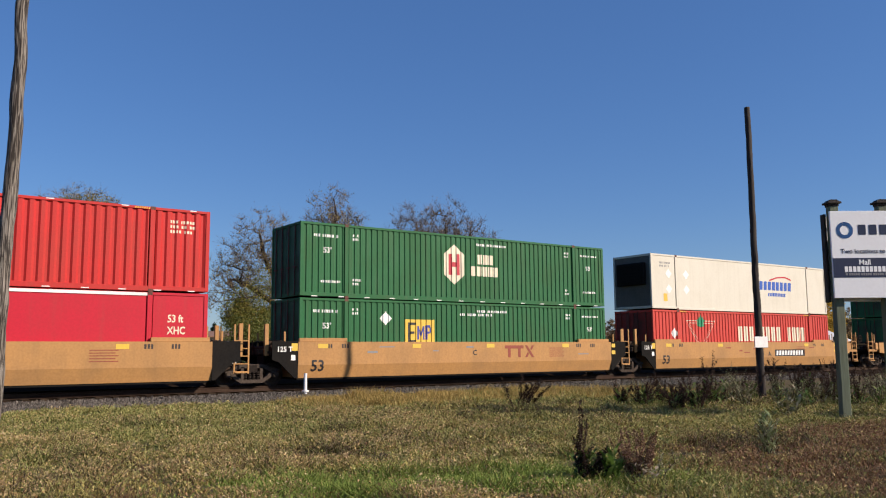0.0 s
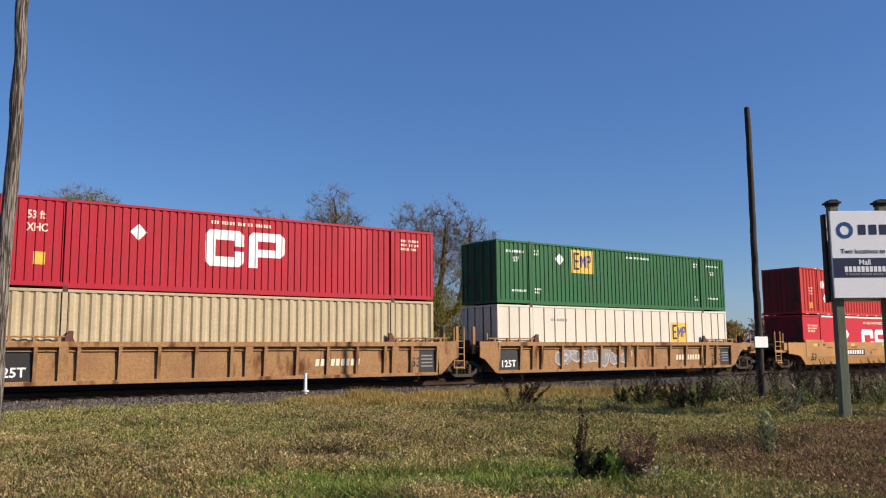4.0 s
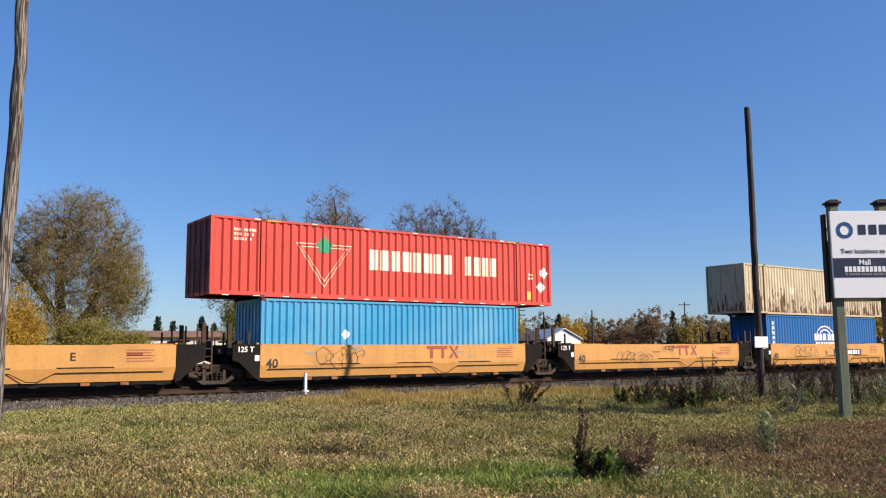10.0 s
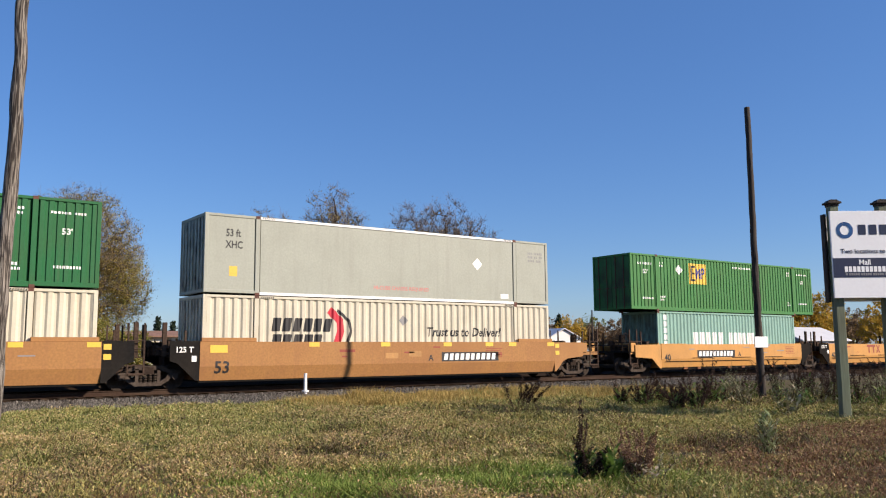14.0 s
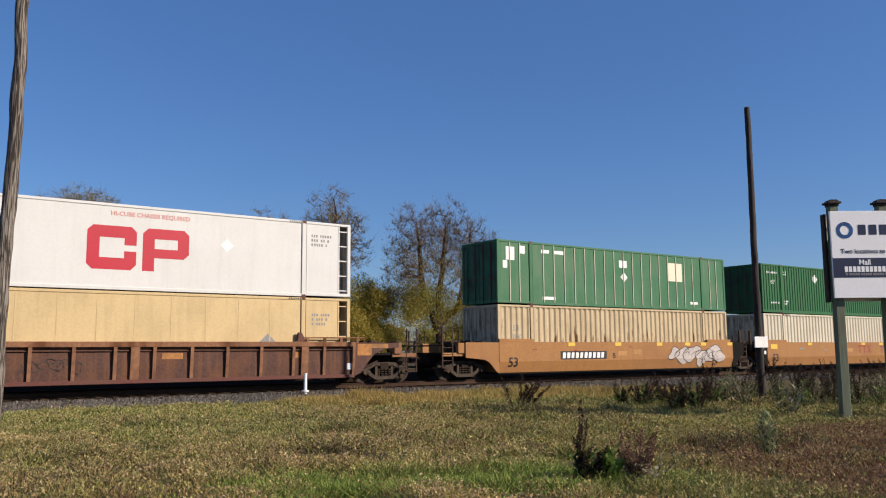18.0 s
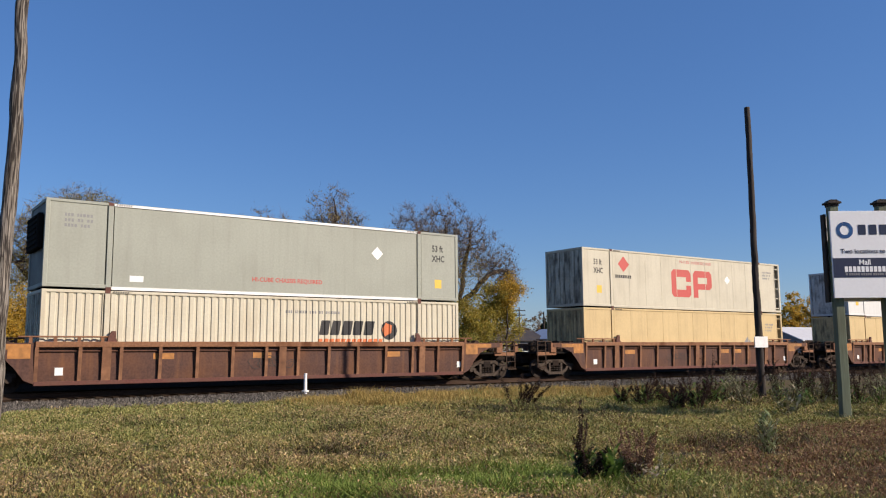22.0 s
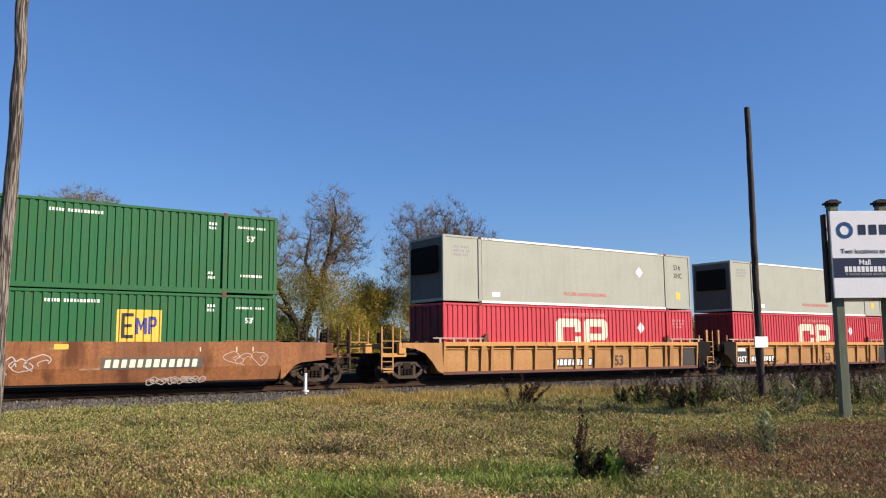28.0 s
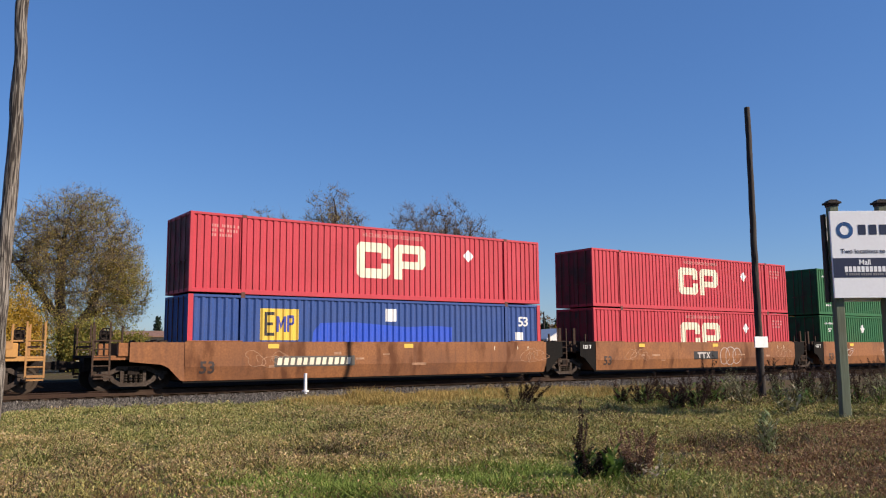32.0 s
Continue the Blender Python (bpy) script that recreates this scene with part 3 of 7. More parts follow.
WHEELS = []
def truck(car, x):
    t = part("truck", shape_of(-0.2, 0.2, -1.1, 1.1, 0.5, 0.78, bev=0.03), M["iron"], car, "four-wheeled cast steel truck", m=pose(x, 0, 0))
    for s in (-1, 1):
        part("side_frame", side_frame_mesh(), M["truck_cast"], t, m=pose(0, s * 1.0, 0))
        tagged(part("coil_spring", spring_mesh(), M["wheel_steel"], t, m=pose(0, s * 1.03, 0)), kind="stuff")
    for s in (-1, 1):
        w = part("wheelset", wheelset_mesh(), M["wheel_steel"], t, m=pose(s * 0.89, 0, WHEEL_R))
        WHEELS.append((w, s * 0.89, car["x0"] + x + s * 0.89))
    return t


def side_plate(car, pts, y_out, thick, material, name="side_plate", lean=0.0, label=""):
    """A plate of the car's side in outline pts (x, z), near and far; lean draws in its foot below 0.75 m."""
    for s in (-1, 1):
        bm = bmesh.new()
        prism(bm, pts, 0, thick)
        if lean:
            bmesh.ops.bisect_plane(bm, geom=bm.verts[:] + bm.edges[:] + bm.faces[:], plane_co=(0, 0, 0.75), plane_no=(0, 0, 1))
            for v in bm.verts:
                if v.co.z < 0.74:
                    v.co.y += lean * (0.75 - v.co.z) / 0.5
        for v in bm.verts:
            v.co.y = s * (y_out - v.co.y)
        part(name, bm, material, car, label)


@functools.lru_cache(None)
def rib_mesh(w):
    bm = bmesh.new()
    prism_x(bm, [(0.0, 0.30), (0.0, 1.43), (-0.13, 1.43), (-0.10, 0.95), (-0.05, 0.30)], -w / 2, w / 2)
    return finish(bm, "rib")


@functools.lru_cache(None)
def ladder_mesh():
    bm = bmesh.new()
    for s in (-1, 1):
        box(bm, s * 0.24 - 0.022, s * 0.24 + 0.022, -0.012, 0.012, 0.42, 1.66)
    for k in range(5):
        tube(bm, (-0.24, 0, 0.5 + 0.24 * k), (0.24, 0, 0.5 + 0.24 * k), 0.016, seg=6)
    return finish(bm, "ladder")


@functools.lru_cache(None)
def knuckle_mesh():
    bm = bmesh.new()
    box(bm, -0.55, 0.0, -0.11, 0.11, 0.72, 0.96, 0.03)
    prism(bm, [(0.0, 0.70), (0.22, 0.72), (0.26, 0.84), (0.22, 0.98), (0.0, 0.98)], -0.16, 0.08)
    return finish(bm, "coupler")


def settle_on_side(bm, y):
    """Lays a flat mark on the car's side, whose foot leans in on smooth cars."""
    if y > SIDE_Y - 0.01:
        bmesh.ops.bisect_plane(bm, geom=bm.verts[:] + bm.edges[:] + bm.faces[:], plane_co=(0, 0, 0.75), plane_no=(0, 0, 1))
    for v in bm.verts:
        v.co.y = -y + (0.12 * max(0.0, 0.75 - v.co.z) / 0.5 if y > SIDE_Y - 0.01 else 0.0)


def car_marks_flat(car, x, z, draw, material, name, label="", y=None):
    bm = bmesh.new()
    draw(bm)
    bmesh.ops.translate(bm, verts=bm.verts, vec=(x, 0, z))
    settle_on_side(bm, (y or SIDE_Y) + 0.005)
    ob = part(name, bm, M[material], car, label)
    return tagged(ob, kind="stuff") if name in ("small_print", "printed_line", "number_strip", "scrawl") else ob


def car_words(car, text, x, z, h, material, y=None):
    bm = bmesh.new()
    bm.from_mesh(lettering(text))
    bmesh.ops.scale(bm, vec=(h, 1, h), verts=bm.verts)
    bmesh.ops.translate(bm, verts=bm.verts, vec=(x, 0, z))
    settle_on_side(bm, (y or SIDE_Y) + 0.008)
    return part("lettering", bm, M[material], car, f"lettering {text}")


def number_panel(car, x, z, w, back, front, y=None, count=9, seed=2):
    """A panel whose numbers are shown as plain blocks."""
    if back:
        car_marks_flat(car, x, z, lambda bm: flat(bm, 0, w, 0, 0.38), back, "number_panel", "panel with plain bars", y)
    cell = w / (count + 0.6)
    yy = (y or SIDE_Y) + 0.004
    car_marks_flat(car, x + cell * 0.4, z + 0.06, lambda bm: blocks(bm, count, cell * 0.70, 0.26, cell * 0.28, lean=0.15, seed=seed), front, "number_strip", "", yy)


def scribble(car, x, z, w, h, material, seed, y=None, line=0.022, fill=None):
    """Overlapping wobbly bubbles, like a spray-painted scrawl, with no letters in it."""
    rng = random.Random(seed)
    shapes = []
    n = max(3, round(1.7 * w / h))
    for k in range(n):
        cx, cz = w * (k + 0.5 + rng.uniform(-0.25, 0.25)) / n, h * rng.uniform(0.38, 0.62)
        rx, rz = min(w / n * rng.uniform(0.55, 0.95), 0.6 * h), h * rng.uniform(0.26, 0.42)
        p, q, turn = rng.uniform(0, 6), rng.uniform(0, 6), rng.uniform(-0.5, 0.5)
        shapes.append([(cx + rx * (1 + 0.22 * math.sin(2 * a + p) + 0.13 * math.sin(5 * a + q)) * math.cos(a + turn), cz + rz * (1 + 0.22 * math.sin(3 * a + q)) * math.sin(a)) for a in (m * 2 * math.pi / 30 for m in range(30))])
    if fill:
        for k, pts in enumerate(shapes):
            car_marks_flat(car, x, z, lambda bm: flat_poly(bm, pts), fill, "scrawl", "pale painted bubble", (y or SIDE_Y) - 0.001 + 0.001 * k)
    def draw(bm):
        for k, pts in enumerate(shapes):
            cut = rng.randrange(2, 9)
            ribbon(bm, pts[:-cut] if k % 2 else pts, line, closed=not k % 2)
            ribbon(bm, [(px * 0.45 + 0.55 * pts[0][0], pz * 0.45 + 0.55 * h * 0.5) for px, pz in pts[3:20]], line * 0.8)
    car_marks_flat(car, x, z, draw, material, "scrawl", "looping painted scrawl", (y or SIDE_Y) + 0.001 * (len(shapes) + 1))


def faded_patches(car, x0, x1, z0, z1, material, seed, count, y=None):
    rng = random.Random(seed)
    def draw(bm):
        for _ in range(count):
            x, z = rng.uniform(x0, x1), rng.uniform(z0, z1)
            flat(bm, x, x + rng.uniform(0.2, 0.7), z, z + rng.uniform(0.03, 0.1))
    car_marks_flat(car, 0, 0, draw, material, "printed_line", "unreadable printed lines", y)


def yellow_square_small(car, x, z):
    car_marks_flat(car, x, z, lambda bm: flat(bm, 0, 0.42, 0, 0.16), "mark_yellow", "reflector", "yellow reflector", SIDE_Y + 0.003)


def three_blocks(car, x, z, material, h=0.5, y=None):
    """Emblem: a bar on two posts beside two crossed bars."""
    def draw(bm):
        flat(bm, 0, h * 2.05, h * 0.74, h)
        for k in (0, 1):
            o = k * h * 1.1
            flat(bm, o + h * 0.34, o + h * 0.62, 0, h * 0.74)
        o = 2.2 * h
        flat_poly(bm, [(o, h), (o + 0.28 * h, h), (o + h * 1.05, 0), (o + h * 0.77, 0)])
        flat_poly(bm, [(o + 0.77 * h, h), (o + 1.05 * h, h), (o + 0.76 * h, 0.60 * h), (o + 0.60 * h, 0.68 * h)])
        flat_poly(bm, [(o, 0), (o + 0.28 * h, 0), (o + 0.45 * h, 0.3 * h), (o + 0.30 * h, 0.42 * h)])
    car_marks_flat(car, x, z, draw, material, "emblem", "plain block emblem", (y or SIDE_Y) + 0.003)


def end_gear(car, s, b, outer, tip, color, rails, shell, low):
    """Bulkhead, deck, steps, rails and coupling at one end; b is the inner edge of the end, tip where the end stops."""
    part("bulkhead", shape_of(min(s * b, s * (b + 0.1)), max(s * b, s * (b + 0.1)), -1.38, 1.38, 0.3, 1.56, bev=0.01), color, car)
    x0, x1 = sorted((s * (b + 0.1), s * tip))
    part("center_sill", shape_of(x0, x1, -0.32, 0.32, 0.62, 1.08, bev=0.02), M["iron"], car)
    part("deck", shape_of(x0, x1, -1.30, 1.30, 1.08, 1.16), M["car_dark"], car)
    part("end_machinery", gear_mesh(), M["gear_brown"], car, "brake gear and hoses", m=pose(s * (b + 0.75), 0, 0, rz=0 if s > 0 else 180))
    if outer and low:
        bm = bmesh.new()
        flat(bm, *sorted((s * (b + 0.12), s * (b + 1.5))), 1.36, 1.52), flat(bm, *sorted((s * (b + 0.12), s * (b + 0.75))), 1.08, 1.36)
        for v in bm.verts:
            v.co.y = -SIDE_Y + 0.055
        part("paint_patch", bm, M["car_yellow_patch"], car, "rusty orange paint patch")
    if outer:
        part("coupler", knuckle_mesh(), M["iron"], car, m=pose(s * (tip + 0.45), 0, 0, rz=0 if s > 0 else 180))
        part("brake_wheel", brake_wheel_mesh(), M["iron"], car, m=pose(s * (tip - 0.62), -0.55, 1.48 if low else 1.86))
        for side in (-1, 1):
            part("ladder", ladder_mesh() if low else tall_ladder_mesh(), rails, car, m=pose(s * (tip - 0.3), side * 1.36, 0))
            # the sunlit edge of the end platform, a corner block and low grab frames
            lip = sorted((s * (b + 1.75), s * (tip - 0.02)))
            part("platform_edge", shape_of(lip[0], lip[1], -0.035, 0.035, 1.0, 1.15, bev=0.01), shell, car, m=pose(0, side * 1.335, 0))
            part("corner_block", box_mesh(-0.17, 0.17, -0.10, 0.10, 1.12, 1.56, 0.015), shell, car, m=pose(s * (b + 1.98), side * 1.34, 0))
            for x in (tip - 0.95, tip - 0.1):
                part("grab_post", box_mesh(-0.028, 0.028, -0.028, 0.028, 1.1, 1.64 if low else 2.12), rails, car, m=pose(s * x, side * 1.28, 0))
            part("grab_rail", shape_of(*sorted((s * (tip - 0.95), s * (tip - 0.1))), -0.02, 0.02, 1.60, 1.65), rails, car, m=pose(0, side * 1.28, 0))
            part("step", box_mesh(-0.24, 0.24, -0.09, 0.09, 0.40, 0.45), rails, car, m=pose(s * (tip - 0.3), side * 1.36, 0))
        part("cross_pipe", shape_of(*sorted((s * (tip - 0.16), s * (tip - 0.10))), -1.28, 1.28, 1.42, 1.48), rails, car)
    else:
        # stout posts and a tall ladder at the shared truck
        for side in (-1, 1):
            part("grab_post", box_mesh(-0.075, 0.075, -0.05, 0.05, 1.1, 2.25, 0.01), rails, car, m=pose(s * (tip + 0.28), side * 1.20, 0))
            part("grab_post", box_mesh(-0.03, 0.03, -0.03, 0.03, 1.1, 1.98), rails, car, m=pose(s * (tip - 0.42), side * 1.24, 0))
            part("hose_bracket", box_mesh(-0.35, 0.35, -0.03, 0.03, 1.17, 1.26), M["gear_brown"], car, m=pose(s * (tip - 0.1), side * 1.26, 0))
            if s > 0:
                part("ladder", tall_ladder_mesh(), rails, car, m=pose(tip + 0.25, side * 1.40, 0))


@functools.lru_cache(None)
def brake_wheel_mesh():
    bm = bmesh.new()
    rim = [(0.2 * math.cos(k * math.pi / 8), 0, 0.2 * math.sin(k * math.pi / 8)) for k in range(17)]
    box(bm, -0.16, 0.16, 0.12, 0.3, -0.3, 0.12, 0.03)
    for p, q in zip(rim, rim[1:]):
        tube(bm, p, q, 0.022, seg=6)
    for k in range(0, 16, 4):
        tube(bm, (0, 0, 0), rim[k], 0.016, seg=6)
    tube(bm, (0, 0, 0), (0, 0.25, 0), 0.03, seg=8)
    tube(bm, (0, 0.22, 0.1), (0, 0.22, -0.95), 0.035, seg=8)
    return finish(bm, "brake_wheel")


@functools.lru_cache(None)
def tall_ladder_mesh():
    bm = bmesh.new()
    for s in (-1, 1):
        box(bm, s * 0.26 - 0.028, s * 0.26 + 0.028, -0.018, 0.018, 0.48, 2.22)
    for k in range(5):
        tube(bm, (-0.26, 0, 0.55 + 0.27 * k), (0.26, 0, 0.55 + 0.27 * k), 0.020, seg=6)
    box(bm, -0.24, 0.24, -0.06, 0.06, 0.50, 0.54)
    return finish(bm, "ladder")


@functools.lru_cache(None)
def gear_mesh():
    rng = random.Random(4)
    bm = bmesh.new()
    for _ in range(12):
        x, y, z = rng.uniform(-0.45, 0.45), rng.uniform(-1.28, 1.1), 1.14
        box(bm, x, x + rng.uniform(0.1, 0.26), y, y + rng.uniform(0.12, 0.35), z, z + rng.uniform(0.12, 0.55), 0.02)
    for _ in range(6):
        x, z = rng.uniform(-0.5, 0.4), rng.uniform(1.25, 1.75)
        tube(bm, (x, rng.uniform(-1.28, -0.6), 1.1), (x + rng.uniform(-0.2, 0.2), rng.uniform(-1.28, -0.4), z), 0.022, seg=6)
    tube(bm, (0.1, -1.1, 1.4), (0.1, 1.1, 1.4), 0.05)
    tube(bm, (-0.2, -1.2, 1.62), (-0.2, 1.2, 1.62), 0.035)
    tube(bm, (0.35, -0.95, 1.55), (0.35, -0.7, 1.55), 0.13, seg=12)
    tube(bm, (-0.35, -1.28, 0.55), (0.35, -1.28, 0.85), 0.035)
    return finish(bm, "end_machinery")


@functools.lru_cache(None)
def guide_mesh():
    """A pale guide tube over the side's end, on small feet, with a stop at its inner end (at -x)."""
    bm = bmesh.new()
    tube(bm, (-1.45, 0, 0.13), (1.35, 0, 0.13), 0.028, seg=6)
    for x in (-1.1, -0.4, 0.3, 1.0):
        box(bm, x - 0.05, x + 0.05, -0.03, 0.03, -0.08, 0.11)
    return finish(bm, "guide_tube")


@functools.lru_cache(None)
def stop_mesh():
    bm = bmesh.new()
    prism(bm, [(-0.16, -0.05), (0.14, -0.05), (0.14, 0.12), (0.02, 0.32), (-0.10, 0.32), (-0.10, 0.1)], -0.05, 0.05)
    return finish(bm, "guide_stop")


def well_car(X, kind, paint_key, half, pitch_l, pitch_r, label, dark_l=True, foot=0.26):
    """A well car unit. half: half its well's length; pitch_l / pitch_r: how far off the shared truck stands, or 0 where the car ends in a coupler."""
    car = tagged(new("well_car"), label, "railway wagon", "well cars of the train")
    car.location = (X, TRACK_Y, 0)
    car["x0"] = X
    col, dark = M[paint_key], M["car_dark"]
    chord = M["car_rust_top"] if paint_key == "car_old_brown" else col
    panel, low_chord = (M["car_dirty_yellow"], M["car_maroon"]) if paint_key == "car_yellow" else (col, M["car_maroon"] if paint_key == "car_old_brown" else col)
    rails = {"car_faded_brown": M["gear_brown"], "car_rusty": M["car_rusty"], "car_orange": M["gear_brown"], "car_old_brown": M["gear_brown"], "car_yellow": M["car_dirty_yellow"]}.get(paint_key, col) if half > 7 else M["gear_brown"]
    ribs = M["rib_rust"] if paint_key == "car_old_brown" else panel
    dark = M["car_rusty"] if paint_key == "car_rusty" else dark
    b = half + 0.12
    forty = half < 7
    head = 1.49 if forty else 1.60
    toe = 0.32 if forty else 0.27
    out_tip = b + (2.2 if forty else 2.95)
    truck_out = b + 1.55 if not forty else b + 1.35
    if kind == "smooth":
        side_plate(car, [(-b, toe), (b, toe), (b, head), (-b, head)], SIDE_Y, 0.09, col, lean=0.12)
        for s in (-1, 1):
            part("top_chord", shape_of(-b, b, -0.11, 0.11, head - 0.08, head - 0.02, bev=0.01), col, car, m=pose(0, s * (SIDE_Y - 0.115), 0))
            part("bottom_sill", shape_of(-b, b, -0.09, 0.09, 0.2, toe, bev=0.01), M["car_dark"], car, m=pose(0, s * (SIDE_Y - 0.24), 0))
            for e in (-1, 1):
                part("guide_plate", shape_of(-1.0, 1.0, -0.05, 0.05, head, head + (0.03 if forty else 0.04 if paint_key == "car_faded_brown" else 0.14), bev=0.01), col, car, m=pose(e * (half - 0.95), s * (SIDE_Y - 0.12), 0))
        if forty:
            rod = bmesh.new()
            xs = [(-b + 0.3, 0.62), (1.2, 0.62), (1.7, 0.36), (2.0, 0.36), (2.5, 0.62), (b - 0.4, 0.62)]
            for p, q in zip(xs, xs[1:]):
                tube(rod, (p[0], -SIDE_Y + 0.02 - 0.03, p[1]), (q[0], -SIDE_Y + 0.02 - 0.03, q[1]), 0.013, seg=6)
            part("brake_rod", rod, M["car_dark"], car)
            for x in (-4.3, -3.2, -0.6, 0.6, 3.4, 4.6):
                part("foot_block", box_mesh(-0.14, 0.14, -0.04, 0.04, 0.2, 0.3, 0.01), M["car_faded_brown"], car, m=pose(x, -SIDE_Y + 0.1, 0))
    else:
        side_plate(car, [(-b, 0.36), (b, 0.36), (b, 1.44), (-b, 1.44)], SIDE_Y - 0.135, 0.03, panel, lean=0.03)
        for s in (-1, 1):
            part("top_chord", shape_of(-b, b, -0.12, 0.12, 1.42, 1.60, bev=0.012), chord, car, m=pose(0, s * (SIDE_Y - 0.11), 0))
            part("bottom_chord", shape_of(-b, b, -0.06, 0.06, 0.24, 0.37, bev=0.012), low_chord, car, m=pose(0, s * (SIDE_Y - 0.12), 0))
            bm = bmesh.new()
            tube(bm, (-b, 0, 1.30), (b, 0, 1.30), 0.018, seg=6)
            part("grab_rail", bm, col, car, m=pose(0, s * (SIDE_Y - 0.085), 0))
            n = 13
            for k in range(n + 1):
                x = -b + 0.05 + k * (2 * b - 0.1) / n
                if min(abs(abs(x) - POST), 9) < 0.45:
                    continue
                part("rib", rib_mesh(0.11), ribs, car, m=pose(x, s * (SIDE_Y - 0.13), 0, rz=0 if s < 0 else 180))
            for x in (-POST, POST, 0):
                part("rib", rib_mesh(0.28), ribs, car, m=pose(x, s * (SIDE_Y - 0.13), 0, rz=0 if s < 0 else 180))
            for e in (-1, 1):
                turn = pose(e * (half - 0.75), s * (SIDE_Y - 0.10), 1.62, rz=0 if e > 0 else 180)
                part("guide_tube", guide_mesh(), M["rail_pale"] if paint_key == "car_yellow" else chord, car, m=turn)
                part("guide_stop", stop_mesh(), M["casting"], car, m=turn @ pose(-1.4, 0, 0))
    for x in np.linspace(-half + 0.3, half - 0.3, 7):
        part("cross_bearer", box_mesh(-0.15, 0.15, -1.36, 1.36, foot - 0.05, foot + (0.10 if not forty else 0.01), 0.01), M["iron"], car, m=pose(float(x), 0, 0))
    for s, pitch in ((-1, pitch_l), (1, pitch_r)):
        outer = pitch == 0
        tip = out_tip if outer else pitch - 0.75
        if outer:
            rim = [(b, 0.27)] + [(b + 0.1 + 1.25 * math.sin(radians(a)), 0.27 + 0.73 * (1 - math.cos(radians(a)))) for a in (35, 50, 65, 78, 90)] + [(b + 2.0, 1.0), (b + 2.0, 1.58), (b, 1.58)]
            if kind == "smooth":
                rim = [(b, 0.27), (b + 0.12, 0.30), (b + 0.55, 0.74), (b + 0.78, 0.84), (b + 1.8, 0.94), (b + 1.8, 1.58), (b, 1.58)]
            if kind == "ribbed":
                rim = [(b, 0.30), (b + 0.28, 0.42), (b + 0.55, 0.78), (b + 0.9, 1.14), (b + 1.4, 1.33), (b + 2.0, 1.38), (b + 2.0, 1.56), (b, 1.56)]
            if forty:
                rim = [(b, 0.27), (b + 0.15, 0.30), (b + 0.7, 0.78), (b + 1.9, 0.85), (b + 1.9, head - 0.03), (b, head - 0.01)]
            side_plate(car, [(s * x, z) for x, z in rim], SIDE_Y - (0.02 if kind == "smooth" else 0.06), 0.06, panel if kind == "ribbed" else col, "end_plate")
        else:
            rim = [(b, 0.28), (b + 0.14, 0.28), (b + 0.75, 0.86), (b + 1.02, 0.95), (b + 1.02, head + 0.02), (b, head + 0.02)]
            side_plate(car, [(s * x, z) for x, z in rim], SIDE_Y - 0.02, 0.06, dark, "end_plate", label="dark grey end plate")
        end_gear(car, s, b, outer, tip, col, rails, chord, paint_key == "car_old_brown")
        if outer:
            truck(car, s * truck_out)
        elif s < 0:
            truck(car, -pitch)
    return car


# ---- the train, from its head to its tail ----
L53, L40, W53, W40, HC = 16.154, 12.192, 2.59, 2.44, 2.896
LOW, HIGH = 0.358, 0.358 + 2.896
LOW40, HIGH40 = 0.29, 0.29 + 2.896


def top53(style, paint_key, X, label, **kw):
    return container("container", L53, W53, HC, style, paint_key, X, kw.pop("base", HIGH), label, **kw)


def low53(style, paint_key, X, label, **kw):
    return container("container", L53, W53, HC, style, paint_key, X, LOW, label, **kw)


def green_codes(b, z=1.75):
    words(b, "53'", -7.1, z, 0.22, "mark_white")
    words(b, "53'", 6.9, z, 0.20, "mark_white")
    code_bars(b, -7.2, 0.6, "mark_white", rows=1, w=0.9, h=0.09, seed=6)
    code_bars(b, 6.7, 0.65, "mark_white", rows=1, w=0.9, h=0.09, seed=8)
    code_bars(b, -7.5, 2.35, "mark_white", rows=1, w=1.1, h=0.11)
    code_bars(b, 6.55, 2.4, "mark_white", rows=1, w=1.1, h=0.075, seed=5)
    code_bars(b, -5.8, 2.45, "mark_white", rows=2, w=0.34, h=0.09, seed=7)
    code_bars(b, -5.8, 0.7, "mark_white", rows=2, w=0.34, h=0.09, seed=9)
    code_bars(b, 5.5, 2.45, "mark_white", rows=2, w=0.34, h=0.09, seed=11)
    code_bars(b, 5.5, 0.7, "mark_white", rows=2, w=0.34, h=0.09, seed=12)
    code_bars(b, 0.3, 2.5, "mark_white", rows=1, w=1.7, h=0.10, seed=13)


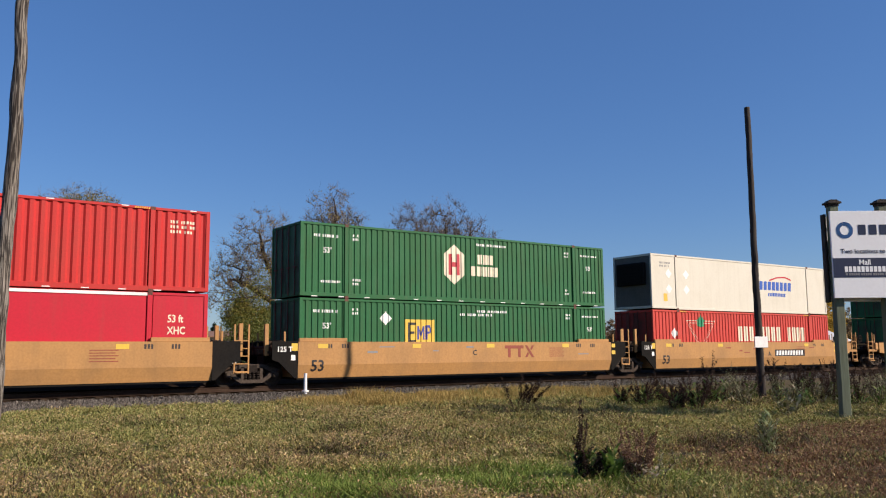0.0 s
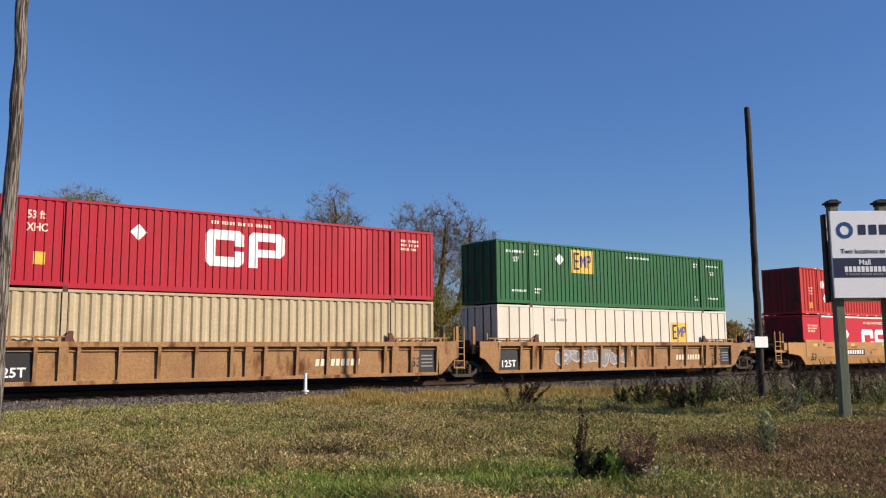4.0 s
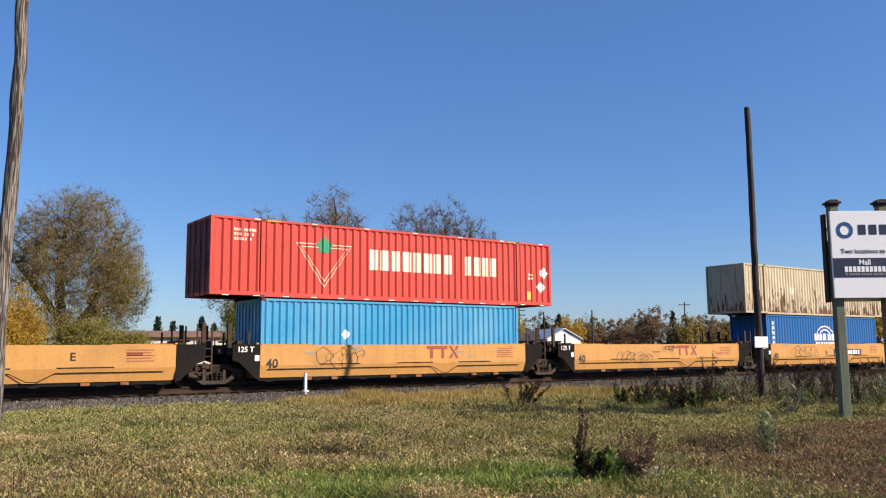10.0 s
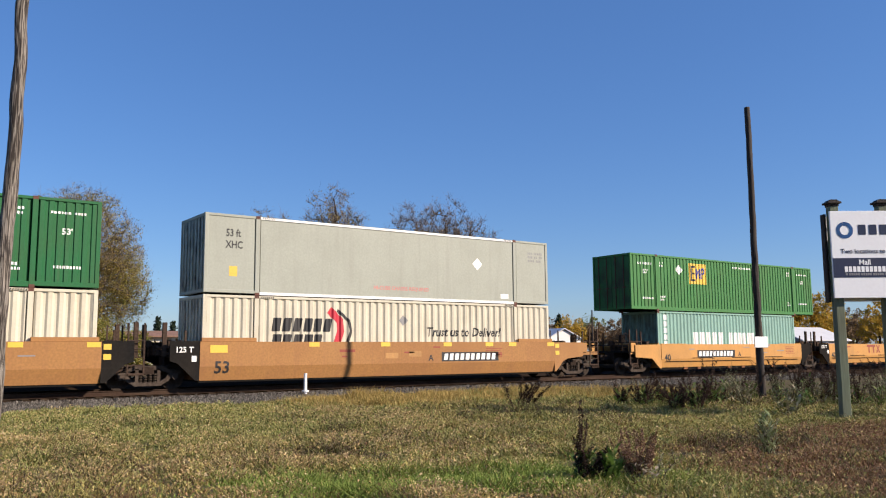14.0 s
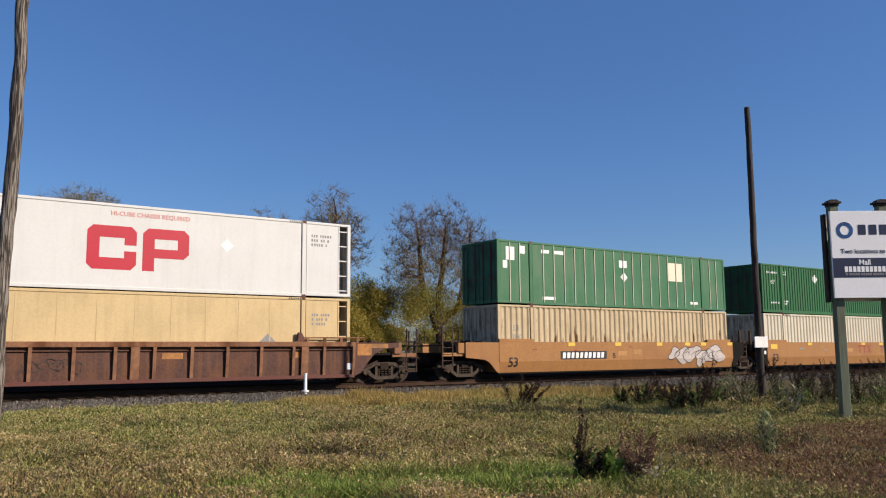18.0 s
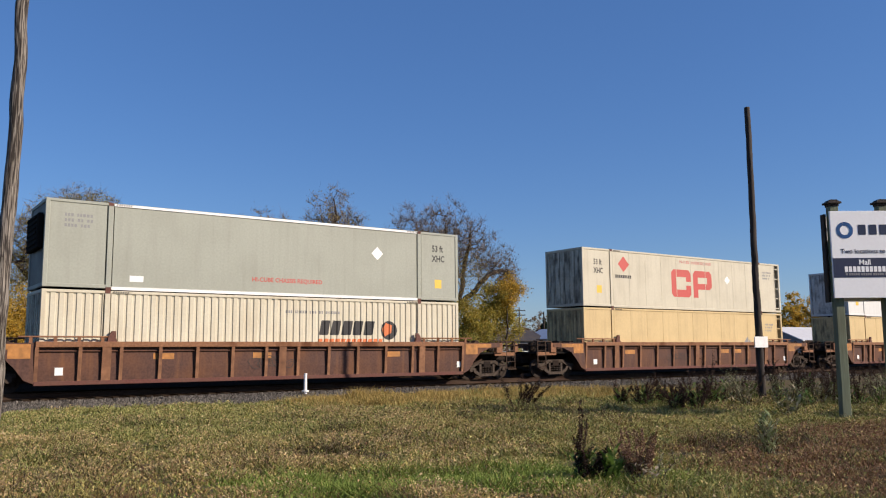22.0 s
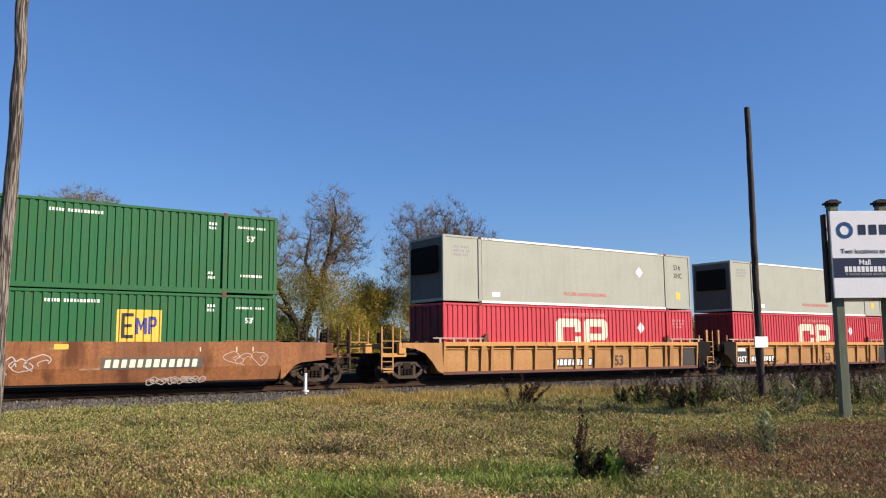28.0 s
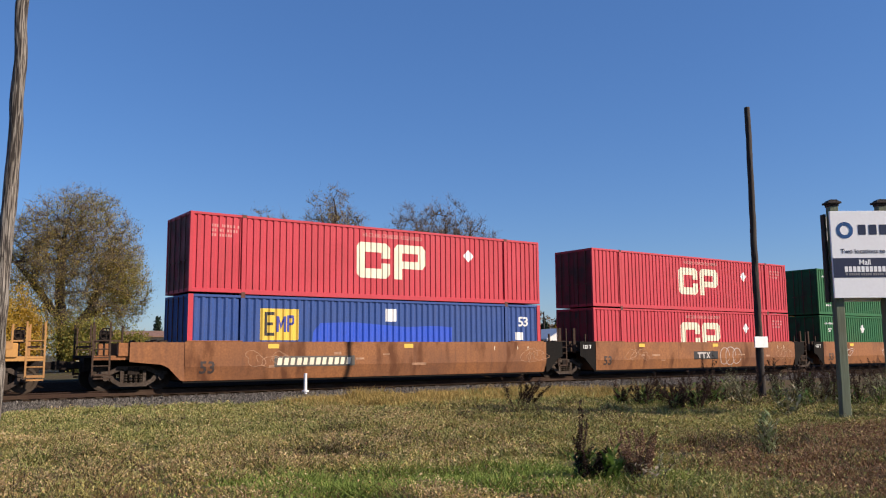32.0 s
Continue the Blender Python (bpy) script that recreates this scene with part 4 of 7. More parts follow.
def grey_codes(b, flip=False):
    if flip:
        words(b, "53 ft", 6.75, 2.1, 0.27, "mark_black", 0.8)
        words(b, "XHC", 6.75, 1.68, 0.27, "mark_black", 0.8)
        tag(b, 7.05, 0.75, 0.34, 0.36)
        code_bars(b, -7.5, 2.35, "mark_grey", w=1.0)
        diamond(b, 4.1, 1.85, 0.27)
        tag(b, -5.2, 0.42, 0.45, 0.2, "mark_white")
        words(b, "HI-CUBE CHASSIS REQUIRED", -1.15, 0.52, 0.16, "mark_faded_red")
    else:
        words(b, "53 ft", -7.3, 2.1, 0.27, "mark_black", 0.8)
        words(b, "XHC", -7.3, 1.68, 0.27, "mark_black", 0.8)
        tag(b, -7.0, 0.85, 0.3, 0.36)
        code_bars(b, 6.9, 2.3, "mark_grey", w=1.0)
        diamond(b, 4.0, 1.7, 0.27)
        tag(b, 5.5, 0.35, 0.45, 0.2, "mark_white")
        words(b, "HI-CUBE CHASSIS REQUIRED", -1.2, 0.42, 0.15, "mark_faint")
    bm = bmesh.new()
    box(bm, -POST + 0.1, POST - 0.1, -W53 / 2 - 0.006, -W53 / 2 + 0.02, HC - 0.10, HC - 0.02)
    part("top_trim", bm, M["mark_white"], b, "white top edge strip")
    bm = bmesh.new()
    box(bm, -POST + 0.1, POST - 0.1, -W53 / 2 - 0.006, -W53 / 2 + 0.02, 0.03, 0.13)
    part("bottom_trim", bm, M["mark_white"], b, "white bottom edge strip")


def red_print(b, low=False):
    code_bars(b, -1.0, 2.6, "mark_cream", rows=1, w=2.6, h=0.13, seed=21)
    code_bars(b, -7.4, 2.3, "mark_cream", rows=3, w=1.2, h=0.12, seed=22)
    words(b, "53 ft", 6.75, 1.75, 0.26, "mark_cream", 0.8)
    words(b, "XHC", 6.75, 1.35, 0.26, "mark_cream", 0.8)


def build_train():
    # unit ahead of the view
    well_car(275.0, "smooth", "car_tan", 8.08, 0, 0, "tan smooth-sided steel well car")
    low53("fine", "box_green", 275.0, "dark green corrugated container in a well car")
    top53("fine", "box_green", 275.0, "dark green corrugated container on top of another")

    # three smooth tan units
    p1, p2, p3 = 251.3, 231.69, 212.05
    car_p1 = well_car(p1, "smooth", "car_tan", 8.08, 9.8, 0, "tan smooth-sided steel well car")
    car_p2 = well_car(p2, "smooth", "car_tan", 8.08, 9.8, 9.8, "tan smooth-sided steel well car")
    car_p3 = well_car(p3, "smooth", "car_tan", 8.08, 0, 9.8, "tan smooth-sided steel well car")
    smooth_marks(car_p1, 2.0, "A", "mark_black", 61)
    smooth_marks(car_p2, 4.0, "C", None, 62, (1.6, "mark_rust_red", 0.52))
    smooth_marks(car_p3, -4.6, "A", "mark_black", 63, dark=False, letter_dx=3.65)
    car_words(car_p2, "C", -0.15, 1.05, 0.22, "mark_black")
    for c in (car_p1, car_p2, car_p3):
        for x in (-7.4, -3.2, 0.6, 5.0):
            yellow_square_small(c, x, 1.36)
        for x in (-7.1, -6.4, 5.9, 6.8):
            car_marks_flat(c, x, 1.36, lambda bm: [flat(bm, 0.11 * q, 0.11 * q + 0.07, 0, 0.16) for q in range(3)], "scribble", "small_print", "unreadable printed lines")
    b = low53("fine", "box_orange_red", p1, "red container with a pale triangle emblem in a well car", ends="doors")
    triangle_sign(b, -5.4, 0.75, (4.4, 0.55))
    diamond(b, -6.4, 1.7)
    b = top53("flat", "box_pale", p1, "cream smooth refrigerated container with a blue emblem", ends="unit")
    mark(b, "emblem", 1.2, 1.35, lambda bm: blocks(bm, 8, 0.34, 0.5, 0.06, lean=0.1, seed=31), "mark_bright_blue", "row of blue blocks")
    mark(b, "emblem_arc", 1.2, 1.3, lambda bm: ribbon(bm, [(1.0, 0.62), (1.8, 0.82), (2.6, 0.86), (3.2, 0.72)], 0.09), "mark_red", "red swoosh")
    mark(b, "emblem", 2.0, 1.0, lambda bm: blocks(bm, 11, 0.13, 0.2, 0.03, lean=0.1, seed=32), "mark_bright_blue", "row of blue blocks")
    tag(b, -7.0, 0.65, 0.3, 0.4)
    code_bars(b, -7.4, 2.4, "mark_grey", rows=2, w=0.9)
    diamond(b, -6.7, 1.9, 0.25), diamond(b, -5.3, 1.9, 0.25), diamond(b, -6.7, 1.1, 0.25), diamond(b, -5.3, 1.1, 0.25)
    b = low53("fine", "box_green", p2, "dark green corrugated container with a yellow emblem panel")
    yellow_square(b, -3.4, 1.05)
    diamond(b, -4.3, 2.17), code_bars(b, -0.6, 2.35, "mark_white", rows=1, w=1.8)
    green_codes(b)
    b = top53("fine", "box_green", p2, "dark green corrugated container with a white hexagon emblem", tape=True)
    green_codes(b)
    mark(b, "emblem_hexagon", -0.9, 1.62, lambda bm: flat_poly(bm, [(0.62 * math.sin(radians(a)), 0.86 * math.cos(radians(a))) for a in range(0, 360, 60)]), "mark_cream", "pale hexagon")
    bm = bmesh.new()
    flat(bm, -0.3, -0.12, -0.45, 0.45), flat(bm, 0.12, 0.3, -0.45, 0.45), flat(bm, -0.12, 0.12, -0.1, 0.1)
    drape(bm, b, -0.9, 1.62)
    bmesh.ops.translate(bm, verts=bm.verts, vec=(0, -0.005, 0))
    part("emblem", bm, M["mark_red"], b)
    mark(b, "name_blocks", 0.35, 1.7, lambda bm: blocks(bm, 3, 0.26, 0.42, 0.05, seed=33), "mark_cream")
    mark(b, "name_blocks", 0.0, 1.18, lambda bm: blocks(bm, 5, 0.26, 0.42, 0.05, seed=34), "mark_cream")
    b = low53("flat", "box_vivid_red", p3, "bright red smooth container with a white block emblem")
    ring_pair(b, -1.4, 0.72, 1.35, "mark_white")
    diamond(b, -3.15, 1.75), words(b, "53 ft", 6.7, 1.9, 0.26, "mark_cream", 0.8), words(b, "XHC", 6.7, 1.5, 0.26, "mark_cream", 0.8)
    code_bars(b, -7.5, 2.2, "mark_cream", rows=3, w=1.1), words(b, "HI-CUBE CHASSIS REQUIRED", -1.1, 2.42, 0.16, "mark_cream")
    bm = bmesh.new()
    box(bm, -POST + 0.1, POST - 0.1, -W53 / 2 - 0.006, -W53 / 2 + 0.02, HC - 0.12, HC - 0.02)
    part("top_trim", bm, M["mark_white"], b, "white top edge strip")
    b = top53("wide", "box_red", p3, "bright red corrugated container with white placards", tape=True)
    diamond(b, -5.6, 1.9), diamond(b, -5.35, 1.05), tag(b, -7.0, 0.6, 0.3, 0.36)
    code_bars(b, -7.1, 1.6, "mark_cream", rows=3, w=0.5), code_bars(b, 6.7, 2.4, "mark_cream", rows=3, w=1.0)

    # three ribbed, rust-stained units
    q1, q2, q3 = 188.5, 168.95, 149.28
    car_q1 = well_car(q1, "ribbed", "car_rusty", 8.08, 9.8, 0, "orange-brown ribbed steel well car with rust stains")
    car_q2 = well_car(q2, "ribbed", "car_rusty", 8.08, 9.8, 9.8, "orange-brown ribbed steel well car with rust stains")
    car_q3 = well_car(q3, "ribbed", "car_rusty", 8.08, 0, 9.8, "orange-brown ribbed steel well car with rust stains")
    for c, px in ((car_q1, 4.0), (car_q2, 3.0), (car_q3, -5.5)):
        number_panel(c, px - 0.45, 0.64, 2.1, None, "mark_cream", RECESS, seed=5)
        car_words(c, "53", 6.9, 0.62, 0.36, "scribble", RECESS)
        for x, w in ((-8.12, 1.18), (7.3, 0.9))[1 if c is car_q3 else 0:]:
            car_marks_flat(c, x, 0.40, lambda bm: flat(bm, 0, w, 0, 0.98), "mark_black", "data_panel", "black data panel", RECESS)
        if c is not car_q3:
            car_words(c, "125T", -8.0, 0.52, 0.30, "mark_white", RECESS + 0.004)
        car_marks_flat(c, 7.4, 0.6, lambda bm: [flat(bm, 0, 0.55, 0.14 * q, 0.14 * q + 0.05) for q in range(4)], "mark_grey", "small_print", "unreadable printed lines", RECESS + 0.004)
    scribble(car_q1, -4.8, 0.42, 2.8, 0.98, "scribble_pale", 70, RECESS, 0.06, "mark_grey")
    scribble(car_q1, -1.8, 0.42, 1.9, 0.98, "scribble_pale", 71, RECESS, 0.06, "mark_grey")
    scribble(car_q3, -7.2, 0.75, 0.9, 0.4, "scribble_pale", 72, RECESS, 0.05)
    scribble(car_q3, 0.5, 0.9, 1.0, 0.4, "scribble", 73, RECESS, 0.04)
    b = low53("batten", "box_pale", q1, "cream-white container with thin upright battens")
    yellow_square(b, 3.45, 1.25, 1.3, 1.0), code_bars(b, -4.9, 2.2, "mark_grey", rows=1, w=1.1, h=0.12)
    b = top53("fine", "box_green", q1, "dark green corrugated container with a yellow emblem panel")
    yellow_square(b, -3.5, 1.6), diamond(b, -4.25, 2.2), green_codes(b, 1.95)
    low53("wide", "box_beige", q2, "dirty beige corrugated container with rust", ends="ribs")
    b = top53("fine", "box_crimson", q2, "crimson corrugated container with a white block emblem")
    ring_pair(b, -1.6, 1.0, 1.3, "mark_white"), diamond(b, -3.9, 2.0)
    code_bars(b, -1.4, 2.5, "mark_cream", rows=1, w=2.4, h=0.12), tag(b, -6.9, 0.95, 0.34, 0.4)
    words(b, "53 ft", -7.3, 2.2, 0.26, "mark_cream", 0.8), words(b, "XHC", -7.3, 1.8, 0.26, "mark_cream", 0.8)
    code_bars(b, 6.5, 2.4, "mark_cream", rows=3, w=1.0)
    b = low53("fine", "box_vivid_red", q3, "bright red corrugated container with a white block emblem")
    ring_pair(b, -1.5, 0.9, 1.4, "mark_white"), diamond(b, -2.9, 2.0), red_print(b)
    b = top53("wide", "box_orange_red", q3, "red corrugated container with a triangle emblem and pale blocks", tape=True)
    triangle_sign(b, -4.75, 0.55, (3.15, 0.68))
    diamond(b, -5.55, 2.2), diamond(b, -5.55, 1.75), diamond(b, -5.2, 0.85), tag(b, -7.0, 0.55, 0.3, 0.4), code_bars(b, -7.1, 1.5, "mark_cream", rows=3, w=0.5)
    code_bars(b, 6.7, 2.4, "mark_cream", rows=3, w=0.9)

    # five short yellow units, two of them empty
    short_units = {}
    for k, X in enumerate((127.7, 112.24, 96.78, 81.33, 65.88)):
        c = short_units[X] = well_car(X, "smooth", "car_yellow", 6.1, 0 if k == 4 else 7.73, 0 if k == 0 else 7.73, "yellow smooth-sided short well car" + (", empty" if k in (1, 3) else ""), foot=0.22)
    for k, (X, c) in enumerate(short_units.items()):
        smooth_marks(c, (0.3, 0, 0, 0, -3.4)[k], ("B", "", "", "", "A")[k], "mark_black" if k in (0, 4) else None, 64 + k, ((None, (1.0, "mark_rust_red", 0.6), (0.95, "mark_rust_red", 0.6), (-1.8, "mark_rust_red", 0.6), None)[k]), "40", -6.0, dark=k != 4, letter_dx=-0.9 if k == 0 else 3.5)
        if k == 3:
            car_words(c, "E", 2.9, 1.0, 0.26, "mark_black")
        if k < 3:
            scribble(c, (-4.2, -3.4, -3.9)[k], 0.5, (2.6, 2.4, 2.0)[k], (0.95, 0.7, 0.95)[k], "scribble", 74 + k, None, 0.018)
        if k == 1:
            scribble(c, 0.0, 1.1, 0.9, 0.34, "scribble", 79)
        for x in (-3.0, 0.4, 3.4):
            part("hinge_bar", box_mesh(-0.85, 0.85, -0.015, 0.015, -0.014, 0.014), M["car_dark"], c, m=pose(x, -SIDE_Y - 0.008, 0.78))
    def low40(style, paint_key, X, label):
        return container("container", L40, W40, HC, style, paint_key, X, LOW40, label, ends="ribs")
    b = low40("medium", "box_blue", 127.7, "deep blue corrugated container with a white globe emblem")
    for r in (0.95, 0.62):
        mark(b, "emblem_arc", 0.05, 1.62, lambda bm: ribbon(bm, arc(0, 0, r, 10, 170, 14, 0.62 * r / 0.95 + 0.05), 0.09), "mark_white", "white arc")
    mark(b, "name_blocks", -1.15, 1.42, lambda bm: blocks(bm, 5, 0.42, 0.42, 0.06, seed=41), "mark_white")
    mark(b, "name_blocks", -1.05, 1.04, lambda bm: blocks(bm, 8, 0.23, 0.3, 0.05, seed=42), "mark_white")
    mark(b, "side_marks", -5.45, 1.2, lambda bm: [flat(bm, 0, 0.16, 0.28 * k, 0.28 * k + 0.2) for k in range(5)], "mark_white")
    b = top53("medium", "box_rusty_beige", 127.7, "beige corrugated container with brown rust stains", base=HIGH40, ends="ribs", frame_key="box_beige")
    diamond(b, -3.4, 1.45, 0.25, "mark_cream")
    b = low40("medium", "box_sky_blue", 96.78, "light blue corrugated container")
    diamond(b, -2.6, 1.6, 0.2)
    b = top53("wide", "box_orange_red", 96.78, "red corrugated container with a triangle emblem and pale blocks", base=HIGH40, tape=True)
    triangle_sign(b, -4.75, 0.5, (3.15, 0.75))
    tag(b, 6.75, 0.5, 0.26, 0.36), diamond(b, 7.65, 1.55), diamond(b, 7.45, 0.9), code_bars(b, -7.2, 2.4, "mark_cream", rows=3, w=0.9), code_bars(b, 6.7, 1.4, "mark_cream", rows=2, w=0.4)
    b = low40("medium", "box_teal", 65.88, "pale teal corrugated container with white blocks")
    mark(b, "name_blocks", -3.2, 1.12, lambda bm: blocks(bm, 5, 0.43, 0.72, 0.09, seed=43, stroke=0.3), "mark_white", "row of white blocks")
    mark(b, "name_blocks", -0.16, 1.12, lambda bm: blocks(bm, 8, 0.33, 0.72, 0.075, seed=44, stroke=0.3), "mark_white", "row of white blocks")
    mark(b, "side_marks", -5.6, 1.1, lambda bm: [flat(bm, 0, 0.27, 0.34 * k, 0.34 * k + 0.26) for k in range(5)], "mark_white")
    b = top53("fine", "box_light_green", 65.88, "bright green corrugated container with a yellow emblem panel", base=HIGH40)
    yellow_square(b, -3.5, 1.5), diamond(b, -4.3, 2.2), green_codes(b, 1.9)

    # three smooth orange units
    r1, r2, r3 = 44.15, 24.55, 4.95
    car_r1 = well_car(r1, "smooth", "car_orange", 8.08, 9.8, 0, "faded orange smooth-sided steel well car")
    car_r2 = well_car(r2, "smooth", "car_orange", 8.08, 9.8, 9.8, "faded orange smooth-sided steel well car")
    car_r3 = well_car(r3, "smooth", "car_orange", 8.08, 0, 9.8, "faded orange smooth-sided steel well car with painted scrawl")
    smooth_marks(car_r1, 1.9, "A", "mark_black", 81)
    smooth_marks(car_r2, 0, "C", None, 82, (1.5, "mark_rust_red", 0.5))
    smooth_marks(car_r3, -4.6, "B", "mark_black", 83, dark=False, letter_dx=3.4)
    scribble(car_r3, 2.9, 0.34, 4.3, 1.14, "mark_black", 84, None, 0.035, "scribble_pale")
    for c in (car_r1, car_r2, car_r3):
        for x in (-4.1, -1.0, 2.0, 4.2, 5.5, 7.75):
            yellow_square_small(c, x, 1.42)
        car_marks_flat(c, -0.8, 0.95, lambda bm: [flat(bm, 1.1 * q, 1.1 * q + 0.6, 0.06 * q, 0.06 * q + 0.22) for q in range(2)], "car_tan", "paint_patch", "touched-up paint patch")
    b = low53("wide", "box_cream", r1, "off-white corrugated container with a red and black emblem", ends="ribs")
    mark(b, "name_blocks", -5.5, 1.62, lambda bm: blocks(bm, 6, 0.36, 0.5, 0.06, lean=0.18, seed=45, stroke=0.34), "mark_black", "row of black blocks")
    mark(b, "name_blocks", -5.5, 1.02, lambda bm: blocks(bm, 5, 0.36, 0.5, 0.06, lean=0.18, seed=46, stroke=0.34), "mark_black", "row of black blocks")
    mark(b, "emblem_arc", -3.25, 1.6, lambda bm: ribbon(bm, [(0.1, 0.85), (0.55, 0.45), (0.6, 0.05), (0.4, -0.5)], 0.3), "mark_red", "red curved arrow")
    mark(b, "emblem_arc", -2.9, 1.6, lambda bm: ribbon(bm, [(0.1, 0.85), (0.6, 0.45), (0.7, 0.05), (0.5, -0.5)], 0.12), "mark_black", "black curved line")
    words(b, "Trust us to Deliver!", 1.3, 1.48, 0.38, "mark_black", 0.93, 0.18)
    diamond(b, 0.2, 2.1, 0.22, "mark_grey")
    b = top53("flat", "box_grey", r1, "pale grey smooth container", ends="ribs")
    grey_codes(b)
    low53("wide", "box_white", r2, "off-white corrugated container in a well car", ends="ribs")
    b = top53("fine", "box_green", r2, "dark green corrugated container with a yellow emblem panel")
    yellow_square(b, 2.7, 1.35), diamond(b, -2.5, 2.2), green_codes(b)
    b = low53("wide", "box_dirty_cream", r3, "dirty tan corrugated container with brown runs", ends="ribs")
    words(b, "53", -7.2, 1.75, 0.25, "mark_grey"), words(b, "XHC", -7.25, 1.35, 0.25, "mark_grey", 0.8)
    b = top53("flat", "box_faded_green", r3, "green container with pale upright battens")
    for a, c in ((-7.9, -6.2), (-6.0, 6.0), (6.2, 7.9)):
        n = max(1, round((c - a) / 0.67))
        for k in range(1, n):
            part("pale_batten", box_mesh(-0.02, 0.02, -W53 / 2 - 0.006, -W53 / 2 + 0.03, 0.15, HC - 0.1), M["box_cream"], b, m=pose(a + (c - a) * k / n, 0, 0))
    mark(b, "emblem_panel", 3.4, 1.5, lambda bm: flat(bm, 0, 1.1, 0, 0.95), "mark_cream", "faded emblem panel")
    for x, z, w, h in ((-7.3, 2.3, 0.5, 0.6), (-6.6, 2.5, 0.35, 0.35), (-7.6, 1.8, 0.25, 0.35), (0.0, 2.2, 0.55, 0.35), (-5.2, 2.5, 0.5, 0.16), (-4.3, 2.5, 0.7, 0.16), (-5.0, 0.35, 0.8, 0.14), (5.4, 0.4, 0.6, 0.14)):
        tag(b, x, z, w, h, "mark_white")
    diamond(b, 0.05, 1.55, 0.25)

    # three single brown ribbed cars
    for k, X in enumerate((-18.55, -42.12, -65.65)):
        c = well_car(X, "ribbed", "car_old_brown", 8.08, 0, 0, "dark brown ribbed steel well car with rusty patches")
        for x in (-7.6, 7.9):
            car_marks_flat(c, x, 0.55, lambda bm: flat(bm, 0, 0.24, 0, 0.24), "mark_white", "label", "small white label", RECESS)
        for x in ((-4.9, 0.9, 5.5), (-5.4, 2.1, 3.2), (-4.6, -1.1, 4.4))[k]:
            car_marks_flat(c, x, 1.02, lambda bm: flat(bm, 0, 0.7, 0, 0.2), "car_yellow_patch", "paint_patch", "rusty orange paint patch", RECESS)
        scribble(c, -3.2 + k, 0.6, 1.6, 0.5, "scribble", 90 + k, RECESS)
    for X, key, red in ((-18.55, "box_bright_white", "mark_red"), (-42.12, "box_cream", "mark_faded_red")):
        b = low53("panel", "box_tan", X, "tan smooth container with upright seams", ends="ribs", ladder=True)
        words(b, "53'", -7.0, 1.0, 0.28, "mark_grey"), diamond(b, 4.7, 1.25, 0.3, "mark_grey"), code_bars(b, 6.45, 2.2, "mark_grey", w=0.8)
        b = top53("flat" if X > -30 else "panel", key, X, "white smooth insulated container with a red block emblem", ends="ribs", ladder=True)
        ring_pair(b, -1.6, 0.70, 1.45, red)
        diamond(b, -5.2, 2.2, 0.40, red), mark(b, "name_blocks", -5.8, 1.5, lambda bm: blocks(bm, 9, 0.1, 0.16, 0.03, seed=47), "mark_black")
        words(b, "53 ft", -7.3, 2.1, 0.27, "mark_black", 0.8), words(b, "XHC", -7.3, 1.68, 0.27, "mark_black", 0.8)
        tag(b, -6.95, 0.9, 0.34, 0.36), code_bars(b, 6.4, 2.3, "mark_grey", w=0.9), diamond(b, 3.1, 1.75, 0.24, "mark_white")
        words(b, "HI-CUBE CHASSIS REQUIRED", -0.9, 2.5, 0.15, "mark_faint")
    b = low53("fine", "box_white", -65.65, "cream corrugated container with a black and orange emblem", ends="ribs")
    mark(b, "name_blocks", 1.55, 1.5, lambda bm: blocks(bm, 5, 0.42, 0.55, 0.06, lean=0.2, seed=48, stroke=0.36), "mark_black", "row of black blocks")
    mark(b, "emblem", 4.65, 1.7, lambda bm: flat_poly(bm, arc(0, 0, 0.38, 0, 330, 11)), "mark_black")
    bm = bmesh.new()
    flat_poly(bm, [(-0.15, -0.25), (0.15, -0.1), (0.18, 0.2), (-0.1, 0.3), (-0.25, 0.05)])
    drape(bm, b, 4.6, 1.7)
    bmesh.ops.translate(bm, verts=bm.verts, vec=(0, -0.005, 0))
    part("emblem", bm, M["mark_orange"], b)
    mark(b, "name_blocks", 1.5, 1.12, lambda bm: blocks(bm, 12, 0.2, 0.24, 0.04, lean=0.2, seed=49, stroke=0.4), "mark_orange")
    code_bars(b, 0.2, 2.3, "mark_grey", rows=1, w=2.4)
    b = top53("flat", "box_grey", -65.65, "pale grey smooth refrigerated container", ends="unit")
    grey_codes(b, True)

    # three ribbed yellow units
    s1, s2, s3 = -89.33, -108.95, -128.6
    car_s1 = well_car(s1, "ribbed", "car_yellow", 8.08, 9.8, 0, "yellow ribbed steel well car")
    car_s2 = well_car(s2, "ribbed", "car_yellow", 8.08, 9.8, 9.8, "yellow ribbed steel well car")
    car_s3 = well_car(s3, "ribbed", "car_yellow", 8.08, 0, 9.8, "yellow ribbed steel well car")
    for c, px, nx in ((car_s1, 2.0, 0.72), (car_s2, -7.0, 0.72), (car_s3, -2.0, 1.98)):
        number_panel(c, px, 0.48, 2.6, "scribble", "mark_white", RECESS, seed=6)
        car_words(c, "53", nx, 0.50, 0.48, "scribble", RECESS + 0.004)
        for x, w in ((-8.12, 1.16), (7.0, 1.2))[1 if c is car_s3 else 0:]:
            car_marks_flat(c, x, 0.40, lambda bm: flat(bm, 0, w, 0, 0.98), "mark_black", "data_panel", "black data panel", RECESS)
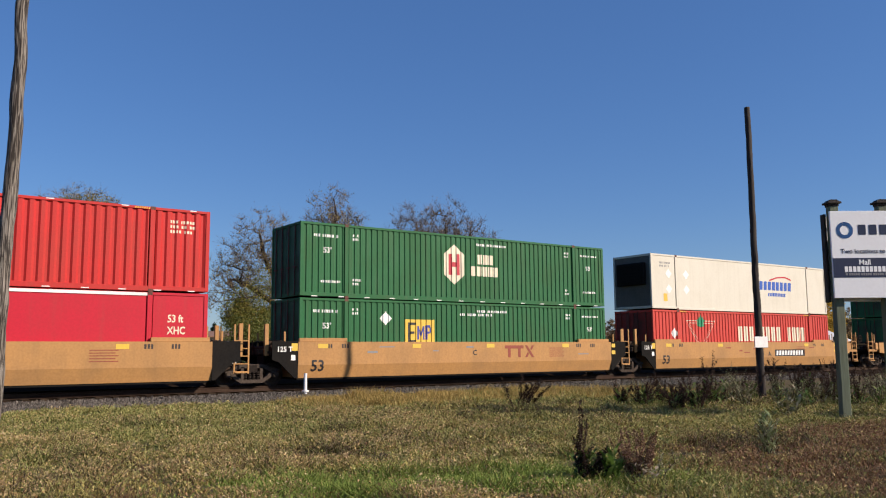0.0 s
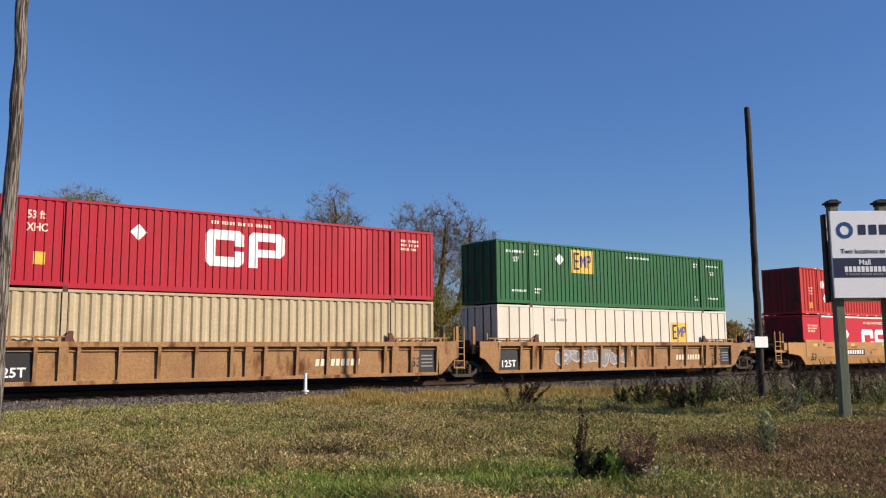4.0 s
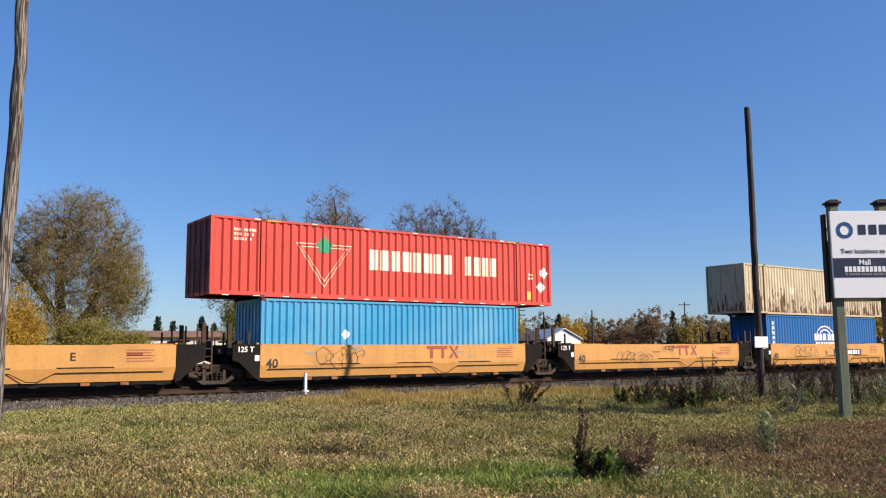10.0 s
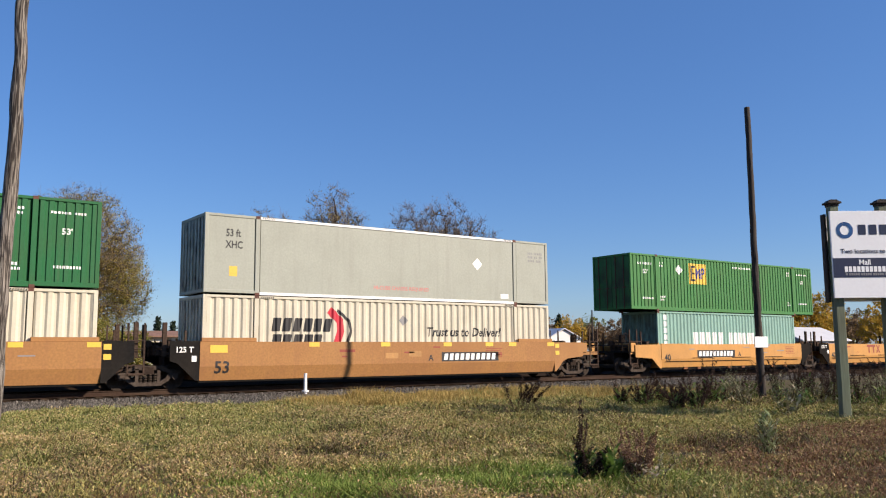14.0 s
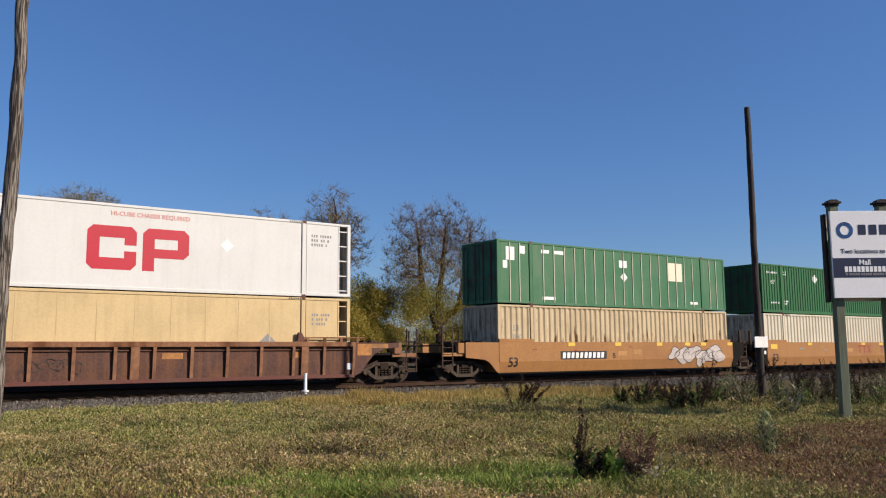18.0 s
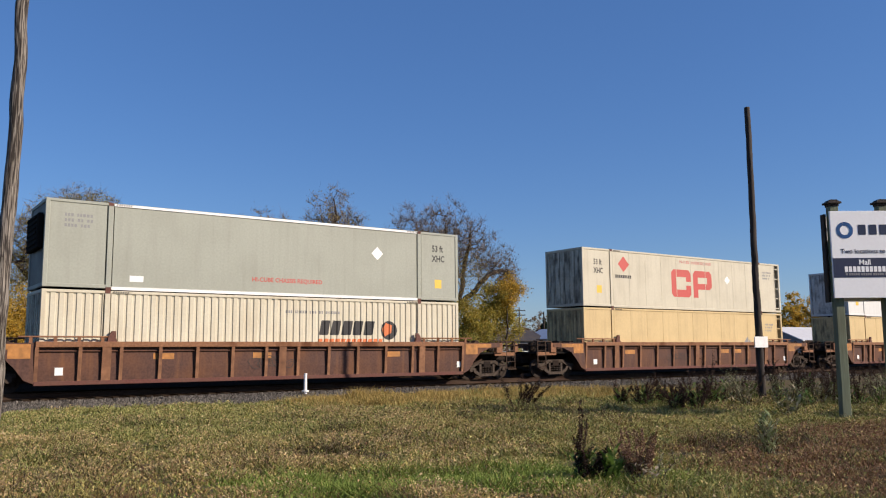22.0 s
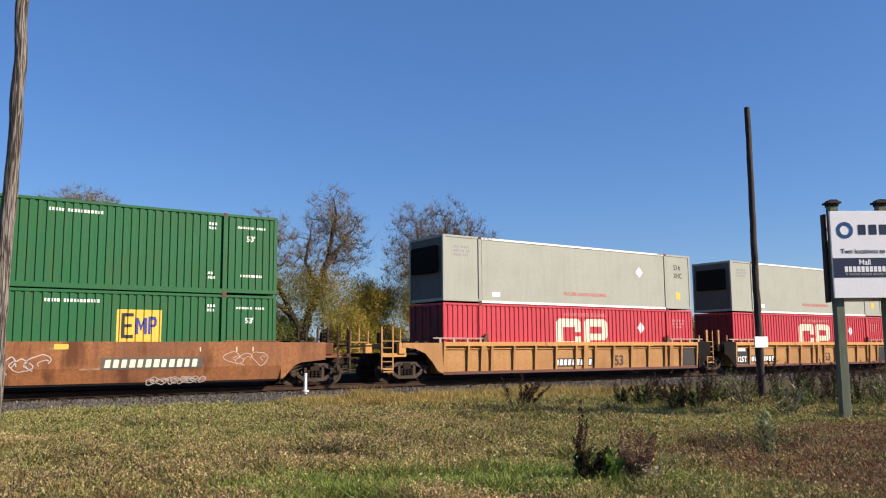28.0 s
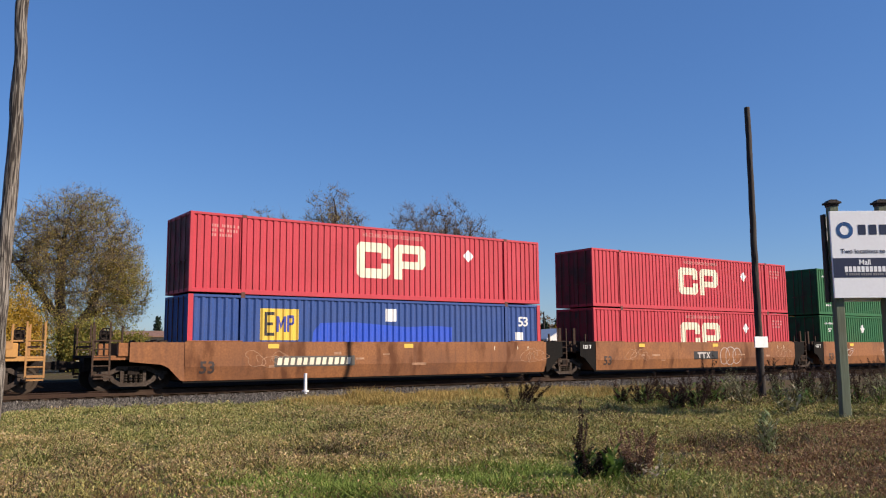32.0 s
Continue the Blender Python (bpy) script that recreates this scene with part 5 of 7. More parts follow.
        if c is not car_s3:
            car_words(c, "125T", -8.0, 0.52, 0.30, "mark_white", RECESS + 0.004)
            car_marks_flat(c, -7.9, 1.1, lambda bm: flat(bm, 0, 0.7, 0, 0.2), "mark_white", "label", "white label", RECESS + 0.004)
        car_words(c, "B" if c is car_s1 else "C", -2.6, 1.46, 0.12, "mark_black", SIDE_Y + 0.01)
        for x in (-5.9, -2.3, 4.3):
            yellow_square_small(c, x, 1.42)
    three_blocks(car_s2, 2.0, 0.68, "mark_rust_red", 0.33, RECESS)
    b = low53("fine", "box_green", s1, "green corrugated container with a yellow emblem panel")
    yellow_square(b, 2.4, 1.35, 1.4, 1.08), diamond(b, 4.6, 2.12), green_codes(b, 1.75)
    b = top53("fine", "box_green", s1, "green corrugated container with a yellow emblem panel")
    yellow_square(b, -0.5, 1.05), diamond(b, 4.5, 1.85), green_codes(b, 1.5)
    for X in (s2, s3):
        b = low53("fine", "box_pink_red", X, "red corrugated container with a pale block emblem")
        ring_pair(b, -1.65, 0.88, 1.45, "mark_cream"), diamond(b, 4.1, 1.95)
        words(b, "HI-CUBE CHASSIS REQUIRED", -1.2, 2.45, 0.16, "mark_faint"), code_bars(b, 6.5, 2.3, "mark_faint", rows=3, w=1.1)
        b = top53("flat", "box_grey", X, "pale grey smooth refrigerated container", ends="unit")
        grey_codes(b, True)

    # three smooth faded brown units
    u1, u2, u3 = -152.24, -171.75, -191.32
    car_u1 = well_car(u1, "smooth", "car_faded_brown", 8.08, 9.8, 0, "faded brown smooth-sided well car with chalk scrawl")
    car_u2 = well_car(u2, "smooth", "car_faded_brown", 8.08, 9.8, 9.8, "faded brown smooth-sided well car with chalk scrawl")
    car_u3 = well_car(u3, "smooth", "car_faded_brown", 8.08, 0, 9.8, "faded brown smooth-sided well car with chalk scrawl")
    for k, (c, px) in enumerate(((car_u1, 2.0), (car_u2, 99), (car_u3, -4.95))):
        car_words(c, "53", -7.7, 0.52, 0.42, "scribble")
        if c is not car_u3:
            car_words(c, "125 T", -9.05, 1.30, 0.17, "mark_white", SIDE_Y - 0.02)
        if px < 50:
            number_panel(c, px, 0.70, 3.3, "unit_grey", "mark_cream", SIDE_Y + 0.001, seed=9, count=12)
        for x in (-6.4, 6.2):
            scribble(c, x + 0.3 * k, 0.62, 1.35, 0.72, "scribble_pale" if k == 0 else "chalk_faint", 92 + k * 7 + int(x), None, 0.02)
        if k == 0:
            scribble(c, -1.2, 0.55, 1.5, 0.7, "scribble_pale", 131, None, 0.034)
            scribble(c, 3.5, 0.16, 1.9, 0.3, "scribble_pale", 141, None, 0.026)
        for x in (5.2, 6.5, 7.1):
            car_marks_flat(c, x, 1.26, lambda bm: flat(bm, 0, 0.035, 0, 0.15), "mark_cream", "scrawl", "short pale stroke")
        for x in (-5.2, 0.6):
            yellow_square_small(c, x, 1.36)
        faded_patches(c, -6, 6, 0.5, 1.4, "chalk_faint", 99 + k, 5)
    car_marks_flat(car_u2, -1.0, 0.70, lambda bm: flat(bm, 0, 2.0, 0, 0.42), "mark_black", "emblem_panel", "faded dark panel", SIDE_Y)
    three_blocks(car_u2, -0.7, 0.75, "scribble_pale", 0.32, SIDE_Y + 0.003)
    for q, r in ((0.15, 0.40), (0.66, 0.44), (1.22, 0.38)):
        car_marks_flat(car_u2, 1.45 + q, 0.86, lambda bm: ribbon(bm, arc(0, 0, r, 0, 340, 20, r * 1.1), 0.035), "scribble_pale", "scrawl", "round painted loops")
    b = low53("fine", "box_green", u1, "green corrugated container with a yellow emblem panel")
    yellow_square(b, 2.5, 1.2), diamond(b, -3.1, 2.1), green_codes(b, 1.9)
    b = top53("fine", "box_green", u1, "green corrugated container with a yellow emblem panel")
    yellow_square(b, -3.5, 1.4), diamond(b, -4.2, 2.15), green_codes(b, 1.95)
    for z, X in ((HIGH, u2), (LOW, u2), (HIGH, u3)):
        b = container("container", L53, W53, HC, "fine", "box_pink_red", X, z, "red corrugated container with a pale block emblem")
        ring_pair(b, -1.65 if X == u2 else -1.45, 0.86, 1.42, "mark_cream"), diamond(b, 3.95 if X == u2 else 4.05, 2.02)
        words(b, "HI-CUBE CHASSIS REQUIRED", -1.2, 2.5, 0.16, "mark_faint"), code_bars(b, -7.3 if X == u3 else 6.5, 2.4, "mark_faint", rows=3, w=1.1)
    b = low53("medium", "box_navy", u3, "faded navy blue corrugated container with red end posts", frame_key="box_navy")
    mark(b, "overpaint", 0, 0, lambda bm: flat_poly(bm, [(-3.4, 0.9), (3.1, 0.9), (3.15, 1.86), (2.2, 1.9), (0.9, 1.84), (-1.6, 2.0), (-3.0, 1.95), (-3.3, 1.6)]), "mark_overpaint", "bright blue overpainted strip")
    yellow_square(b, -5.4, 1.3, 1.5, 1.15), tag(b, 0.15, 2.3, 0.5, 0.5, "mark_white"), words(b, "53", 6.8, 1.95, 0.42, "mark_white"), tag(b, 6.85, 1.5, 0.42, 0.34, "mark_white")
    for x in (-7.98, 7.98):
        part("post_cover", shape_of(x - 0.09, x + 0.09, -W53 / 2 - 0.008, -W53 / 2 + 0.05, 0.0, HC), M["box_pink_red"], b, "red painted corner post")

    # the unit that follows
    v1 = -214.95
    car_v1 = well_car(v1, "ribbed", "car_yellow", 8.08, 9.8, 0, "yellow ribbed steel well car")
    low53("fine", "box_pink_red", v1, "red corrugated container in a well car")
    top53("fine", "box_pink_red", v1, "red corrugated container on top of another")


RECESS = SIDE_Y - 0.135
M["mark_grey_brown"] = mat("mark_grey_brown", (0.40, 0.21, 0.08), rough=0.6, var=0.1, amount=0.2, bump=0)
M["car_yellow_patch"] = mat("car_yellow_patch", (0.50, 0.22, 0.05), rough=0.7, var=0.3, grain=6, amount=0.5, bump=0)


def smooth_marks(c, name_x, letter, panel, seed, emblem=None, number="53", num_x=-7.7, dark=True, letter_dx=-0.65):
    """Painted marks of a smooth-sided car."""
    car_words(c, number, num_x, 0.52 if number == "53" else 0.66, 0.42 if number == "53" else 0.34, "mark_black")
    if dark:
        car_words(c, "125 T", -8.2 - 0.85 if number == "53" else -7.08, 1.24, 0.19, "mark_white", SIDE_Y - 0.02)
        car_marks_flat(c, -8.2 - 0.28 if number == "53" else -6.42, 0.92, lambda bm: flat(bm, 0, 0.17, 0, 0.20), "mark_white", "label", "small white label", SIDE_Y - 0.02)
        e = 8.2 if number == "53" else 6.22
        if number == "53" and seed > 80:
            car_marks_flat(c, -e + 0.35, 1.22, lambda bm: flat(bm, 0, 0.62, 0, 0.26), "mark_yellow", "reflector", "orange-yellow reflector", SIDE_Y + 0.003)
        elif number == "53":
            car_marks_flat(c, -e - 0.27, 1.27, lambda bm: flat(bm, 0, 0.25, 0, 0.27), "mark_yellow", "reflector", "orange-yellow reflector", SIDE_Y - 0.018)
        for z in ((1.02, 1.34) if number == "53" else ()):
            car_marks_flat(c, e + 0.06, z, lambda bm: flat(bm, 0, 0.24, 0, 0.18), "mark_yellow", "reflector", "yellow reflector", SIDE_Y - 0.02)
    if panel:
        number_panel(c, name_x, 0.80, 3.2 if number == "40" else 3.0, panel, "mark_white", seed=seed, count=10)
        car_words(c, letter, name_x + letter_dx, 0.84, 0.25, "mark_black")
    if emblem:
        three_blocks(c, emblem[0], 0.93, emblem[1], emblem[2] if number == "53" else 0.5)
    faded_patches(c, -7.0 if number == "53" else -5.2, 7.0 if number == "53" else 5.2, 0.95, 1.4, "mark_rust_red" if seed % 2 else "mark_grey", seed, 5)
    def lines(bm):
        for k in range(5):
            flat(bm, 0, 0.9 - 0.1 * (k % 2), 0.09 * k, 0.09 * k + 0.03)
    car_marks_flat(c, 4.2 if number == "53" else 4.6, 0.95, lines, "mark_rust_red", "small_print", "unreadable printed lines")


build_train()


# ---- ground, track, poles, sign ----
def ground_height(x, y):
    lift = 0.12 * max(0.0, min(1.0, (y - 14) / 12)) if y < 26 else 0.12
    n = noise.noise((x * 0.16, y * 0.16, 0)) * 0.07 + noise.noise((x * 0.7, y * 0.7, 5)) * 0.05
    near = max(0.0, 1 - math.hypot(x - 20, y - 20) / 150)
    bank = 0.44 * max(0.0, min(1.0, (y - 32.2) / 0.9))
    return -0.42 + lift + bank + n * near


def build_ground():
    def lines(a, b, step, far):
        out = list(np.arange(a, b + 0.01, step))
        d, v = step, b
        while v < far:
            d *= 1.45
            v += d
            out.append(v)
        d, v = step, a
        while v > -far:
            d *= 1.45
            v -= d
            out.insert(0, v)
        return [float(q) for q in out]
    xs, ys = lines(-4, 62, 0.5, 2600), lines(4, 37, 0.4, 2600)
    verts = [(x, y, ground_height(x, y)) for y in ys for x in xs]
    w = len(xs)
    faces = [(j * w + i, j * w + i + 1, (j + 1) * w + i + 1, (j + 1) * w + i) for j in range(len(ys) - 1) for i in range(w - 1)]
    g = part("ground", raw_mesh("ground", verts, faces, True), M["soil"], None)
    tagged(g, "flat rough grassland with dry autumn grass", "ground", kind="structure")


def ground_material():
    m = mat("soil", (0.11, 0.085, 0.045), rough=0.95, var=0.45, grain=9, scale=0.6, amount=0.75, dirt=(0.13, 0.13, 0.045), bump=0.6, spec=0.1)
    return m


M["soil"] = ground_material()
# bed and ties darkened to near black, painting in the shade under the train
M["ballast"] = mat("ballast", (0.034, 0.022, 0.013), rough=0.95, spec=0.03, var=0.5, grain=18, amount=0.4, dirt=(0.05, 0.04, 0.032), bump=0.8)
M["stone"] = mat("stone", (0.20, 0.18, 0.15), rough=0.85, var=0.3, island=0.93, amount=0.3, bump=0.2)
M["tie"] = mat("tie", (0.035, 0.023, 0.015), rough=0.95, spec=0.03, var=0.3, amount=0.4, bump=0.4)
M["pole_wood"] = mat("pole_wood", (0.23, 0.20, 0.165), rough=0.9, var=0.6, crack=62.0, grain=40, stretch=0.02, amount=0.35, streak=0.9, dirt=(0.045, 0.034, 0.025), bump=1.0)
M["pole_dark"] = mat("pole_dark", (0.035, 0.026, 0.022), rough=0.85, var=0.4, grain=30, stretch=0.05, amount=0.4, bump=0.6)
M["post_green"] = mat("post_green", (0.16, 0.19, 0.12), rough=0.75, var=0.2, amount=0.4, bump=0.3, grain=20, stretch=0.1)
M["sign_white"] = mat("sign_white", (1.2, 1.2, 1.19), rough=0.4, var=0.02, amount=0.05, bump=0)
M["sign_navy"] = mat("sign_navy", (0.025, 0.035, 0.085), rough=0.4, var=0.05, amount=0.05, bump=0)
M["sign_blue"] = mat("sign_blue", (0.02, 0.10, 0.30), rough=0.4, var=0.3, grain=3, amount=0.05, bump=0)
M["white_paint"] = mat("white_paint", (1.15, 1.12, 1.08), rough=0.5, var=0.06, amount=0.2, bump=0.1)


def build_track():
    bed = bmesh.new()
    y = TRACK_Y
    # far rise added in near black, where only the train's shade lies
    prism_x(bed, [(y - 5.6, -0.46), (y - 5.2, -0.315), (y - 2.9, -0.28), (y - 1.75, -0.20), (y + 1.75, -0.20), (y + 2.5, -0.16), (y + 3.5, 0.19), (y + 5.2, 0.21), (y + 5.4, -0.44)], -120, 260)
    bed_ob = tagged(part("ballast_bed", bed, M["ballast"], None), "crushed stone ballast, near black with painted shade under the train", "ballast", kind="structure")
    track = tagged(new("railway_track"), "rusty steel rails on timber ties", "railway track", kind="structure")
    for s in (-1, 1):
        bm = bmesh.new()
        c = y + s * 0.755
        prism_x(bm, [(c - 0.07, -0.17), (c + 0.07, -0.17), (c + 0.07, -0.155), (c + 0.012, -0.13), (c + 0.012, -0.04), (c + 0.036, -0.03), (c + 0.036, 0.0), (c - 0.036, 0.0), (c - 0.036, -0.03), (c - 0.012, -0.04), (c - 0.012, -0.13), (c - 0.07, -0.155)], -120, 260)
        part("rail", bm, M["rail_steel"], track)
    tie = finish(shape_of(-0.115, 0.115, -1.3, 1.3, -0.34, -0.172, bev=0.01), "tie")
    for k in range(130):
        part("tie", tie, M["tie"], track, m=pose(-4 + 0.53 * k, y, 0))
    # loose crushed stones on the near shoulder
    rng = np.random.default_rng(7)
    n = 20000
    px = rng.uniform(1, 2, n) + rng.beta(1, 1.6, n) * 46
    d = rng.uniform(0, 1, n)
    py = y - 1.95 - 3.7 * d
    pz = np.where(d < 0.0, -0.20, np.interp(1.95 + 3.7 * d, (1.75, 2.9, 5.2, 5.65), (-0.20, -0.28, -0.315, -0.40)))
    octa = np.array([(1, 0, 0), (0, 1, 0), (-1, 0, 0), (0, -1, 0), (0, 0, 1), (0, 0, -1)], dtype=float)
    tri = np.array([(0, 1, 4), (1, 2, 4), (2, 3, 4), (3, 0, 4), (1, 0, 5), (2, 1, 5), (3, 2, 5), (0, 3, 5)])
    size = rng.uniform(0.022, 0.066, n)
    jit = rng.uniform(0.6, 1.3, (n, 6, 1))
    ang = rng.uniform(0, 6.28, n)
    co = octa[None] * jit * size[:, None, None]
    rot = np.stack([co[..., 0] * np.cos(ang)[:, None] - co[..., 1] * np.sin(ang)[:, None], co[..., 0] * np.sin(ang)[:, None] + co[..., 1] * np.cos(ang)[:, None], co[..., 2]], -1)
    rot += np.stack([px, py, pz + 0.01], -1)[:, None]
    faces = (tri[None] + 6 * np.arange(n)[:, None, None]).reshape(-1, 3)
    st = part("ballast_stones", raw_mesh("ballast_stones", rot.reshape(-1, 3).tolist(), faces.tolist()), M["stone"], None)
    tagged(st, "loose crushed grey stones along the track", "stones", kind="stuff")


def wooden_pole(name, x, y, r0, r1, top, material, label, bend=0.0, sides=20, seed=1):
    """A round wooden pole, slightly bent and split along its length."""
    p = tagged(new(name), label, "utility pole")
    p.location = (x, y, ground_height(x, y))
    verts, faces = [], []
    h = top - p.location.z
    rows = 170
    for k in range(rows + 1):
        f = k / rows
        r = r0 + (r1 - r0) * f
        for a in range(sides):
            t = a * 2 * math.pi / sides
            q = r * (1 + 0.06 * noise.noise((math.cos(t) * 3 + seed, math.sin(t) * 3, f * 2)) + 0.09 * noise.noise((math.cos(t) * 9, math.sin(t) * 9 + seed, f * 14)) + 0.10 * noise.noise((math.cos(t) * 4 + seed, math.sin(t) * 4, f * 34)))
            wob = 0.05 * noise.noise((seed * 7.1, 0, f * 3.2)) + 0.03 * noise.noise((seed * 3.3, 4.0, f * 13)) + bend * (1 - (1 - f) ** 2.5)
            verts.append((wob + q * math.cos(t), q * math.sin(t), f * h - 0.15))
    for k in range(rows):
        for a in range(sides):
            faces.append((k * sides + a, k * sides + (a + 1) % sides, (k + 1) * sides + (a + 1) % sides, (k + 1) * sides + a))
    faces.append(tuple(rows * sides + a for a in range(sides)))
    part("shaft", raw_mesh("shaft", verts, faces, True), material, p)
    return p


def build_poles():
    wooden_pole("utility_pole", 2.05, 16.5, 0.142, 0.095, 10.5, M["pole_wood"], "weathered grey-brown wooden utility pole with splits", bend=0.17, seed=3)
    p = wooden_pole("utility_pole", 24.4, 16.42, 0.125, 0.088, 9.53, M["pole_dark"], "dark tarred wooden pole with a small white plate", seed=5)
    side = Vector((-0.82, -0.56, 0))
    bm = bmesh.new()
    box(bm, -0.27, 0.27, -0.02, 0.02, -0.18, 0.18, 0.01)
    part("plate", bm, M["white_paint"], p, "small white metal plate", m=pose(-0.09, -0.12, 1.84, rz=-15))
    # short white marker post by the ballast
    mk = tagged(new("marker_post"), "short white painted marker post by the track", "marker post")
    mk.location = (13.1, 26.85, -0.30)
    bm = bmesh.new()
    tube(bm, (0, 0, -0.1), (0, 0, 0.78), 0.062, 0.055, seg=12)
    part("post", bm, M["white_paint"], mk)
    bm = bmesh.new()
    tube(bm, (0, 0, 0.14), (0, 0, 0.19), 0.13, seg=14)
    part("collar", bm, M["white_paint"], mk)


def build_sign():
    sg = tagged(new("billboard"), "white two-sided billboard on square green posts with dark caps", "billboard")
    bx, by = 18.92, 10.54
    sg.location = (bx, by, ground_height(bx, by))
    sg.rotation_euler = (0, 0, math.atan2(-0.5788, 0.8154))
    z0, z1 = 2.36 + 0.42, 4.42 + 0.42
    for x in (0.0, 1.16, 2.32):
        post = part("post", shape_of(-0.105, 0.105, -0.105, 0.105, -0.3, z1 + 0.16, bev=0.015), M["post_green"], sg, m=pose(x, 0.1, 0))
        bm = bmesh.new()
        box(bm, -0.165, 0.165, -0.165, 0.165, z1 + 0.20, z1 + 0.25, 0.01)
        prism(bm, [(-0.14, z1 + 0.25), (0.14, z1 + 0.25), (0.08, z1 + 0.30), (-0.08, z1 + 0.30)], -0.12, 0.12)
        box(bm, -0.12, 0.12, -0.12, 0.12, z1 + 0.14, z1 + 0.20, 0.01)
        part("cap", bm, M["pole_dark"], post)
    board = part("board", shape_of(-0.17, 2.45, -0.12, -0.06, z0, z1, bev=0.006), M["sign_white"], sg, "white sign board")
    back = part("back_board", shape_of(-0.12, 2.45, 0.30, 0.34, z0 - 0.06, z1 - 0.06, bev=0.006), M["sign_white"], sg, "second board facing away")
    part("back_frame", shape_of(-0.18, -0.12, 0.18, 0.36, z0 - 0.08, z1 - 0.02, bev=0.006), M["pole_dark"], sg)
    y = -0.124
    def flat_part(name, draw, material, label="", proud=0.0):
        bm = bmesh.new()
        draw(bm)
        for v in bm.verts:
            v.co.y = y - 0.002 - proud
        return part(name, bm, M[material], board, label)
    ring = arc(0.16, z1 - 0.46, 0.155, 0, 360, 32)
    flat_part("emblem_ring", lambda bm: ribbon(bm, ring[:-1], 0.085, True), "sign_blue", "blue ring")
    def bars(bm):
        blocks(bm, 5, 0.20, 0.24, 0.05, seed=51, stroke=0.33)
        for v in bm.verts:
            v.co.x += 0.48
            v.co.z += z1 - 0.57
    flat_part("name_blocks", bars, "sign_navy", "row of dark blocks")
    flat_part("band", lambda bm: flat(bm, -0.165, 2.44, z1 - 1.58, z1 - 1.12), "sign_navy", "dark navy band")
    def line(text, x, z, h, material, proud=0.002):
        bm = bmesh.new()
        bm.from_mesh(lettering(text))
        for v in bm.verts:
            v.co.x, v.co.z, v.co.y = x + v.co.x * h, z + v.co.z * h, y - 0.002 - proud
        part("lettering", bm, M[material], board, f"lettering {text}")
    line("Two locations to", 0.03, z1 - 1.01, 0.11, "sign_navy")
    line("Mall", 0.44, z1 - 1.28, 0.125, "sign_white")
    def phone(bm):
        x = 0.10
        for k in range(11):
            flat(bm, x, x + 0.075, z1 - 1.45, z1 - 1.32)
            x += 0.098
    flat_part("number_strip", phone, "sign_white", "plain white bars", 0.003)
    def small(bm):
        x = 0.12
        for k in range(22):
            flat(bm, x, x + 0.04, z1 - 1.53, z1 - 1.475)
            x += 0.052 if k % 5 else 0.075
    flat_part("small_print", small, "mark_grey", "unreadable printed line", 0.003)


build_ground()
build_track()
build_poles()
build_sign()


# ---- trees ----
def leafy(name, a, b, c, through_light=0.25):
    """Leaves in three colours that change from leaf to leaf."""
    m = bpy.data.materials.new(name)
    m.use_nodes = True
    n, l = m.node_tree.nodes, m.node_tree.links
    bsdf = n["Principled BSDF"]
    a, b, c = (tuple(0.8 * v for v in q) for q in (a, b, c))
    geo = n.new("ShaderNodeNewGeometry")
    ramp = n.new("ShaderNodeValToRGB")
    ramp.color_ramp.elements[0].color, ramp.color_ramp.elements[1].color = (*a, 1), (*c, 1)
    e = ramp.color_ramp.elements.new(0.5)
    e.color = (*b, 1)
    l.new(geo.outputs["Random Per Island"], ramp.inputs[0])
    l.new(ramp.outputs[0], bsdf.inputs["Base Color"])
    bsdf.inputs["Roughness"].default_value, bsdf.inputs["Specular IOR Level"].default_value = 0.75, 0.2
    if through_light:
        tr, mx = n.new("ShaderNodeBsdfTranslucent"), n.new("ShaderNodeMixShader")
        l.new(ramp.outputs[0], tr.inputs[0])
        mx.inputs[0].default_value = through_light
        l.new(bsdf.outputs[0], mx.inputs[1]), l.new(tr.outputs[0], mx.inputs[2])
        l.new(mx.outputs[0], n["Material Output"].inputs["Surface"])
    return m


M["bark"] = mat("bark", (0.05, 0.038, 0.03), rough=0.95, var=0.4, grain=12, stretch=0.2, amount=0.3, bump=0.5)
M["twig"] = mat("twig", (0.15, 0.115, 0.08), rough=0.9, var=0.3, amount=0.2, bump=0)
M["leaf_olive"] = leafy("leaf_olive", (0.28, 0.235, 0.065), (0.38, 0.30, 0.085), (0.42, 0.28, 0.085), 0.45)
M["leaf_mixed"] = leafy("leaf_mixed", (0.20, 0.23, 0.05), (0.32, 0.31, 0.065), (0.44, 0.32, 0.08), 0.45)
M["leaf_gold"] = leafy("leaf_gold", (0.40, 0.34, 0.06), (0.52, 0.39, 0.07), (0.27, 0.29, 0.06), 0.45)
M["leaf_yellow"] = leafy("leaf_yellow", (0.56, 0.34, 0.04), (0.64, 0.42, 0.05), (0.36, 0.29, 0.06), 0.45)
M["leaf_brown"] = leafy("leaf_brown", (0.19, 0.14, 0.085), (0.27, 0.19, 0.11), (0.34, 0.23, 0.12), 0.42)
M["leaf_green"] = leafy("leaf_green", (0.13, 0.17, 0.045), (0.20, 0.23, 0.06), (0.30, 0.28, 0.08), 0.42)
M["needles"] = leafy("needles", (0.02, 0.035, 0.018), (0.03, 0.05, 0.025), (0.045, 0.06, 0.03), 0.0)


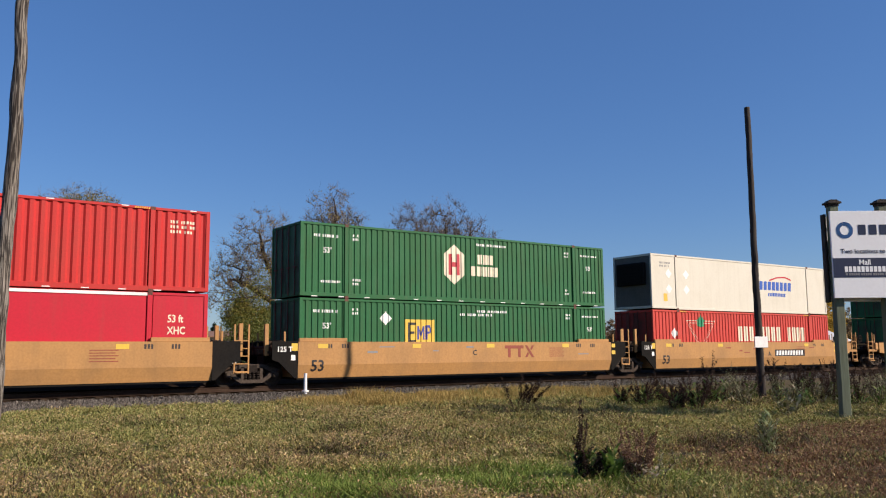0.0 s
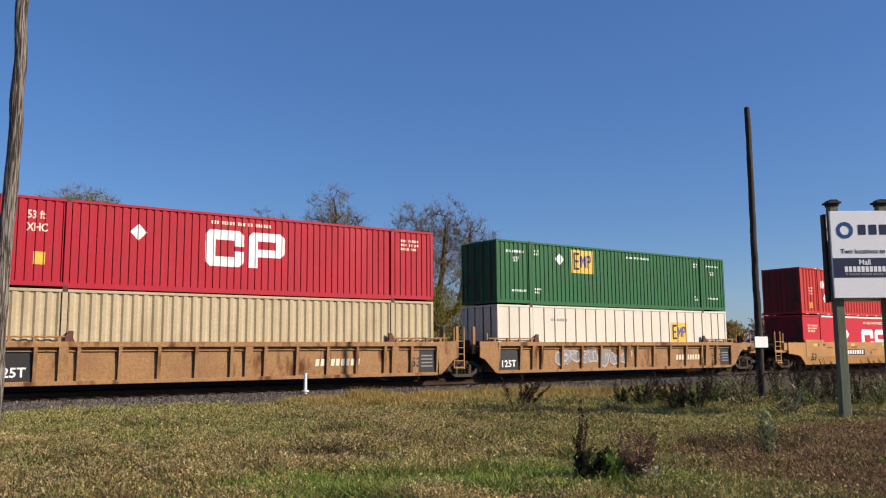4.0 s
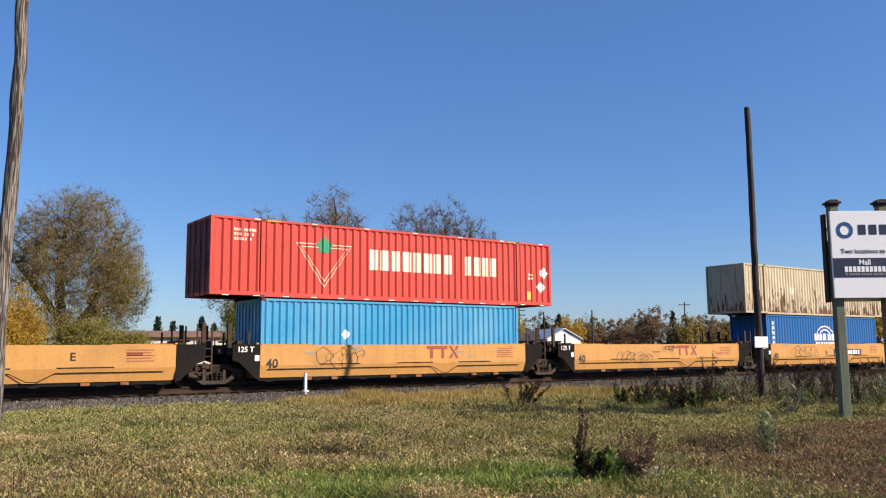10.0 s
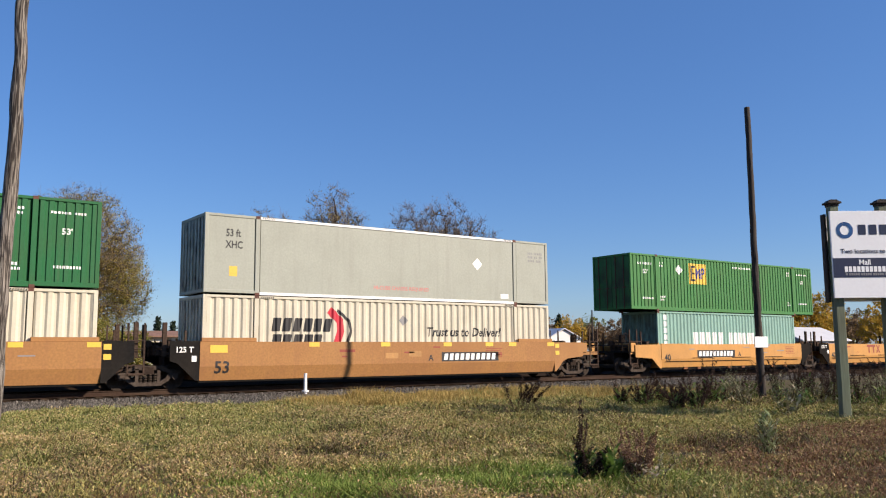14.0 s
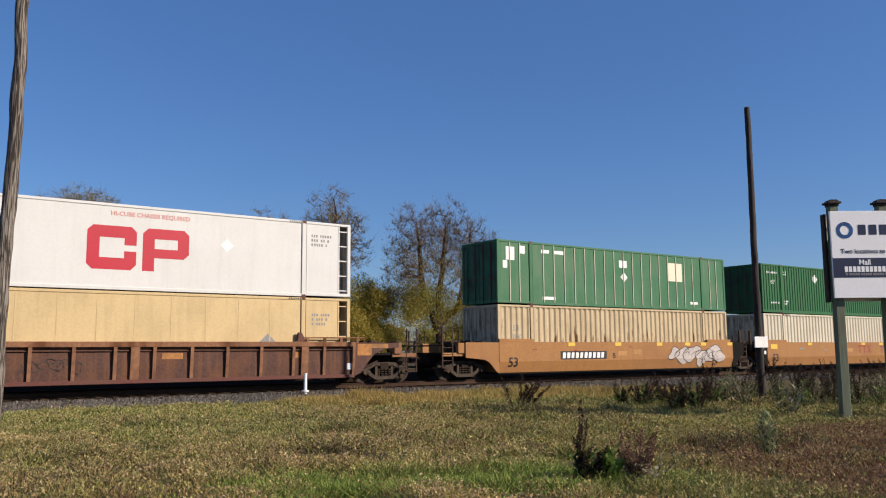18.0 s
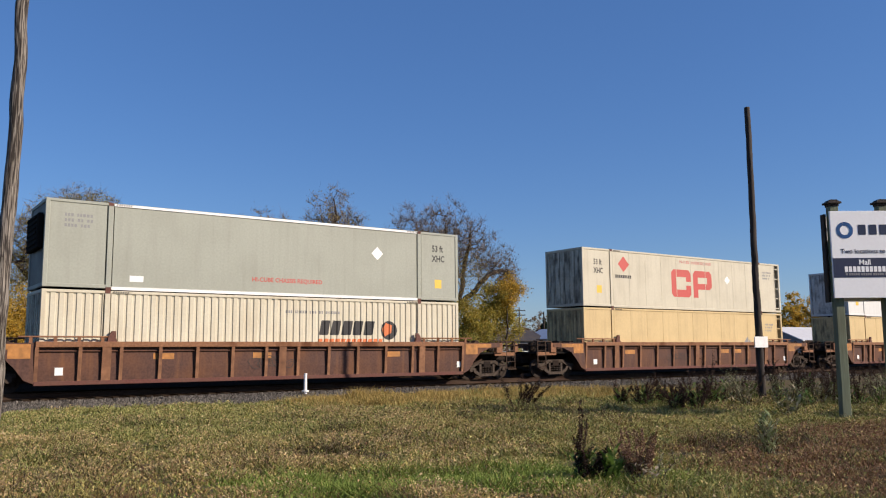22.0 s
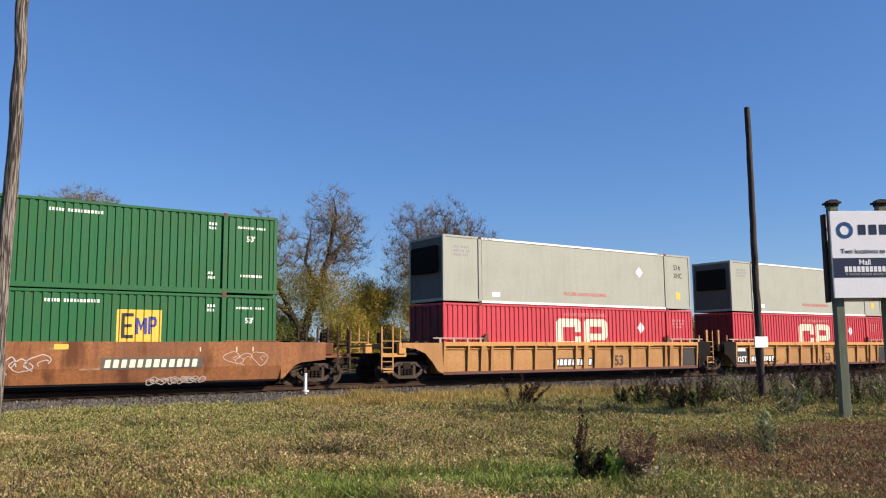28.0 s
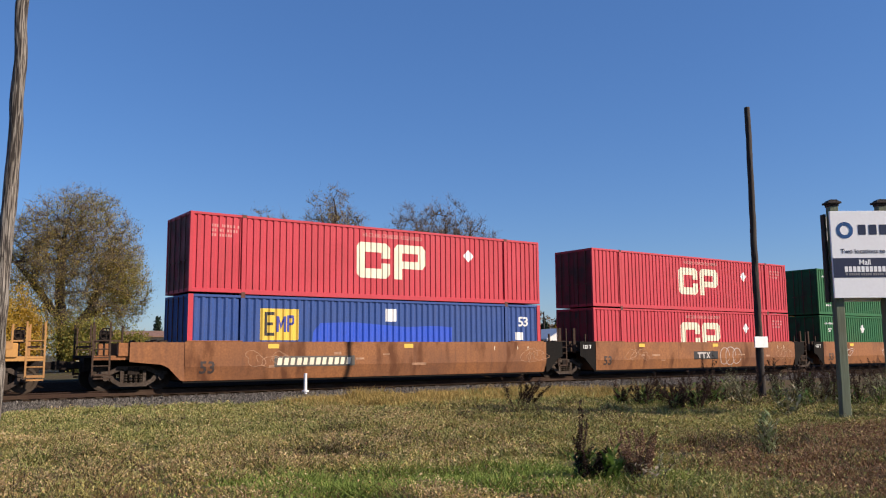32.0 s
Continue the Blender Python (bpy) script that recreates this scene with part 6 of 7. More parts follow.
def blob_points(rng, blobs, n, shell=0.45):
    w = np.array([b[6] for b in blobs], dtype=float)
    pick = rng.choice(len(blobs), n, p=w / w.sum())
    d = rng.normal(size=(n, 3))
    d /= np.linalg.norm(d, axis=1)[:, None]
    r = rng.uniform(0, 1, n) ** shell
    b = np.array([q[:6] for q in blobs])[pick]
    return b[:, :3] + d * r[:, None] * b[:, 3:6]


def sticks(segments, sides):
    """Tapered sticks: rows of (p, q, r0, r1) as one set of quads."""
    p, q = np.array([s[0] for s in segments]), np.array([s[1] for s in segments])
    r0, r1 = np.array([s[2] for s in segments])[:, None], np.array([s[3] for s in segments])[:, None]
    z = q - p
    z /= np.linalg.norm(z, axis=1)[:, None] + 1e-9
    ref = np.where(np.abs(z[:, 2:3]) > 0.9, np.array([[1.0, 0, 0]]), np.array([[0, 0, 1.0]]))
    x = np.cross(z, ref)
    x /= np.linalg.norm(x, axis=1)[:, None] + 1e-9
    y = np.cross(z, x)
    out = []
    for k in range(sides):
        a, b = 2 * math.pi * k / sides, 2 * math.pi * (k + 1) / sides
        da, db = math.cos(a) * x + math.sin(a) * y, math.cos(b) * x + math.sin(b) * y
        out.append(np.stack([p + da * r0, p + db * r0, q + db * r1, q + da * r1], 1))
    return np.concatenate(out).reshape(-1, 3)


def leaf_blades(rng, centres, size, droop=0.0):
    n = len(centres)
    a = rng.normal(size=(n, 3))
    a[:, 2] -= droop
    a /= np.linalg.norm(a, axis=1)[:, None]
    b = np.cross(a, rng.normal(size=(n, 3)))
    b /= np.linalg.norm(b, axis=1)[:, None]
    s = (size * rng.uniform(0.6, 1.4, n))[:, None]
    return np.stack([centres - a * s * 0.6, centres + a * s * 0.35 + b * s * 0.45, centres + a * s * 0.35 - b * s * 0.45], 1).reshape(-1, 3)


def tree(x, y, limbs, blobs, tips, leaves, seed, label, twigs=3, tip_r=0.015, droop=0.0, step=0.55, category="tree", name="tree"):
    """A tree whose limbs are given and whose branches grow from the nearest limb into the crown's masses.
    leaves: rows of (material, count, size, masses)."""
    rng = np.random.default_rng(seed)
    root = tagged(new(name), label, category)
    z0 = ground_height(x, y)
    root.location = (x, y, z0)
    pos, par = [], []
    def add(p, parent):
        pos.append(np.array(p, dtype=float)), par.append(parent)
        return len(pos) - 1
    for k, limb in enumerate(limbs):
        if k == 0:
            last = add(limb[0], -1)
        else:
            last = int(np.argmin([np.linalg.norm(q - np.array(limb[0])) for q in pos]))
        for a, b in zip(limb, limb[1:]):
            a, b = np.array(a, dtype=float), np.array(b, dtype=float)
            m = max(1, int(np.linalg.norm(b - a) / 0.5))
            for j in range(1, m + 1):
                last = add(a + (b - a) * j / m + rng.normal(size=3) * 0.05, last)
    n_limb = len(pos)
    goals = blob_points(rng, blobs, tips)
    base = np.array(pos)
    order = np.argsort([np.min(np.linalg.norm(base - g, axis=1)) for g in goals])
    arr = np.zeros((n_limb + tips * 14, 3))
    arr[:n_limb] = base
    ends = []
    for g in goals[order]:
        n = len(pos)
        d = np.linalg.norm(arr[:n] - g, axis=1) + 0.5 * np.maximum(0, arr[:n, 2] - g[2]) + np.where(arr[:n, 2] < 1.2, 2.0, 0)
        last = int(np.argmin(d))
        a = arr[last].copy()
        length = np.linalg.norm(g - a)
        m = min(12, max(1, int(length / step)))
        bow = np.array([0, 0, 0.12 * length * (1 - droop)])
        for j in range(1, m + 1):
            f = j / m
            p = a + (g - a) * f + bow * math.sin(math.pi * f) + rng.normal(size=3) * 0.06
            last = add(p, last)
            arr[last] = p
        ends.append(last)
    load = np.ones(len(pos)) * 0.35
    for i in range(len(pos) - 1, 0, -1):
        if par[i] >= 0:
            load[par[i]] += load[i]
    rad = tip_r * np.maximum(load, 0.35) ** 0.5
    rad[:n_limb] *= 1.45
    thick, thin = [], []
    for i in range(1, len(pos)):
        j = par[i]
        if j < 0:
            continue
        (thick if rad[i] > 0.05 else thin).append((pos[j], pos[i], min(rad[j], rad[i] * 1.35), rad[i]))
    if thick:
        part("trunk", quads_mesh("trunk", sticks(thick, 7)), M["bark"], root, "dark rough bark")
    # fine twigs round the branch ends
    tw = []
    for e in ends:
        for _ in range(twigs):
            d = rng.normal(size=3) * 0.27
            d[2] = abs(d[2]) * (1 - 2 * droop) + 0.1 - droop * 0.5
            tw.append((pos[e], pos[e] + d, 0.008, 0.003))
    br = part("twig_mass", quads_mesh("twig_mass", np.concatenate([sticks(thin, 4), sticks(tw, 3)]) if tw else sticks(thin, 4)), M["twig"], root, "fine bare branches")
    tagged(br, kind="stuff")
    for material, count, size, masses in leaves:
        pts = blob_points(rng, masses, count, 0.5)
        tipp = np.array([pos[e] for e in ends])
        near = tipp[rng.integers(0, len(tipp), count)] + rng.normal(size=(count, 3)) * 0.24
        use = np.where((rng.uniform(size=count) < 0.85)[:, None], near, pts) if masses is blobs else pts
        cl = part("crown", quads_mesh("crown", leaf_blades(rng, use, size, droop), 3), M[material], root)
        tagged(cl, kind="stuff")
    return root


def build_trees():
    b = [(0.2, 0, 7.8, 4.0, 3.2, 3.8, 5), (-2.3, 0, 6.6, 2.6, 2.5, 3.3, 2), (2.6, 0, 5.2, 2.2, 2.4, 2.9, 2), (0.0, 0, 3.2, 3.8, 2.8, 1.9, 1.2)]
    tree(11.1, 55.8, [[(0, 0, -0.2), (-0.3, 0, 1.6), (-0.6, 0, 4.0), (-0.7, 0.2, 7.5), (-0.4, 0, 9.6)], [(-0.3, 0, 1.8), (1.1, -0.2, 3.9), (2.0, 0, 6.2), (2.3, 0.3, 8.6)], [(-0.5, 0, 3.0), (-2.0, 0.3, 5.2), (-3.2, 0, 6.6)], [(0.6, 0, 3.2), (2.6, 0.5, 4.4), (3.9, 0.2, 4.6)]],
         b, 1700, [("leaf_olive", 44000, 0.072, b), ("leaf_gold", 15000, 0.065, b), ("leaf_gold", 9000, 0.065, [(3.2, 0, 6.0, 1.6, 1.8, 2.6, 1), (-3.0, 0, 4.2, 1.8, 1.8, 2.0, 0.7)]), ("leaf_mixed", 16000, 0.075, [(3.0, 0, 5.2, 1.9, 2.2, 2.6, 1), (-0.5, -0.5, 2.4, 4.0, 2.4, 1.7, 1.6), (0.8, 0, 10.2, 2.2, 2, 1.2, 0.4)])], 11, "large rounded autumn tree with thin olive-brown leaves", twigs=10)
    b = [(1.9, 0, 9.5, 2.1, 1.8, 2.9, 3), (-2.9, 0, 7.6, 3.0, 2.2, 2.7, 3.4), (0.2, 0, 6.5, 2.0, 2.0, 2.6, 2), (-5.2, 0, 5.4, 2.0, 1.6, 2.2, 1.6), (3.2, 0, 8.2, 1.7, 1.5, 2.6, 1.6)]
    tree(24.6, 50.5, [[(0, 0, -0.2), (-0.2, 0, 1.8), (0.2, 0, 3.6), (1.2, 0, 5.8), (1.7, 0, 8.2), (2.2, 0, 10.4), (2.0, 0, 11.6)], [(-0.1, 0, 1.9), (-1.0, 0, 3.6), (-1.9, 0, 5.3), (-2.9, 0.2, 7.2), (-3.4, 0, 8.8)], [(1.5, 0, 7.0), (2.9, 0.2, 8.6), (3.9, 0, 10.2)], [(-0.9, 0, 3.5), (-2.8, -0.3, 4.5), (-4.6, 0, 5.6)], [(0.9, 0, 5.0), (0.1, 0.3, 7.2), (0.3, 0, 9.2)]],
         b, 850, [("leaf_mixed", 16000, 0.09, [(-2.4, 0, 5.2, 2.6, 1.8, 1.9, 1.5), (0.3, 0, 4.6, 1.9, 1.6, 2.0, 1.4), (-4.2, 0, 4.0, 1.8, 1.5, 1.7, 1)]), ("leaf_olive", 9000, 0.075, b), ("leaf_gold", 14000, 0.09, [(2.5, -0.3, 3.8, 2.1, 1.5, 2.8, 2), (0.8, 0, 5.6, 1.6, 1.4, 1.6, 0.7)]), ("leaf_gold", 5000, 0.09, [(4.3, 0, 4.6, 1.2, 1.1, 2.1, 1)]), ("leaf_green", 9000, 0.09, [(-3.9, -0.5, 2.4, 2.3, 1.5, 1.6, 1), (-0.8, 0.5, 2.2, 1.6, 1.4, 1.4, 0.7)])], 12, "tall forked tree, nearly bare, with a few yellow-green leaves", twigs=11)
    b = [(-1.6, 0, 8.6, 2.2, 2.0, 2.8, 2.6), (0.9, 0, 9.2, 2.4, 1.9, 2.7, 3), (3.4, 0, 8.4, 2.3, 1.8, 2.5, 2.4), (5.6, 0, 7.1, 1.8, 1.5, 2.0, 1.6), (6.9, 0, 6.3, 1.1, 1.0, 1.5, 0.9), (-2.6, 0, 6.2, 1.8, 1.7, 2.4, 1.6), (0.6, 0, 6.2, 2.0, 1.8, 1.8, 1)]
    tree(33.3, 48.0, [[(0, 0, -0.2), (0.1, 0, 1.4), (0.3, 0, 3.0)], [(0.3, 0, 3.0), (1.6, 0, 3.9), (3.2, 0, 5.2), (4.9, 0, 6.7), (6.2, 0, 7.1), (7.3, 0, 6.6)], [(0.2, 0, 2.8), (-0.8, 0.2, 5.0), (-1.2, 0, 7.4), (-1.4, 0, 9.6)], [(0.4, 0, 3.2), (0.6, 0.2, 5.6), (0.9, 0, 8.0), (1.0, 0, 10.4)], [(2.2, 0, 4.4), (2.8, 0.3, 7.0), (3.2, 0, 9.6)], [(3.4, 0, 5.4), (4.7, 0, 4.9), (5.6, 0, 4.0)]],
         b, 950, [("leaf_brown", 9000, 0.065, b), ("leaf_olive", 9000, 0.075, [(-1.6, 0, 7.0, 2.6, 2.0, 2.4, 1), (2.0, 0, 6.8, 2.6, 2.0, 2.2, 1)]), ("leaf_gold", 7000, 0.09, [(1.6, -0.4, 3.0, 2.4, 1.4, 1.7, 1), (-2.4, -0.3, 3.2, 1.6, 1.3, 1.8, 0.8)]), ("leaf_mixed", 15000, 0.09, [(0.2, 0.5, 4.4, 2.4, 1.6, 1.6, 1), (-1.8, 0, 4.6, 1.6, 1.4, 1.6, 0.7)])], 13, "broad spreading tree, nearly bare, with a long low limb", twigs=11)
    # golden hanging foliage and undergrowth between the large trees
    def shrub(x, y, blobs, material, count, size, seed, label, droop=0.0, tips=90):
        tree(x, y, [[(0, 0, -0.2), (0, 0, 0.8)], [(0, 0, 0.3), (0.6, 0.2, 1.3)], [(0, 0, 0.3), (-0.6, -0.2, 1.3)]], blobs, tips, [(material, int(count * 1.5), size, blobs)], seed, label, twigs=2, droop=droop, category="shrub", name="shrub")
    shrub(29.2, 49.5, [(0, 0, 3.2, 1.7, 1.4, 2.6, 2), (0.6, 0, 4.9, 1.2, 1.1, 1.4, 1), (-1.4, 0, 2.0, 1.2, 1.2, 1.6, 1)], "leaf_gold", 13260, 0.10, 21, "golden yellow autumn shrub beside the tracks")
    shrub(31.3, 52.5, [(0, 0, 2.0, 1.6, 1.2, 1.6, 2)], "leaf_yellow", 3825, 0.10, 22, "bright yellow autumn shrub under the trees")
    shrub(38.0, 47.0, [(0, 0, 4.3, 1.5, 1.3, 2.0, 2), (-1.9, 0, 3.0, 1.6, 1.3, 2.2, 2), (1.0, 0, 2.2, 1.3, 1.2, 1.8, 1)], "leaf_gold", 15300, 0.10, 23, "hanging golden foliage of a willow", droop=0.8)
    shrub(38.9, 46.4, [(0, 0, 5.4, 1.1, 1.0, 1.2, 1)], "leaf_yellow", 3315, 0.10, 24, "orange-yellow hanging foliage of a willow", droop=0.6, tips=40)
    shrub(7.1, 53.0, [(0, 0, 2.9, 1.4, 1.3, 2.4, 2), (1.2, 0, 1.6, 1.2, 1.0, 1.4, 1)], "leaf_yellow", 10710, 0.10, 25, "yellow autumn shrub by the large tree")
    shrub(11.5, 52.5, [(0, 0, 1.5, 2.3, 1.2, 1.5, 2), (2.4, 0, 1.2, 2.0, 1.1, 1.3, 1)], "leaf_mixed", 13260, 0.10, 26, "low green-brown undergrowth beneath the tree")
    shrub(22.3, 52.5, [(0, 0, 2.0, 2.0, 1.4, 2.2, 2), (-1.4, 0, 3.4, 1.1, 1.0, 1.2, 1)], "leaf_green", 11475, 0.10, 27, "dark green bush at the foot of a tree")
    shrub(26.5, 48.8, [(0, 0, 1.9, 1.8, 1.2, 2.0, 2), (1.6, 0, 1.6, 1.5, 1.1, 1.7, 1)], "leaf_gold", 11475, 0.10, 28, "yellow-green undergrowth beneath bare trees")
    shrub(32.6, 46.6, [(0, 0, 1.2, 2.4, 1.0, 1.3, 2), (3.2, 0, 1.4, 2.0, 1.0, 1.5, 1)], "leaf_mixed", 11730, 0.10, 29, "yellow-green undergrowth beneath bare trees")
    shrub(35.6, 51.0, [(0, 0, 1.7, 2.4, 1.0, 1.8, 2), (2.6, 0, 1.4, 2.0, 1.0, 1.5, 1)], "leaf_gold", 9000, 0.10, 30, "yellow-green undergrowth beneath bare trees")
    shrub(30.4, 54.0, [(0, 0, 1.8, 2.6, 1.0, 1.9, 2), (2.6, 0, 1.6, 2.0, 1.0, 1.7, 1)], "leaf_gold", 9000, 0.10, 31, "yellow-green undergrowth beneath bare trees")
    shrub(24.6, 54.5, [(0, 0, 2.0, 2.6, 1.0, 2.1, 2)], "leaf_mixed", 8000, 0.10, 32, "yellow-green undergrowth beneath bare trees")


build_trees()


# ---- far side: buildings, far trees, wires' poles ----
M["plaster"] = mat("plaster", (0.75, 0.69, 0.58), rough=0.85, var=0.08, amount=0.2)
M["roof_red"] = mat("roof_red", (0.29, 0.165, 0.11), rough=0.8, var=0.3, grain=4, amount=0.4)
M["roof_dark"] = mat("roof_dark", (0.045, 0.04, 0.042), rough=0.85, var=0.2, amount=0.3)
M["roof_white"] = mat("roof_white", (0.74, 0.75, 0.77), rough=0.5, var=0.04, amount=0.1)
M["siding_white"] = mat("siding_white", (1.05, 1.03, 0.98), rough=0.7, var=0.05, amount=0.1)
M["siding_grey"] = mat("siding_grey", (0.30, 0.31, 0.34), rough=0.7, var=0.08, amount=0.15)
M["glass_dark"] = mat("glass_dark", (0.03, 0.035, 0.045), rough=0.15, var=0.1, amount=0.05, bump=0)


def house(x, y, rz, length, width, wall_h, ridge_h, wall_key, roof_key, label, windows=3, overhang=0.4):
    """A gabled building; its ridge runs along its length."""
    h = tagged(new("house"), label, "building")
    h.location, h.rotation_euler = (x, y, ground_height(x, y)), (0, 0, radians(rz))
    bm = bmesh.new()
    prism_x(bm, [(-width / 2, 0), (width / 2, 0), (width / 2, wall_h), (0, ridge_h - 0.1), (-width / 2, wall_h)], -length / 2, length / 2)
    part("wall", bm, M[wall_key], h)
    slope = (ridge_h - wall_h) / (width / 2)
    for s in (-1, 1):
        bm = bmesh.new()
        o = width / 2 + overhang
        prism_x(bm, [(s * o, wall_h - overhang * slope + 0.02), (0, ridge_h + 0.02), (0, ridge_h + 0.16), (s * o, wall_h - overhang * slope + 0.16)], -length / 2 - overhang, length / 2 + overhang)
        part("roof", bm, M[roof_key], h)
    for k in range(windows):
        wx = -length / 2 + (k + 0.5) * length / windows
        win = part("window", shape_of(wx - 0.55, wx + 0.55, -width / 2 - 0.05, -width / 2 + 0.05, 1.0, 2.0), M["siding_white"], h)
        part("pane", shape_of(wx - 0.47, wx + 0.47, -width / 2 - 0.065, -width / 2, 1.08, 1.92), M["glass_dark"], win)
    win = part("window", shape_of(-length / 2 - 0.05, -length / 2 + 0.05, -0.5, 0.5, 1.1, 2.0), M["siding_white"], h)
    part("pane", shape_of(-length / 2 - 0.065, -length / 2, -0.42, 0.42, 1.18, 1.92), M["glass_dark"], win)
    return h


def far_pole(x, y, top, arms, label):
    p = tagged(new("utility_pole"), label, "utility pole", "far utility poles")
    p.location = (x, y, ground_height(x, y))
    bm = bmesh.new()
    tube(bm, (0, 0, -0.2), (0, 0, top + 0.4), 0.16, 0.11, seg=8)
    part("shaft", bm, M["pole_dark"], p)
    for k in range(arms):
        bm = bmesh.new()
        box(bm, -1.2, 1.2, -0.06, 0.06, -0.07, 0.07)
        part("crossarm", bm, M["pole_dark"], p, m=pose(0, 0, top - 0.2 - 0.9 * k, rz=-35))
        for q in (-1.0, -0.4, 0.4, 1.0):
            bm = bmesh.new()
            tube(bm, (q, 0, 0.07), (q, 0, 0.25), 0.05, seg=6)
            part("insulator", bm, M["mark_grey"], p, m=pose(0, 0, top - 0.2 - 0.9 * k, rz=-35))
    return p


def conifer(x, y, h, seed):
    rng = np.random.default_rng(seed)
    root = tagged(new("conifer"), "dark green spruce tree in the distance", "tree", "far trees")
    root.location = (x, y, ground_height(x, y))
    part("trunk", quads_mesh("trunk", sticks([((0, 0, -0.2), (0, 0, h), 0.16, 0.02)], 6)), M["bark"], root)
    # drooping boughs of uneven length
    c = []
    for _ in range(150):
        f = rng.uniform(0.02, 1) ** 0.75
        a, z = rng.uniform(0, 6.283), h * (1 - f) * 0.97 + 0.2
        reach = (0.15 + f * h * 0.34) * rng.uniform(0.45, 1.2)
        u = rng.uniform(0.1, 1, 14)
        c.append(np.stack([reach * u * math.cos(a), reach * u * math.sin(a), z - 0.35 * reach * u ** 2], 1) + rng.normal(size=(14, 3)) * 0.14)
    c = np.concatenate(c)
    tagged(part("crown", quads_mesh("crown", leaf_blades(rng, c, 0.36, 0.3), 3), M["needles"], root), kind="stuff")
    return root


def far_tree(x, y, h, w, material, seed, label, count=2600):
    b = [(0, 0, h * 0.62, w * 0.42, w * 0.4, h * 0.36, 3), (-w * 0.2, 0, h * 0.45, w * 0.32, w * 0.3, h * 0.3, 1.5), (w * 0.22, 0, h * 0.42, w * 0.3, w * 0.3, h * 0.32, 1.5)]
    t = tree(x, y, [[(0, 0, -0.2), (0, 0, h * 0.3), (0.1, 0, h * 0.7)]], b, 130, [(material, int(count * 1.8), 0.30, b)], seed, label, twigs=3, tip_r=0.02, step=1.2)
    return tagged(t, group="far trees")


def build_far():
    house(25.6, 88.0, -8, 16.0, 5.0, 2.82, 3.30, "plaster", "roof_red", "long low pale building with a rusty red roof", windows=0, overhang=0.5)
    house(79.6, 86.0, 74, 7.0, 5.0, 2.7, 4.0, "siding_white", "roof_white", "small white gabled house", windows=2, overhang=0.25)
    house(71.0, 89.0, -5, 13.0, 7.0, 2.5, 3.8, "siding_grey", "roof_dark", "low house with a long dark roof", windows=2)
    house(113.4, 70.0, -4, 10.5, 9.0, 2.3, 4.1, "siding_grey", "roof_white", "low grey house with a bright white metal roof", windows=3)
    house(139.0, 60.0, -4, 14.0, 9.0, 2.6, 4.2, "siding_white", "roof_dark", "white house with a dark roof behind the sign", windows=3)
    for x, y, top, arms in ((105.3, 123.0, 9.1, 2), (95.5, 105.2, 7.3, 0), (139.7, 111.0, 10.5, 1), (102.2, 100.5, 7.5, 0), (43.0, 84.0, 6.5, 1)):
        far_pole(x, y, top, arms, "dark wooden utility pole far beyond the tracks")
    for k, (x, y, h) in enumerate(((45.2, 153.2, 8.1), (47.6, 152.0, 7.2), (51.7, 148.6, 8.0), (53.6, 147.5, 6.8), (118.5, 126.0, 9.0), (115.5, 127.0, 8.2), (137.6, 112.4, 9.6), (118.0, 77.0, 6.8), (119.7, 76.0, 6.0))):
        conifer(x, y, h, 40 + k)
    rows = [(116.6, 121.0, 8.2, 8.5, "leaf_yellow"), (138.2, 136.7, 10.0, 9.0, "leaf_green"), (124.0, 121.5, 7.2, 8.0, "leaf_brown"), (130.8, 117.4, 7.8, 9.5, "leaf_brown"), (118.3, 101.4, 9.5, 9.0, "leaf_brown"),
            (123.5, 98.0, 7.6, 8.0, "leaf_olive"), (143.0, 108.6, 8.1, 9.0, "leaf_brown"), (149.5, 107.5, 7.6, 8.0, "leaf_olive"), (156.4, 111.5, 7.8, 9.0, "leaf_brown"), (121.0, 74.8, 10.4, 7.2, "leaf_yellow"),
            (125.5, 72.4, 10.8, 7.5, "leaf_yellow"), (110.0, 131.0, 7.0, 9.0, "leaf_brown"), (102.0, 137.0, 6.5, 9.0, "leaf_brown"), (150.0, 84.0, 8.0, 10.0, "leaf_gold"), (141.0, 76.0, 8.0, 9.0, "leaf_brown"), (133.0, 68.0, 9.0, 8.0, "leaf_yellow"),
            (165.0, 96.0, 8.0, 11.0, "leaf_brown"), (62.0, 112.0, 6.0, 9.0, "leaf_olive"), (52.0, 118.0, 5.5, 9.0, "leaf_brown"), (42.0, 92.0, 5.0, 7.0, "leaf_olive"), (58.0, 96.0, 5.0, 8.0, "leaf_gold"), (16.5, 120.0, 5.5, 9.0, "leaf_brown")]
    rows += [(104 + 7.5 * k, 140 - 4.0 * k + 5 * (k % 2), 6.6 + 1.3 * ((k * 7) % 3), 10.5, ("leaf_brown", "leaf_olive", "leaf_brown", "leaf_mixed")[k % 4]) for k in range(10)]
    for k, (x, y, h, w, m) in enumerate(rows):
        far_tree(x, y, h, w, m, 60 + k, {"leaf_yellow": "yellow autumn tree in the distance", "leaf_green": "green tree in the distance", "leaf_brown": "brown, half-bare tree in the distance", "leaf_olive": "olive-brown tree in the distance", "leaf_gold": "golden autumn tree in the distance", "leaf_mixed": "yellow-green tree in the distance"}[m])


build_far()


